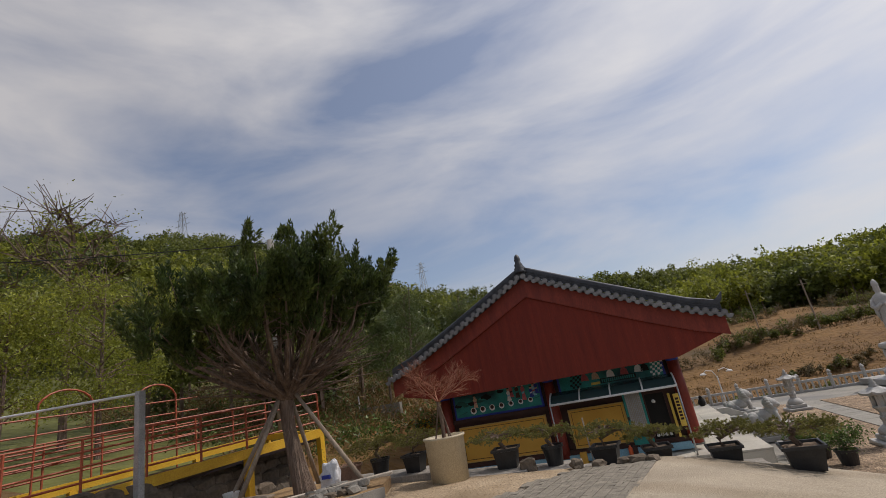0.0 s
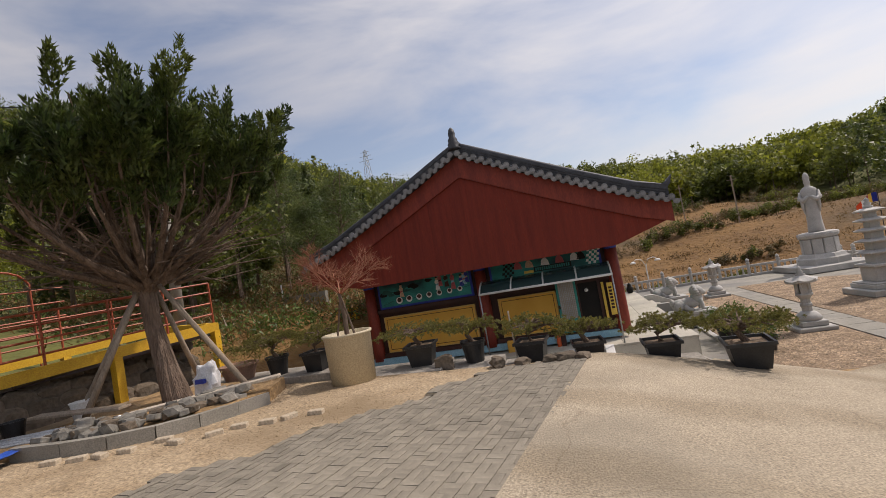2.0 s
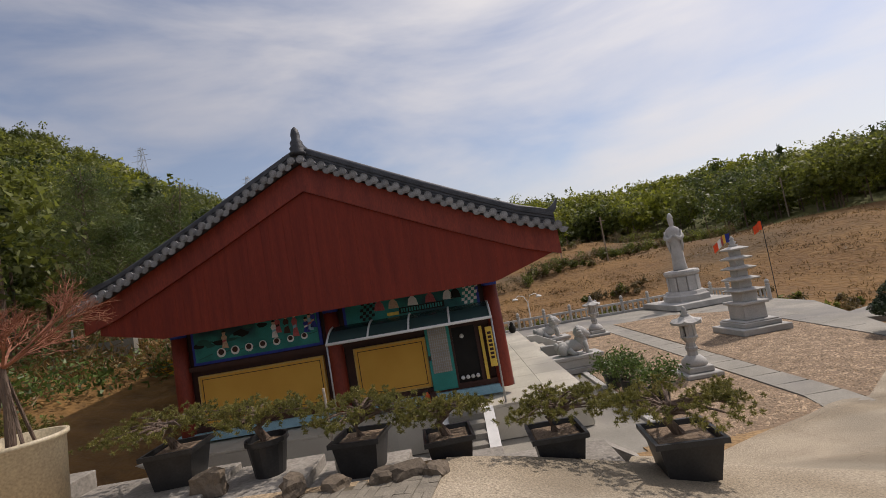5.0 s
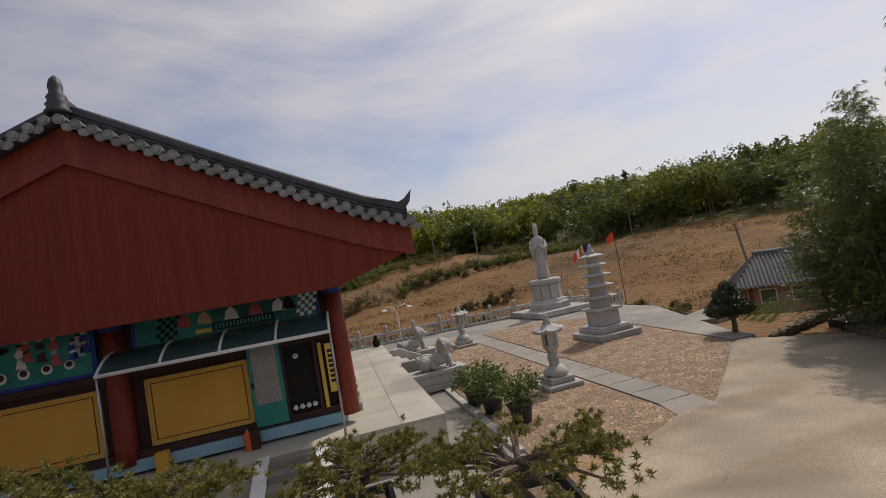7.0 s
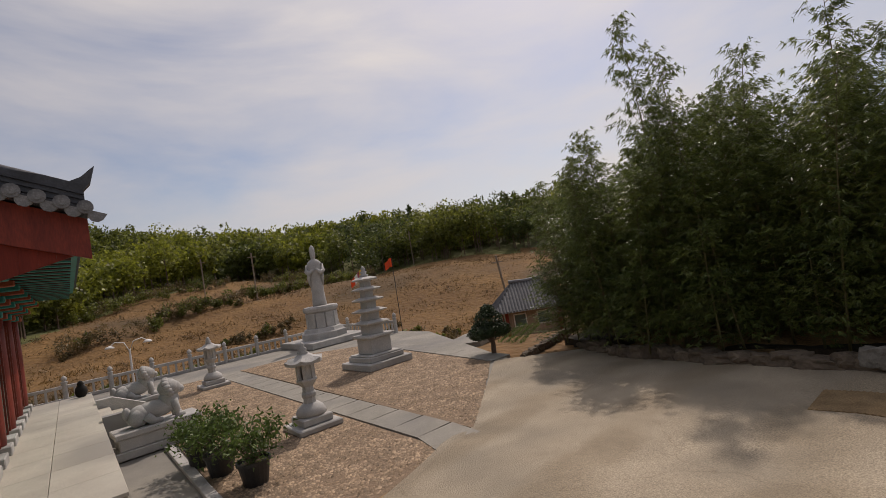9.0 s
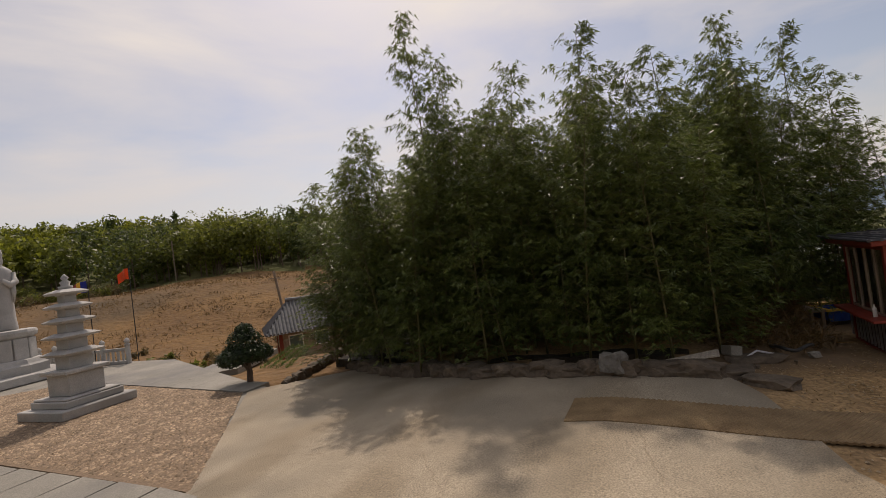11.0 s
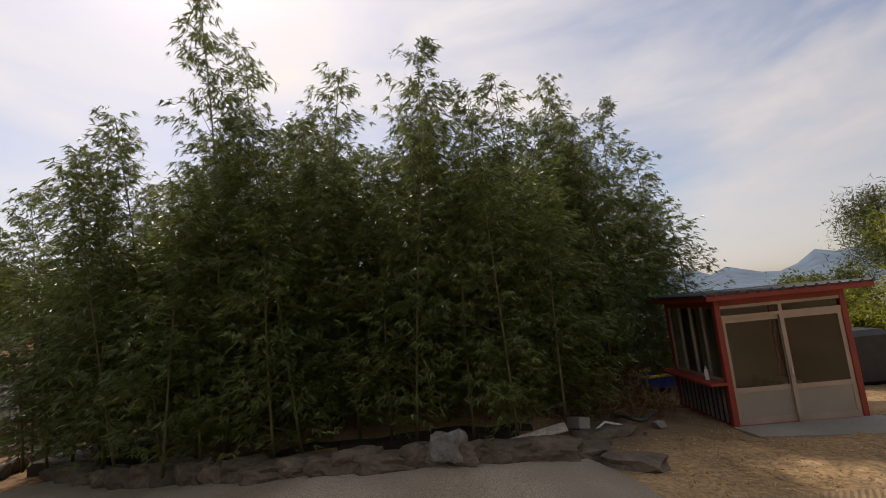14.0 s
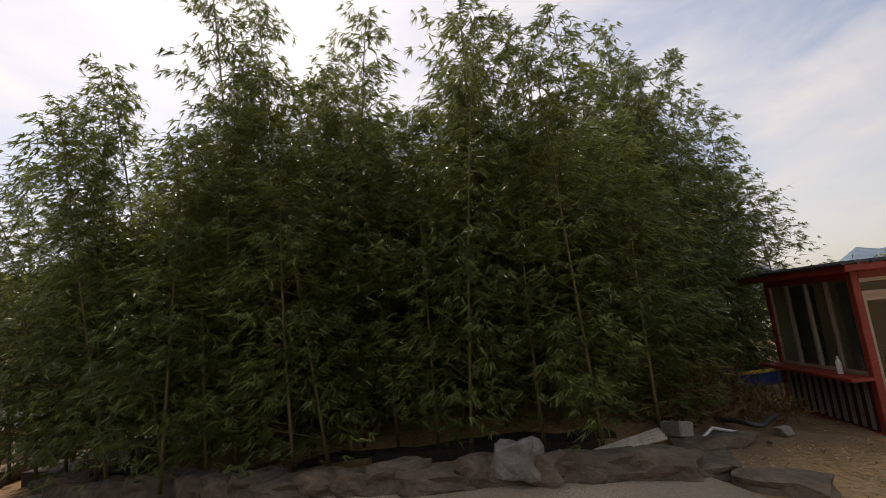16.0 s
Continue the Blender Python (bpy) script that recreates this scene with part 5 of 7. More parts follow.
def flag(at, h, colours, w, rz):
    ob = thing("flag", "small bright flag on a thin dark pole", "flag", at, rz, group="temple flags")
    part("pole", tube([(0, 0, 0), (0.05, 0, h)], 0.022, 6), M["black"], ob)
    n = len(colours)
    for k, c in enumerate(colours):
        bm = bmesh.new()
        rows_ = []
        for i in range(4):
            u = (k + i / 3) / n
            rows_.append([bm.verts.new((-u * w, 0.08 * math.sin(u * 7), h - 0.1 - 0.55 * v * (1 - 0.15 * u) - 0.5 * u * u * w)) for v in (0, 0.5, 1)])
        for A, B in zip(rows_, rows_[1:]):
            for i in range(2):
                bm.faces.new((A[i], A[i + 1], B[i + 1], B[i]))
        bmesh.ops.solidify(bm, geom=bm.faces, thickness=0.004)
        part("cloth", bm, M[c], ob)


flag((17.6, 35.4, COURT - 0.1), 4.4, ("blue", "flag_y", "pink", "white", "flag_o"), 1.3, 15)
flag((18.9, 34.2, COURT - 0.1), 4.8, ("flag_o", "flag_o"), 0.6, 15)

# ---- plants in pots ----
prng = np.random.default_rng(11)


def square_pot(w, h, parent, name="pot"):
    bm = lathe([(w * 0.36, 0), (w * 0.46, h * 0.86), (w * 0.53, h * 0.88), (w * 0.53, h), (w * 0.47, h), (w * 0.45, h * 0.86)], 4, square=True)
    p = part(name, bm, M["black"], parent, "black square plastic pot")
    part("soil", lathe([(w * 0.44, h * 0.84), (w * 0.4, h * 0.9), (w * 0.1, h * 0.93)], 4, square=True), M["soil"], p)


def round_pot(r, h, parent, material):
    p = part("pot", lathe([(r * 0.72, 0), (r * 0.95, h * 0.85), (r * 1.04, h * 0.87), (r * 1.04, h), (r * 0.95, h), (r * 0.9, h * 0.85)], 20), material, parent, smooth=False)
    part("soil", lathe([(r * 0.9, h * 0.82), (r * 0.6, h * 0.9), (r * 0.1, h * 0.92)], 14), M["soil"], p)


def bonsai(at, seed, w=0.62, h=0.46, spread=0.8, tall=0.5, round_=False, rz=0):
    rg = np.random.default_rng(seed)
    ob = thing("potted_pine", "trained dwarf pine in a black plastic pot", "potted plant", at, rz, group="row of potted pines")
    round_pot(w / 2, h, ob, M["black"]) if round_ else square_pot(w, h, ob)
    lean = rg.uniform(-0.25, 0.25)
    top = Vector((lean, rg.uniform(-0.1, 0.1), h + tall * 0.62))
    bm = tube([(0, 0, h * 0.9), (lean * 0.2 - 0.08, 0, h + 0.12), (lean * 0.6 + 0.06, 0.03, h + tall * 0.38), tuple(top)], [0.06, 0.05, 0.042, 0.02], 7)
    pads, ends = int(17 + spread * 12), []
    for k in range(pads):
        a = 2.4 * k + rg.uniform(-0.4, 0.4)
        r = spread * rg.uniform(0.3, 1.0)
        p = Vector((top.x * 0.6 + r * math.cos(a), r * math.sin(a) * 0.75, h + tall * (0.95 - 0.45 * r / spread) * rg.uniform(0.75, 1.1)))
        s = Vector((lean * 0.5, 0, h + tall * rg.uniform(0.3, 0.6)))
        tube([tuple(s), tuple(s.lerp(p, 0.5) + Vector((0, 0, 0.04))), tuple(p)], [0.022, 0.014, 0.006], 5, bm)
        ends.append(p)
    part("trunk", bm, M["bark"], ob)
    P, A = [], []
    for p in ends:
        for _ in range(15):
            c = np.array(p) + rg.normal(size=3) * np.array([0.085, 0.085, 0.04])
            d = rg.normal(size=(36, 3)) + np.array([0, 0, 0.7])
            d /= np.linalg.norm(d, axis=1)[:, None]
            P.append(c + d * 0.008)
            A.append(d)
    me = leaves("foliage", np.concatenate(P), 0.037, 0.3, 0, 0.3, rg, np.concatenate(A))
    me.materials.append(M["l_bonsai"])
    part("foliage", me, None, ob)
    return ob


def ledge_top(x):
    return float(np.interp(x, (-9, -5, -3.9, -2.8, -1.7, -0.6, 0.5, 1.9), (0.02, 0.02, -0.19, -0.2, -0.34, -0.43, -0.66, -0.68)))


for k, (x, y, w, sp, rd) in enumerate(((2.36, 10.95, 0.66, 1.0, False), (1.17, 11.5, 0.6, 0.72, False), (-0.08, 11.6, 0.56, 0.55, False), (-1.12, 11.6, 0.58, 0.8, False), (-2.3, 11.7, 0.5, 0.75, True), (-3.42, 11.72, 0.6, 0.85, False))):
    bonsai((x, y, road_level(x, y) + 0.015 if k == 0 else ledge_top(x)), 20 + k, w, 0.44, sp * 0.95, 0.5, rd, 6 * (k % 3) - 6)
bonsai((-5.72, 11.45, 0.02), 31, 0.5, 0.42, 0.75, 0.6)
bonsai((-6.75, 11.5, 0.02), 32, 0.5, 0.42, 0.85, 0.6, True)
tub = thing("clay_tub", "faded terracotta tub with a spreading shrub", "potted plant", (-7.75, 11.45, 0.02))
round_pot(0.42, 0.36, tub, M["terracotta"])
me = leaves("foliage", np.array([0.35, 0.05, 0.62]) + prng.normal(size=(1600, 3)) * np.array([0.5, 0.3, 0.13]), 0.07, 0.25, 0, 1, prng)
me.materials.append(M["l_bonsai"])
part("foliage", me, None, tub)
ledge = thing("pot_ledge", "low concrete ledge under the row of pots", "ledge", kind="structure")
for k in range(4):
    part("ledge_block", box(-9.2 + 1.1 * k, -8.105 + 1.1 * k, 11.0, 12.12, -0.9, 0.02, 0.012), M["wall_concrete"], ledge)
for a, b, xm in ((-4.8, -2.86, -3.42), (-2.855, -1.75, -2.3), (-1.745, -0.62, -1.12), (-0.615, 0.56, -0.08), (0.565, 1.87, 1.17)):
    part("ledge_block", box(a, b, 11.02, 12.12, -1.2, ledge_top(xm), 0.012), M["wall_concrete"], ledge)

big = thing("potted_shrub", "bare red-twigged shrub in a tall cream pot", "potted plant", (-4.55, 10.75, terrace_level(-4.55, 10.75) - 0.05))
p_ = part("pot", lathe([(0.43, 0), (0.46, 0.9), (0.49, 0.92), (0.49, 0.96), (0.44, 0.96), (0.43, 0.85)], 28), M["cream_pot"], big, "tall smooth cream resin pot", True)
part("soil", lathe([(0.43, 0.82), (0.05, 0.88)], 16), M["soil"], p_)
bm = tube([(0, 0, 0.8), (0.02, 0, 1.3), (-0.02, 0, 1.75)], [0.05, 0.045, 0.035], 7)
for s in ((-0.25, 0.05), (0.25, -0.1), (0.05, 0.25)):
    tube([(s[0], s[1], 0.82), (0, 0, 1.7)], 0.018, 6, bm)
part("trunk", bm, M["bark"], big)
bm = bmesh.new()
rg = random.Random(8)


def twigs(p, d, ln, r, depth):
    q = p + d * ln
    tube([tuple(p), tuple(q)], [r, r * 0.6], 3, bm)
    if depth:
        for _ in range(4 if depth > 1 else 3):
            e = (d + Vector((rg.gauss(0, 0.55), rg.gauss(0, 0.55), rg.gauss(0.1, 0.35)))).normalized()
            twigs(p.lerp(q, rg.uniform(0.5, 1.0)), e, ln * rg.uniform(0.55, 0.8), r * 0.6, depth - 1)


for k in range(9):
    a = 2 * math.pi * k / 9
    twigs(Vector((0, 0, 1.72)), Vector((math.cos(a), math.sin(a), rg.uniform(0.35, 1.1))).normalized(), rg.uniform(0.4, 0.55), 0.018, 4)
part("twig_crown", bm, M["twig"], big, "fine reddish bare twigs", kind="stuff")

for k, (x, y, mt) in enumerate(((4.65, 20.95, "black"), (4.8, 19.85, "terracotta"), (5.1, 18.6, "black"))):
    ob = thing("potted_shrub", "leafy green shrub in a round pot on gravel", "potted plant", (x, y, COURT), group="leafy pots by the steps")
    round_pot(0.3, 0.45, ob, M["black"])
    bm = bmesh.new()
    P = []
    for j in range(16):
        a = 2.4 * j
        e = Vector((0.5 * math.cos(a) * prng.uniform(0.3, 1), 0.5 * math.sin(a) * prng.uniform(0.3, 1), prng.uniform(0.6, 0.98)))
        tube([(0, 0, 0.38), tuple(e)], [0.012, 0.005], 4, bm)
        P.append(np.array(e) + prng.normal(size=(70, 3)) * 0.14)
    part("stems", bm, M["bark"], ob)
    me = leaves("foliage", np.concatenate(P), 0.1, 0.5, 0.1, 1, prng)
    me.materials.append(M["l_bush"])
    part("foliage", me, None, ob)

stake = part("garden_stake", tube([(0, 0, 0), (-0.03, 0, 1.1)], 0.016, 6), M["plank"])
stake.matrix_basis = pose(-1.42, 11.5, -0.43)
tagged(stake, "thin pale wooden stake in the ground", "stake")

# ---- the propped juniper and its rubble bed ----
TX, TY = -8.05, 9.7
jun = thing("juniper_tree", "old propped juniper with bare lower limbs and dark crown", "tree", (TX, TY, 0.1))
jr = np.random.default_rng(5)
bm = bmesh.new()
for k in range(8):
    a = 2 * math.pi * k / 8
    tube([(0.15 * math.cos(a) + 0.34, 0.15 * math.sin(a), -0.1), (0.1 * math.cos(a + 0.5) + 0.14, 0.1 * math.sin(a + 0.5), 0.7), (0.08 * math.cos(a + 1.1) - 0.02, 0.08 * math.sin(a + 1.1), 1.5), (0.1 * math.cos(a + 1.6) - 0.08, 0.1 * math.sin(a + 1.6), 2.35)], [0.125, 0.1, 0.08, 0.075], 8, bm)
part("trunk", bm, M["bark"], jun, "gnarled twisted grey-brown trunk")
bm = bmesh.new()
tips = []
for k in range(34):
    a = 2.399 * k
    u = (k + 0.5) / 34
    out = 3.7 * math.sqrt(u) if k < 22 else jr.uniform(2.2, 3.6)
    z = 5.45 - 1.9 * (out / 3.8) ** 2 + jr.uniform(-0.3, 0.55)
    ex = out * math.cos(a)
    e = Vector((ex * (0.82 if ex > 0 else 1.0), out * math.sin(a) * 0.85, z + 0.1 * max(0.0, ex)))
    s = Vector((jr.uniform(-0.1, 0.1), jr.uniform(-0.1, 0.1), 2.2))
    m1 = Vector((e.x * 0.45, e.y * 0.45, 2.3 + 0.22 * (z - 2.2)))
    m2 = Vector((e.x * 0.8, e.y * 0.8, 2.2 + 0.6 * (z - 2.2)))
    tube([tuple(s), tuple(m1), tuple(m2), tuple(e)], [0.085, 0.055, 0.032, 0.01], 6, bm)
    tips.append((e, m2, m1))
    for _ in range(7):
        b = m1.lerp(e, jr.uniform(0, 0.8))
        q = b + Vector((jr.normal() * 0.45, jr.normal() * 0.45, abs(jr.normal()) * 0.5))
        tube([tuple(b), tuple(b.lerp(q, 0.5) + Vector((0, 0, 0.05))), tuple(q)], [0.02, 0.013, 0.005], 4, bm)
for k in range(110):
    a = jr.uniform(0, 2 * math.pi)
    b = Vector((0.5 * math.cos(a), 0.5 * math.sin(a), jr.uniform(2.2, 2.9)))
    q = b + Vector((math.cos(a) * jr.uniform(0.8, 2.4), math.sin(a) * jr.uniform(0.8, 2.0), jr.uniform(-0.1, 1.2)))
    tube([tuple(b), tuple(b.lerp(q, 0.5) + Vector((0, 0, jr.uniform(-0.1, 0.15)))), tuple(q)], [0.025, 0.016, 0.005], 4, bm)
part("limbwork", bm, M["bark"], jun, "bare grey spreading limbs", kind="stuff")
P, A, N = [], [], []
for e, m2, m1 in tips:
    along = (e - m2).normalized()
    for j in range(9):
        c = m2.lerp(e, jr.uniform(-0.1, 1.05)) + Vector(jr.normal(size=3) * np.array([0.3, 0.3, 0.16]))
        way = (along * 0.55 + Vector((0.3, 0.0, 0.75)) + Vector(jr.normal(size=3) * 0.22)).normalized()
        ln = jr.uniform(0.5, 1.0) * (1.35 if j == 0 else 1.0)
        side = way.cross(Vector((0.3, 0.9, 0.1))).normalized()
        up = way.cross(side)
        for w in range(5):
            f0 = jr.uniform(0.0, 0.6) if w else 0.0
            d = way if not w else (way + (side * jr.normal() + up * jr.normal()) * 0.42).normalized()
            l2 = ln if not w else ln * (1 - f0) * jr.uniform(0.5, 0.9)
            n = int(110 * l2 + 25)
            u = jr.uniform(0, 1, n)
            rad = (0.1 * (1 - u) ** 0.6 + 0.015) * (1.0 if not w else 0.8)
            th = jr.uniform(0, 2 * math.pi, n)
            out = np.cos(th)[:, None] * np.array(side)[None] + np.sin(th)[:, None] * np.array(up)[None]
            P.append(np.array(c + way * ln * f0)[None] + (u * l2)[:, None] * np.array(d)[None] + out * rad[:, None])
            A.append(out * 0.5 + np.array(d)[None])
            N.append(out + np.array([0, 0, 0.3]))
me = leaves("crown", np.concatenate(P), 0.1, 0.45, 0, 0.8, jr, np.concatenate(A), np.concatenate(N))
me.materials.append(M["l_juniper"])
part("crown", me, None, jun, "dark green flame-shaped foliage plumes")
for p in ((-8.85, 8.65), (-6.0, 9.8), (-9.55, 9.1), (-8.3, 11.0)):
    part("prop", tube([(p[0] - TX, p[1] - TY, terrace_level(*p) - 0.15), ((p[0] - TX) * 0.12, (p[1] - TY) * 0.12, 2.25)], [0.06, 0.045], 8), M["wood"], jun, "weathered wooden prop pole", True)

kerb = thing("kerb", "curved pale granite kerb round the tree bed", "kerb", kind="structure")
kpts = [(-8.3, 7.3), (-7.5, 7.42), (-6.9, 7.62), (-6.4, 7.95), (-6.05, 8.4), (-5.8, 8.95), (-5.6, 9.5)]
for a, b in zip(kpts, kpts[1:]):
    part("kerb_stone", bar((*a, terrace_level(*a) + 0.02), (*b, terrace_level(*b) + 0.02), 0.13, 0.26), M["grey_concrete"], kerb)
bed = part("tree_bed", slab([(-9.3, 7.2)] + kpts + [(-6.0, 10.6), (-9.3, 10.9)], -0.2, 0.12), M["dirt"])
tagged(bed, "dirt bed under the juniper", "ground", kind="structure")
rr_ = random.Random(21)
rub = [finish("broken_brick", box(-0.13, 0.13, -0.07, 0.07, 0, 0.09, 0.012), M["grey_rock"]), finish("rubble_stone", boulder(rr_, 0.26, 0.2, 0.16, 1), M["grey_rock"]), finish("rubble_stone", boulder(rr_, 0.2, 0.17, 0.12, 1), M["rock"])]
heap = thing("rubble_heap", "broken stones and blocks heaped inside the kerb", "rubble")
for k in range(95):
    t = rr_.random()
    i = min(int(t * 6), 5)
    q = Vector(kpts[i]).lerp(Vector(kpts[i + 1]), t * 6 - i)
    d = (Vector((-8.0, 9.6)) - q).normalized() * rr_.uniform(0.16, 0.95)
    share("stone", rub[k % 3], heap, pose(q.x + d.x, q.y + d.y, 0.1 + rr_.uniform(0, 0.09), rr_.uniform(-20, 20), rr_.uniform(-20, 20), rr_.uniform(0, 360)))
rub_b = finish("loose_brick", box(-0.12, 0.12, -0.06, 0.06, 0, 0.08, 0.01), M["rough_concrete"])
line_b = thing("brick_row", "loose bricks laid along the sandy edge", "bricks")
for k in range(11):
    x = -7.3 + 0.31 * k + rr_.uniform(-0.08, 0.08)
    y = 7.0 + 0.17 * k + rr_.uniform(-0.16, 0.16)
    share("brick", rub_b, line_b, pose(x, y, terrace_level(x, y) - 0.065, 0, 0, 25 + rr_.uniform(-60, 60)))
pl = part("plank", box(-1.25, 1.25, -0.1, 0.1, 0, 0.05, 0.006), M["plank"])
pl.matrix_basis = pose(-6.55, 9.15, 0.24, 0, -3, 26)
tagged(pl, "long pale weathered board lying on rubble", "plank")
pl = part("plank", box(-0.9, 0.9, -0.14, 0.14, 0, 0.04, 0.006), M["wood"])
pl.matrix_basis = pose(-8.75, 8.6, 0.32, 0, 2, 8)
tagged(pl, "grey board lying across stones", "plank")
bk = thing("bucket", "white plastic bucket beside the tree", "bucket", (-9.25, 9.0, 0.12))
part("body", lathe([(0.13, 0), (0.17, 0.3), (0.185, 0.3), (0.185, 0.33), (0.16, 0.33), (0.125, 0.03)], 16), M["white"], bk)
bk = thing("bucket", "black plastic bucket in the tree bed", "bucket", (-9.9, 8.3, 0.05))
part("body", lathe([(0.14, 0), (0.18, 0.3), (0.195, 0.3), (0.195, 0.33), (0.17, 0.33), (0.13, 0.03)], 16), M["black"], bk)
bm = boulder(rr_, 0.36, 0.26, 0.55, 3, 0.5)
bag = part("fertiliser_bag", bm, M["pvc"])
bag.matrix_basis = pose(-7.05, 9.75, 0.1)
tagged(bag, "crumpled white plastic sack with blue print", "bag")
part("print_mark", box(-0.1, 0.1, -0.2, -0.14, 0.28, 0.36), M["blue"], bag)
tarp = sheet("tarp", grid(-0.36, 0.36, 0.05), grid(-0.25, 0.25, 0.05), lambda x, y: 0.16 * abs(noise.noise(Vector((x * 4, y * 4, 1)))) + 0.03, M["tarp"])
tarp.matrix_basis = pose(-8.35, 7.0, 0.12, 0, 0, 20)
tagged(tarp, "crumpled blue plastic tarpaulin on the ground", "tarp")
for k, (x, y, rz) in enumerate(((-9.0, 6.75, 25), (-9.6, 6.35, 60))):
    ob = thing("rubber_tub", "black rubber tub tipped on its side", "tub", (x, y, 0.26), rz)
    bm = lathe([(0.2, 0), (0.29, 0.38), (0.31, 0.38), (0.31, 0.42), (0.27, 0.42), (0.19, 0.04)], 18)
    bmesh.ops.transform(bm, matrix=pose(0, 0, 0.02, 78, 0, 0), verts=bm.verts)
    part("shell", bm, M["black"], ob, smooth=True)
for k in range(6):
    pp = part("steel_pipe", tube([(-1.5, 0, 0.03), (1.5, 0, 0.03)], 0.03, 8), M["steel"], smooth=True)
    pp.matrix_basis = pose(-9.4 + 0.03 * k, 7.55 + 0.09 * k, 0.1 + 0.02 * (k % 3), 0, 0, 21 + k)
    tagged(pp, "grey steel pipe lying in a stack", "pipe", "stack of steel pipes")

# stone wall under the steel ramp
wall_s = thing("dry_stone_wall", "rough brown stone wall below the yellow ramp", "wall", kind="structure")
stones = [finish("stone", boulder(rr_, 0.7, 0.45, 0.42, 2, 0.25), M["rock"]) for _ in range(5)]
for row in range(4):
    for k in range(19):
        y = 1.5 + 0.62 * k + (0.3 if row % 2 else 0)
        share("stone", stones[(k * 3 + row) % 5], wall_s, pose(-10.6 - 0.12 * row - max(0.0, 8 - y) * 0.12, y, -0.15 + 0.27 * row, rr_.uniform(-8, 8), rr_.uniform(-8, 8), 90 + rr_.uniform(-14, 14)))
core = part("wall_core", slab([(-11.9, 1), (-11.0, 6), (-10.75, 13.6), (-30, 13.6), (-30, 1)], -0.6, 0.72), M["dirt"], wall_s)

# yellow steel ramp with orange-red rails
ramp = thing("steel_ramp", "yellow steel ramp with orange-red tube railings", "ramp", kind="structure")
E0, E1 = Vector((-9.65, 13.0, 1.24)), Vector((-12.2, 2.0, 0.72))
F0, F1 = Vector((-13.0, 14.4, 1.35)), Vector((-15.6, 3.0, 0.9))
part("beam", bar(E0, E1, 0.14, 0.24), M["safety"], ramp)
part("beam", bar(F0, F1, 0.14, 0.24), M["safety"], ramp)
part("beam", bar(E0 + Vector((0.07, 0, 0)), F0, 0.14, 0.2), M["safety"], ramp)
for u in (0.0, 0.22, 0.5, 0.8):
    q = E0.lerp(E1, u)
    part("ramp_leg", box(q.x - 0.08, q.x + 0.08, q.y - 0.1, q.y + 0.1, 0.0, q.z - 0.1), M["safety"], ramp)
    q = F0.lerp(F1, u)
    part("ramp_leg", box(q.x - 0.08, q.x + 0.08, q.y - 0.1, q.y + 0.1, 0.0, q.z - 0.1), M["safety"], ramp)
bm = bmesh.new()
vs = [bm.verts.new(v) for v in (E0 + Vector((0, 0, -0.2)), E1 + Vector((0, 0, -0.2)), F1 + Vector((0, 0, -0.2)), F0 + Vector((0, 0, -0.2)))]
bm.faces.new(vs)
bmesh.ops.solidify(bm, geom=bm.faces, thickness=0.05)
part("deck", bm, M["dark_wood"], ramp, "dark plank deck")
for a, b, n in ((E0, E1, 10), (F0, F1, 10)):
    for k in range(n):
        q = a.lerp(b, k / (n - 1))
        part("rail_post", tube([tuple(q), (q.x, q.y, q.z + 1.2)], 0.03, 6), M["rail_red"], ramp)
    for h in (0.35, 0.65, 0.95, 1.2):
        part("rail_tube", tube([tuple(a + Vector((0, 0, h))), tuple(b + Vector((0, 0, h)))], 0.026, 6), M["rail_red"], ramp)
for k in range(4):
    y = 11.0 - 2.6 * k
    pts = [(-14.2, y + 0.7 * math.cos(math.pi * j / 10), 1.0 + (2.1 if 0 < j < 10 else 0) + 0.5 * math.sin(math.pi * j / 10)) for j in range(11)]
    part("hoop", tube(pts, 0.028, 6), M["rail_red"], ramp, "arched orange-red hoop")
for z in (1.75, 2.1, 2.5, 2.9):
    part("rail_tube", tube([(-14.2, 12.5, z + 0.2), (-14.6, 1.0, z - 0.2)], 0.024, 6), M["rail_red"], ramp)
gate = thing("gate_post", "grey steel post with a pale horizontal pipe", "post", (-9.86, 7.25, terrace_level(-9.86, 7.25) - 0.05))
part("post", box(-0.07, 0.07, -0.07, 0.07, 0, 2.85), M["steel"], gate)
part("pipe", tube([(0, 0, 2.8), (-4.6, -1.4, 2.85)], 0.028, 8), M["pvc"], gate)
pole = thing("utility_pole", "pale concrete utility pole behind the juniper", "pole", (-12.75, 15.0, 0.4))
part("shaft", lathe([(0.19, -0.4), (0.14, 8.7)], 12), M["grey_concrete"], pole, smooth=True)

# ---- bamboo grove ----
bam_me = []
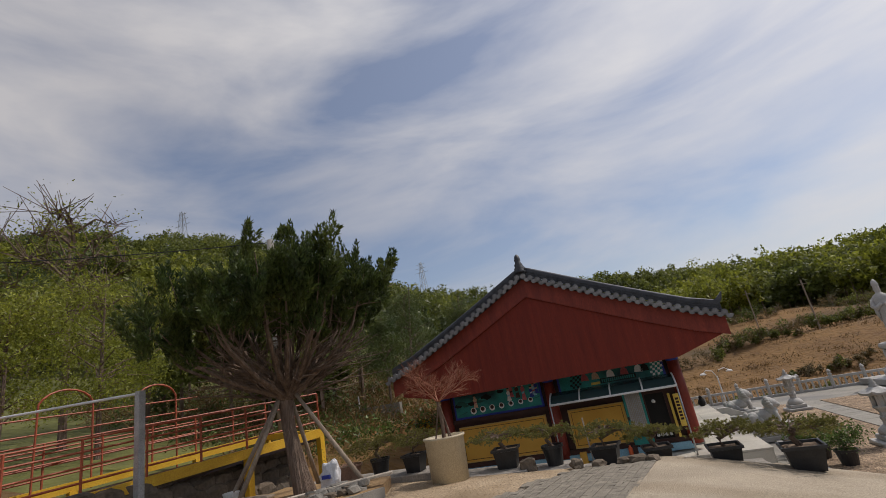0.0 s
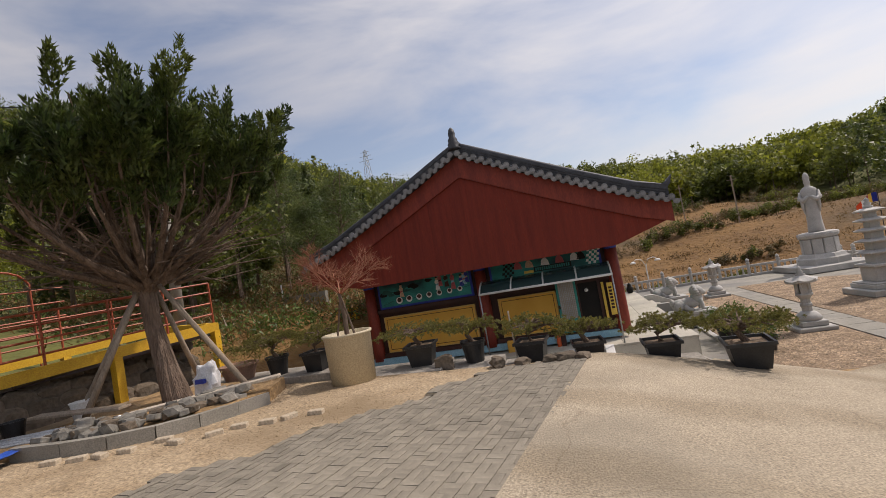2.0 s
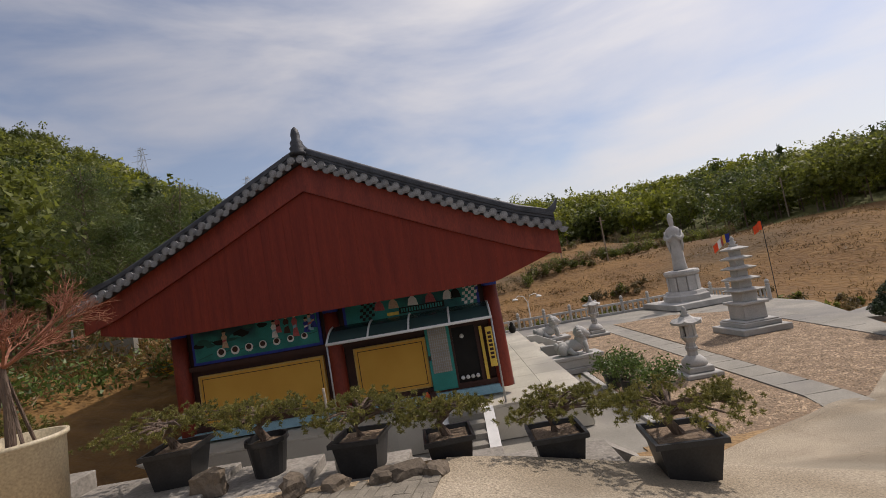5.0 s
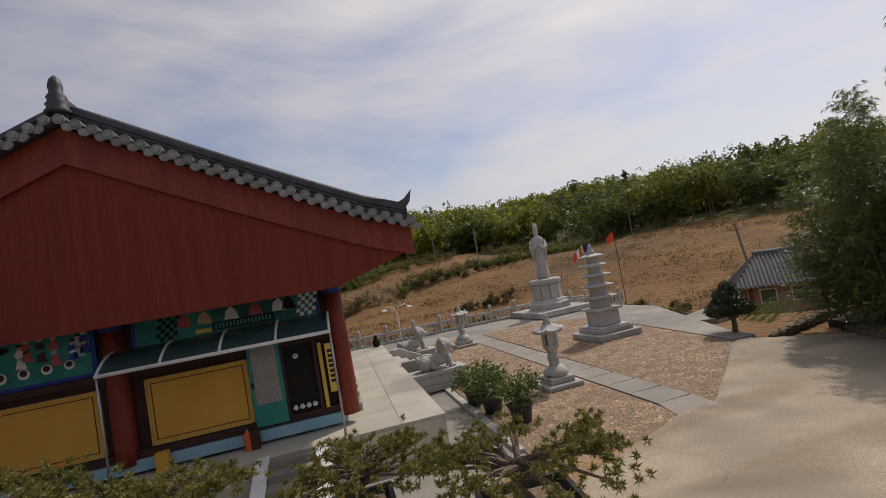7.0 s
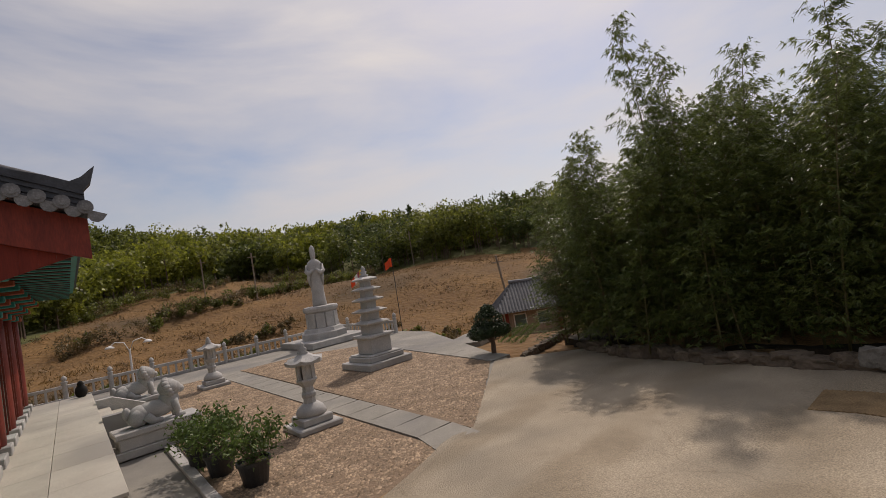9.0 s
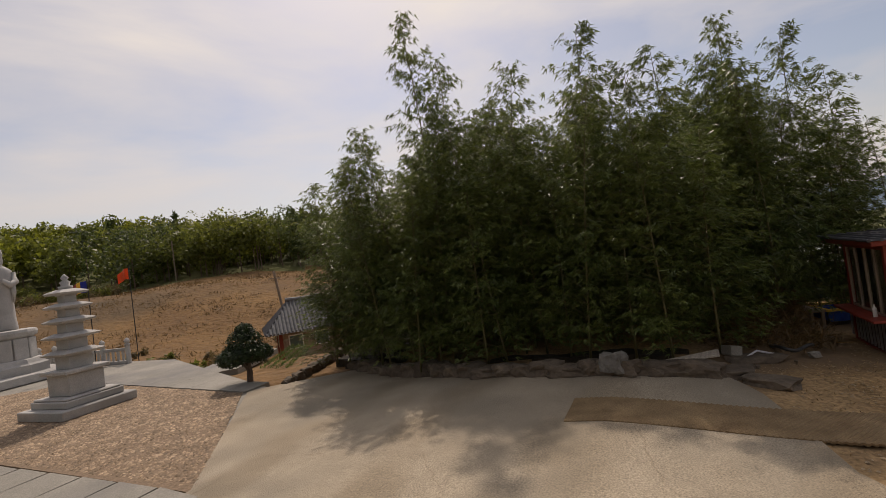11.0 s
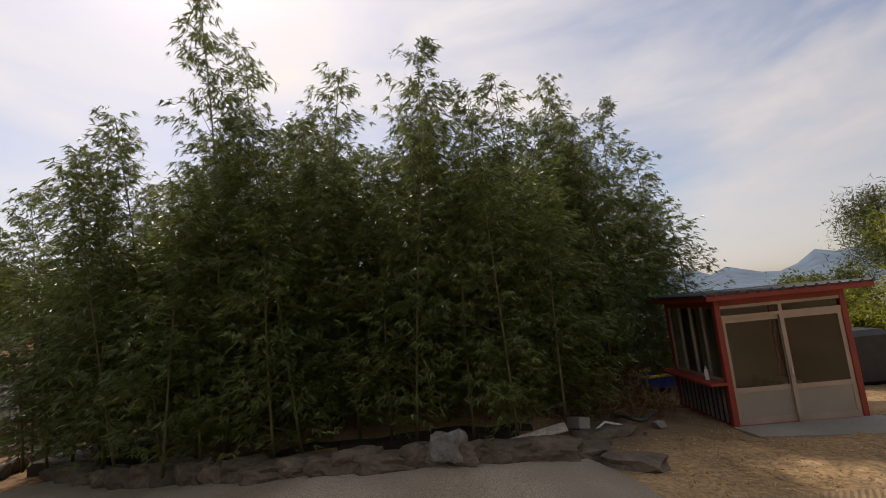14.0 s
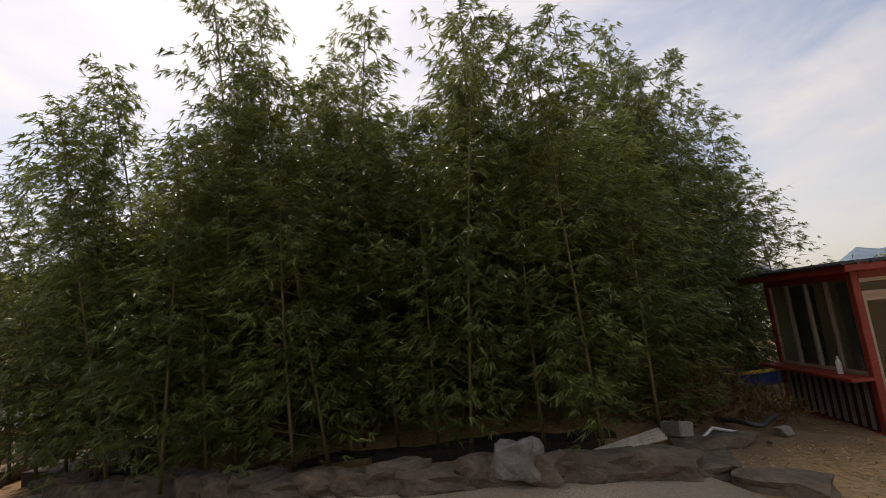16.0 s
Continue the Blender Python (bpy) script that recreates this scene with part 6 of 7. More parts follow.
for v in range(6):
    br = np.random.default_rng(100 + v)
    hgt = 1.0
    bm = bmesh.new()
    bend = br.uniform(-0.05, 0.05, 2)
    cpt = lambda u: Vector((bend[0] * 8 * u * u * u, bend[1] * 8 * u * u * u, 8 * u))
    tube([tuple(cpt(u)) for u in np.linspace(0, 1, 12)], [0.026 * (1 - 0.85 * u) + 0.003 for u in np.linspace(0, 1, 12)], 6, bm)
    bw = bmesh.new()
    P, A = [], []
    nodes = 50
    for k in range(nodes):
        u = 0.045 + 0.955 * ((k + br.uniform(0, 1)) / nodes) ** 0.95
        base = cpt(min(u, 1))
        for s in range(2):
            a = br.uniform(0, 2 * math.pi)
            ln = (1.05 * (1 - u) ** 0.55 * (0.75 + 0.25 * min(1, u * 2.2)) + 0.24) * br.uniform(0.6, 1.15)
            e = base + Vector((math.cos(a) * ln, math.sin(a) * ln, ln * br.uniform(0.15, 0.75)))
            mid = base.lerp(e, 0.55) + Vector((0, 0, 0.14 * ln))
            tube([tuple(base), tuple(mid), tuple(e)], [0.007, 0.005, 0.002], 3, bw)
            for c in range(int(6 + 9 * ln)):
                t = br.uniform(0.25, 1.05)
                q = (base.lerp(mid, t / 0.55) if t < 0.55 else mid.lerp(e, (t - 0.55) / 0.45)) + Vector(br.normal(size=3) * 0.085 * (0.5 + ln))
                b = a + br.normal() * 0.7
                n = 6
                fan = b + np.linspace(-0.8, 0.8, n) + br.normal(size=n) * 0.2
                P.append(np.tile(np.array(q), (n, 1)) + br.normal(size=(n, 3)) * 0.02)
                A.append(np.stack([np.cos(fan), np.sin(fan), np.full(n, -0.75 + br.normal() * 0.35)], axis=1))
    cm = finish("culm", bm, M["culm"], True)
    lm = leaves("foliage", np.concatenate(P), 0.15, 0.17, 0.1, 0.8, br, np.concatenate(A))
    lm.materials.append(M["l_bamboo"])
    bam_me.append((cm, lm, finish("branching", bw, M["culm"])))
bp_ = random.Random(77)
spots = []
for i in range(8):
    for j in range(13):
        y = 8.9 + 0.88 * j + bp_.uniform(-0.35, 0.35)
        x = 14.8 + 0.7 * i + bp_.uniform(-0.3, 0.3) + max(0.0, y - 16) * 0.28 + max(0.0, 10.2 - y) * 0.6
        h = float(np.interp(y, (8, 9.6, 11, 13, 15, 16.6, 18.3, 19.5), (0.6, 0.64, 0.7, 0.7, 0.72, 0.7, 0.54, 0.42))) + bp_.uniform(-0.16, 0.09) + 0.02 * i
        spots.append((x, y, h))
tall = [(15.8, 15.3, 1.16), (16.2, 14.6, 1.0), (15.8, 11.15, 0.93), (16.0, 9.5, 0.82), (15.7, 17.6, 0.78), (15.9, 13.1, 0.9), (16.6, 19.9, 0.7), (19.0, 7.8, 1.0), (19.5, 6.4, 0.94), (20.0, 5.4, 0.8), (20.5, 4.4, 0.62)]
spots += tall
for k in range(22):
    spots.append((18.2 + bp_.uniform(-0.9, 2.6), 8.1 + bp_.uniform(-0.8, 0.9), bp_.uniform(0.62, 0.9)))
for k in range(20):
    spots.append((20.8 + bp_.uniform(-1.3, 1.4), 6.5 + bp_.uniform(-1.5, 1.5), bp_.uniform(0.5, 0.72)))
for k, (x, y, h) in enumerate(spots):
    ob = thing("bamboo", "tall leafy green bamboo in a dense grove", "bamboo", (x, y, low_level(min(y, 14)) + 0.15), group="bamboo grove")
    cm, lm, tw = bam_me[k % 6]
    ob.matrix_basis = pose(x, y, low_level(min(y, 14)) + 0.05, *((0.6, -0.4) if (x, y, h) in tall else (bp_.uniform(-5, 4), bp_.uniform(-6, 2))), bp_.uniform(0, 360)) @ Matrix.Diagonal((1.0, 1.0, h, 1))
    part("culm", cm, None, ob)
    part("branching", tw, None, ob, kind="stuff")
    part("foliage", lm, None, ob)

# added sheet whose near-black colour stands for the shade inside the grove
grove_floor = sheet("grove_floor", grid(14.7, 22.5, 0.3), grid(8.2, 20.2, 0.3), lambda x, y: (road_level(x, y) if y < 16 else COURT) + 0.1 + 0.05 * noise.noise(Vector((x * 1.5, y * 1.5, 6))), M["shaded_litter"], skirt=0.5, keep=lambda x, y: x > 14.9 + max(0.0, y - 12) * 0.24 + 0.25 * noise.noise(Vector((x, y, 4))) + max(0.0, 10.5 - y) * 0.6)
tagged(grove_floor, "leaf mould under the bamboo, coloured near black for the grove's shade", "ground", kind="structure")

# ---- stones and clutter at the grove's edge ----
er = random.Random(9)
bl = [finish("edge_stone", boulder(er, 0.72, 0.42, 0.3, 3, 0.4), M["rock"]) for _ in range(4)]
for k in range(20):
    u = k / 19
    y = 9.6 + 8.9 * u
    x = 13.88 + max(0.0, y - 12) ** 1.3 * 0.165
    ob = new("edge_stone", bl[k % 4])
    s = er.uniform(0.75, 1.2)
    ob.matrix_basis = pose(x + er.uniform(-0.06, 0.06), y, low_level(y) - 0.02, er.uniform(-5, 5), er.uniform(-5, 5), 90 - 10 * u + er.uniform(-12, 12)) @ Matrix.Diagonal((s, er.uniform(0.8, 1.1), er.uniform(0.7, 1.2), 1))
    tagged(ob, "rough brown stone edging the concrete", "stone", "edging stones")
ob = part("boulder", boulder(er, 0.46, 0.38, 0.3, 3, 0.3), M["grey_rock"])
ob.matrix_basis = pose(13.78, 11.05, low_level(11.05) + 0.13, 0, 6, 60)
tagged(ob, "large pale grey boulder at the grove edge", "boulder")
for x, y, sx, sy, rz in ((14.0, 10.0, 1.0, 0.5, 80), (14.1, 9.15, 0.9, 0.55, 100), (15.1, 8.55, 0.95, 0.5, 110), (13.6, 8.6, 0.8, 0.42, 60)):
    ob = part("flat_stone", boulder(er, sx, sy, 0.16, 2, 0.3), M["rock"])
    ob.matrix_basis = pose(x, y, low_level(y) - 0.04, 0, 0, rz)
    tagged(ob, "flat brown stone slab lying on dirt", "stone")
for k in range(4):
    pp = part("pipe", tube([(-0.6, 0, 0), (0.6, 0, 0)], 0.026, 8), M["plank"], smooth=True)
    pp.matrix_basis = pose(14.62 + 0.07 * k, 9.72 - 0.02 * k, low_level(9.8) + 0.1 + 0.012 * k, 0, 0, -62 + 3 * k)
    tagged(pp, "pale plastic pipe lying on the ground", "pipe", "loose pale pipes")
ob = part("concrete_block", box(-0.17, 0.17, -0.12, 0.12, 0, 0.2, 0.02), M["grey_concrete"])
ob.matrix_basis = pose(15.2, 8.95, low_level(8.9) + 0.06, 12, 8, 30)
tagged(ob, "broken pale concrete block on the bank", "block")
ob = part("pipe", tube([(0, 0, 0), (0.1, -0.2, 0.1), (0.05, -0.5, 0.03)], 0.02, 6), M["pvc"])
ob.matrix_basis = pose(15.05, 8.72, low_level(8.4) + 0.08)
tagged(ob, "short bent white pipe", "pipe")
ob = part("hose", tube([(0.5 * math.cos(a) * (1 + 0.2 * math.sin(3 * a)), 0.35 * math.sin(a), 0.04 + 0.05 * math.sin(2 * a) ** 2) for a in np.linspace(0.3, 4.2, 24)], 0.035, 7), M["hose"], smooth=True)
ob.matrix_basis = pose(15.75, 7.85, low_level(7.9) + 0.12)
tagged(ob, "black corrugated hose curled on the dirt", "hose")
for k in range(26):
    ob = new("loose_stone", rub[1 + k % 2])
    ob.matrix_basis = pose(er.uniform(14.2, 18.2), er.uniform(6.8, 9.4), -2.3, 0, 0, er.uniform(0, 360)) @ Matrix.Diagonal((er.uniform(0.35, 0.8),) * 3 + (1,))
    tagged(ob, "loose stone on the dirt bank", "stone", "loose stones")

# woven mat
coir = sheet("coir_mat", grid(-0.52, 0.52, 0.052), grid(0, 7.6, 0.04), lambda x, y: road_level(11.84, 11.6 - y) + 0.02 + 0.018 * ((int(round(x / 0.052)) + int(round(y / 0.04))) % 2), M["coir"], skirt=0.03, smooth=False)
for v in coir.data.vertices:
    yy = 11.6 - v.co.y
    v.co.x += 0.08 * math.sin(yy * 1.3)
coir.matrix_basis = Matrix(((1, 0, 0, 11.84), (0, -1, 0, 11.6), (0, 0, 1, 0), (0, 0, 0, 1)))
tagged(coir, "long brown woven coir mat on concrete", "mat")

# ---- kiosk ----
KX0, KX1, KY0, KY1, KZ0, KZ1 = 15.3, 17.35, 4.16, 6.36, -2.5, -0.3
kiosk = thing("kiosk", "small red-framed kiosk with glazed sliding doors", "kiosk", (0, 0, 0))
for x in (KX0, KX1 - 0.1):
    for y in (KY0, KY1 - 0.1):
        part("corner_post", box(x, x + 0.1, y, y + 0.1, KZ0, KZ1, 0.008), M["kiosk_red"], kiosk)
part("base_frame", box(KX0 - 0.01, KX1, KY0 - 0.01, KY1 + 0.01, KZ0 - 0.15, KZ0 + 0.1, 0.01), M["kiosk_red"], kiosk)
part("head_frame", box(KX0 - 0.005, KX0 + 0.1, KY0 + 0.1, KY1 - 0.1, KZ1 - 0.1, KZ1), M["kiosk_red"], kiosk)
part("head_frame", box(KX0 + 0.1, KX1 - 0.1, KY1 - 0.1, KY1 - 0.002, KZ1 - 0.1, KZ1), M["kiosk_red"], kiosk)
part("back_wall", box(KX1 - 0.06, KX1 - 0.02, KY0 + 0.1, KY1 - 0.1, KZ0 + 0.1, KZ1), M["panel"], kiosk)
part("end_wall", box(KX0 + 0.1, KX1 - 0.1, KY0 + 0.02, KY0 + 0.06, KZ0 + 0.1, KZ1), M["panel"], kiosk)
rf = part("roof", box(KX0 - 0.28, KX1 + 0.4, KY0 - 0.3, KY1 + 0.24, KZ1, KZ1 + 0.1, 0.01), M["kiosk_red"], kiosk)
for k in range(16):
    y = KY0 - 0.26 + 0.182 * k
    part("roof_rib", tube([(KX0 - 0.32, y, KZ1 + 0.115), (KX1 + 0.52, y, KZ1 + 0.145)], 0.032, 6), M["tile"], rf)
part("roof_sheet", box(KX0 - 0.31, KX1 + 0.53, KY0 - 0.33, KY1 + 0.27, KZ1 + 0.1, KZ1 + 0.115), M["tile"], rf, "grey corrugated roof sheet")
ym = (KY0 + KY1) / 2
for y0, y1, dx in ((KY0 + 0.1, ym + 0.03, 0.02), (ym - 0.03, KY1 - 0.1, 0.06)):
    d = part("sliding_door", box(KX0 + dx, KX0 + dx + 0.035, y0, y0 + 0.07, KZ0 + 0.1, KZ1 - 0.32), M["alu"], kiosk, "aluminium-framed glazed sliding door")
    part("stile", box(KX0 + dx, KX0 + dx + 0.035, y1 - 0.07, y1, KZ0 + 0.1, KZ1 - 0.32), M["alu"], d)
    for z0, z1 in ((KZ0 + 0.1, KZ0 + 0.2), (KZ0 + 0.62, KZ0 + 0.7), (KZ1 - 0.4, KZ1 - 0.32)):
        part("rail", box(KX0 + dx + 0.001, KX0 + dx + 0.034, y0 + 0.07, y1 - 0.07, z0, z1), M["alu"], d)
    part("panel", box(KX0 + dx + 0.01, KX0 + dx + 0.025, y0 + 0.07, y1 - 0.07, KZ0 + 0.2, KZ0 + 0.62), M["panel"], d)
    g = part("pane", box(KX0 + dx + 0.015, KX0 + dx + 0.021, y0 + 0.07, y1 - 0.07, KZ0 + 0.7, KZ1 - 0.4), M["glass"], d)
    g.visible_shadow = False
    part("handle", box(KX0 + dx - 0.02, KX0 + dx, (y1 - 0.05) if y0 < ym - 0.5 else y0 + 0.03, (y1 - 0.02) if y0 < ym - 0.5 else y0 + 0.06, KZ0 + 0.85, KZ0 + 1.0), M["steel"], d)
for z0, z1 in ((KZ1 - 0.32, KZ1 - 0.27), (KZ1 - 0.15, KZ1 - 0.1)):
    part("transom_bar", box(KX0 + 0.01, KX0 + 0.08, KY0 + 0.1, KY1 - 0.1, z0, z1), M["alu"], kiosk)
part("transom_bar", box(KX0 + 0.01, KX0 + 0.08, ym - 0.03, ym + 0.03, KZ1 - 0.27, KZ1 - 0.15), M["alu"], kiosk)
g = part("pane", box(KX0 + 0.04, KX0 + 0.046, KY0 + 0.1, KY1 - 0.1, KZ1 - 0.27, KZ1 - 0.15), M["glass"], kiosk)
g.visible_shadow = False
SILL = -1.68
part("counter", box(KX0 + 0.0, KX1 + 0.1, KY1 - 0.02, KY1 + 0.28, SILL - 0.05, SILL, 0.01), M["kiosk_red"], kiosk, "dull red counter shelf below the windows")
for k in range(5):
    x = KX0 + 0.1 + (KX1 - KX0 - 0.2) * k / 4
    part("window_bar", box(x - 0.025, x + 0.025, KY1 - 0.07, KY1 - 0.02, SILL, KZ1 - 0.1), M["alu"], kiosk)
part("window_bar", box(KX0 + 0.1, KX1 - 0.1, KY1 - 0.065, KY1 - 0.025, SILL, SILL + 0.05), M["alu"], kiosk)
g = part("pane", box(KX0 + 0.1, KX1 - 0.1, KY1 - 0.05, KY1 - 0.044, SILL + 0.05, KZ1 - 0.1), M["glass"], kiosk)
g.visible_shadow = False
part("lower_wall", box(KX0 + 0.1, KX1 - 0.1, KY1 - 0.07, KY1 - 0.03, KZ0 + 0.1, SILL - 0.05), M["dark_wood"], kiosk)
for k in range(13):
    x = KX0 + 0.2 + 0.165 * k
    part("slat", box(x, x + 0.05, KY1 - 0.03, KY1 - 0.005, KZ0 + 0.12, SILL - 0.06), M["steel"], kiosk)
for x0, x1 in ((KX0 + 0.16, KX0 + 0.5), (KX0 + 1.0, KX0 + 1.75)):
    bm = bmesh.new()
    rows_ = [[bm.verts.new((x0 + (x1 - x0) * j / 24, KY1 - 0.14 + 0.022 * math.sin(j * 1.5), z)) for z in (SILL + 0.03, KZ1 - 0.14)] for j in range(25)]
    for a, b in zip(rows_, rows_[1:]):
        bm.faces.new((a[0], b[0], b[1], a[1]))
    bmesh.ops.solidify(bm, geom=bm.faces, thickness=0.004)
    ob = part("curtain", bm, M["panel"], smooth=True)
    tagged(ob, "faded beige curtain behind the kiosk window", "curtain", "kiosk curtains")
ob = part("bottle", lathe([(0.035, 0), (0.035, 0.16), (0.015, 0.2), (0.015, 0.24)], 10), M["white"])
ob.matrix_basis = pose(KX0 + 0.45, KY1 + 0.1, SILL)
tagged(ob, "small white bottle on the kiosk counter", "bottle")
ob = part("bench", box(16.3, 17.3, 4.45, 4.85, KZ0 + 0.1, KZ0 + 0.55, 0.02), M["wood"])
tagged(ob, "plain wooden chest inside the kiosk", "chest")
slab_k = part("kiosk_apron", slab([(14.2, 4.0), (15.3, 4.0), (15.3, 6.4), (14.7, 6.3)], -2.6, -2.4), M["grey_concrete"])
tagged(slab_k, "grey concrete apron before the kiosk", "pavement", kind="structure")
tank = thing("water_tank", "dark plastic tank behind the kiosk", "tank", (18.3, 2.3, -2.5))
part("body", box(-0.6, 0.6, -0.8, 0.8, 0, 1.2, 0.12), M["black"], tank)

# ---- hut, topiary, vegetable rows ----
hut = thing("tiled_hut", "small brick hut with a grey hipped tile roof", "building", (31.5, 34.6, -5.6), -42)
part("wall", box(-2.0, 2.0, -1.8, 1.8, -1.5, 2.6), M["wood"], hut)
bm = bmesh.new()
b4 = [bm.verts.new(v) for v in ((-3, -2.8, 2.45), (3, -2.8, 2.45), (3, 2.8, 2.45), (-3, 2.8, 2.45))]
t2 = [bm.verts.new(v) for v in ((-1.1, 0, 4.5), (1.1, 0, 4.5))]
bm.faces.new(b4[::-1]), bm.faces.new((b4[0], b4[1], t2[1], t2[0])), bm.faces.new((b4[2], b4[3], t2[0], t2[1])), bm.faces.new((b4[1], b4[2], t2[1])), bm.faces.new((b4[3], b4[0], t2[0]))
roof_h = part("roof", bm, M["hut_roof"], hut)
for k in range(25):
    x = -2.9 + 5.8 * k / 24
    top = 1.0 if abs(x) < 1.1 else (3 - abs(x)) / 1.9
    for s in (-1, 1):
        part("ridge_tile", tube([(x, s * 2.82, 2.52), (x, s * 2.82 * (1 - top), 2.52 + 2.03 * top)], 0.07, 5), M["hut_roof"], roof_h)
for k in range(23):
    y = -2.6 + 5.2 * k / 22
    top = (2.8 - abs(y)) / 2.8
    for s in (-1, 1):
        part("ridge_tile", tube([(s * 3.02, y, 2.52), (s * (3.02 - 1.9 * top), y, 2.52 + 2.03 * top)], 0.07, 5), M["hut_roof"], roof_h)
part("ridge", tube([(-1.3, 0, 4.62), (0, 0, 4.55), (1.3, 0, 4.62)], 0.16, 8), M["hut_roof"], roof_h)
for a in ((-2, -1.8), (2, -1.8), (-2, 1.8), (2, 1.8)):
    part("post", box(a[0] - 0.12, a[0] + 0.12, a[1] - 0.12, a[1] + 0.12, 0, 2.5), M["red_col"], hut)
for x in (-1.0, 0.8):
    wdw = part("window", box(x - 0.5, x + 0.5, -1.86, -1.8, 1.2, 2.2), M["white"], hut)
    part("pane", box(x - 0.42, x + 0.42, -1.88, -1.862, 1.28, 2.12), M["smoked"], wdw)
    wdw = part("window", box(-2.06, -2.0, x - 0.5, x + 0.5, 1.2, 2.2), M["white"], hut)
    part("pane", box(-2.08, -2.062, x - 0.42, x + 0.42, 1.28, 2.12), M["smoked"], wdw)

top_ = thing("topiary_tree", "small dark clipped evergreen with a bare trunk", "tree", (14.6, 21.75, -2.5))
bm = tube([(0, 0, -0.1), (0.05, 0, 0.4), (-0.02, 0, 0.9)], [0.1, 0.085, 0.07], 8)
for e in ((-0.5, 0, 0.85), (0.45, 0.1, 0.8), (0.0, 0.3, 1.2), (0.1, -0.3, 0.9)):
    tube([(0, 0, 0.5), tuple(Vector(e) * 0.6 + Vector((0, 0, 0.3))), e], [0.05, 0.035, 0.02], 6, bm)
part("trunk", bm, M["bark"], top_)
P, N = [], []
for c, r in (((0, 0, 1.3), (0.5, 0.5, 0.42)), ((-0.5, 0, 0.92), (0.42, 0.45, 0.24)), ((0.5, 0.05, 0.88), (0.42, 0.42, 0.24)), ((0.05, -0.35, 0.95), (0.5, 0.4, 0.26)), ((0, 0.35, 0.98), (0.5, 0.4, 0.28)), ((0.02, 0, 1.62), (0.26, 0.26, 0.24))):
    q = prng.normal(size=(1700, 3))
    q /= np.linalg.norm(q, axis=1)[:, None]
    P.append(q * prng.uniform(0.8, 1.08, (1700, 1)) * np.array(r) + np.array(c))
    N.append(q)
me = leaves("crown", np.concatenate(P), 0.08, 0.6, 0, 1, prng, None, np.concatenate(N))
me.materials.append(M["l_dark"])
part("crown", me, None, top_)
P = []
for r in range(4):
    for k in range(60):
        P.append(np.array([17.0 + 0.07 * k, 22.6 + 0.4 * r + 0.04 * k, -2.62]) + prng.normal(size=(9, 3)) * np.array([0.05, 0.05, 0.01]))
me = leaves("vegetable_rows", np.concatenate(P), 0.15, 0.1, -1.6, 0.7, prng)
me.materials.append(M["l_bush"])
tagged(part("vegetable_rows", me, None, kind="stuff"), "rows of green onions in a plot", "plants")
for k in range(9):
    ob = new("edge_stone", bl[k % 4])
    ob.matrix_basis = pose(14.6 + 0.55 * k, 20.2 + 0.16 * k, -2.56, 0, 0, 15 + er.uniform(-20, 20)) @ Matrix.Diagonal((0.6, 0.7, 0.8, 1))
    tagged(ob, "rough brown stone edging the concrete", "stone", "edging stones")
lowp = part("low_path", slab([(15.2, 26.0), (16.6, 24.6), (20.0, 26.0), (20.2, 27.3), (18, 27.2)], -2.7, -2.48), M["grey_concrete"])
tagged(lowp, "pale concrete path below the court", "path", kind="structure")

# ---- woods, brush, poles, pylons ----
fr = np.random.default_rng(31)


def broadleaf(x, y, z, h, n=170):
    """Leaf places of one far tree and the way they face, on uneven rounded lobes."""
    P = []
    for c in range(9):
        o = fr.normal(size=3) * np.array([0.15, 0.15, 0.13]) * h + np.array([0, 0, 0.6 * h])
        d = fr.normal(size=(n // 9, 3))
        d /= np.linalg.norm(d, axis=1)[:, None]
        P.append(np.concatenate([o + d * h * fr.uniform(0.12, 0.2) * fr.uniform(0.75, 1.1, (n // 9, 1)) + np.array([x, y, z]), d + np.array([0, 0, 0.25])], axis=1))
    return np.concatenate(P)


def conifer(x, y, z, h, n=150):
    u = fr.uniform(0.12, 1, n)
    th = fr.uniform(0, 2 * math.pi, n)
    r = 0.22 * h * (1.05 - u) ** 0.7 * fr.uniform(0.5, 1.1, n) * (0.8 + 0.3 * np.sin(u * 26))
    return np.stack([x + r * np.cos(th), y + r * np.sin(th), z + h * u, np.cos(th), np.sin(th), np.full(n, 0.7)], axis=1)


def stuff(name, P, size, aspect, material, label, category, droop=0.0, A=None):
    me = leaves(name, P[:, :3], size, aspect, droop, 1, fr, A, P[:, 3:] if P.shape[1] == 6 else None)
    me.materials.append(material)
    return tagged(part(name, me, None, kind="stuff"), label, category)


P, PD, PF, TR = [], [], [], bmesh.new()
count = 0
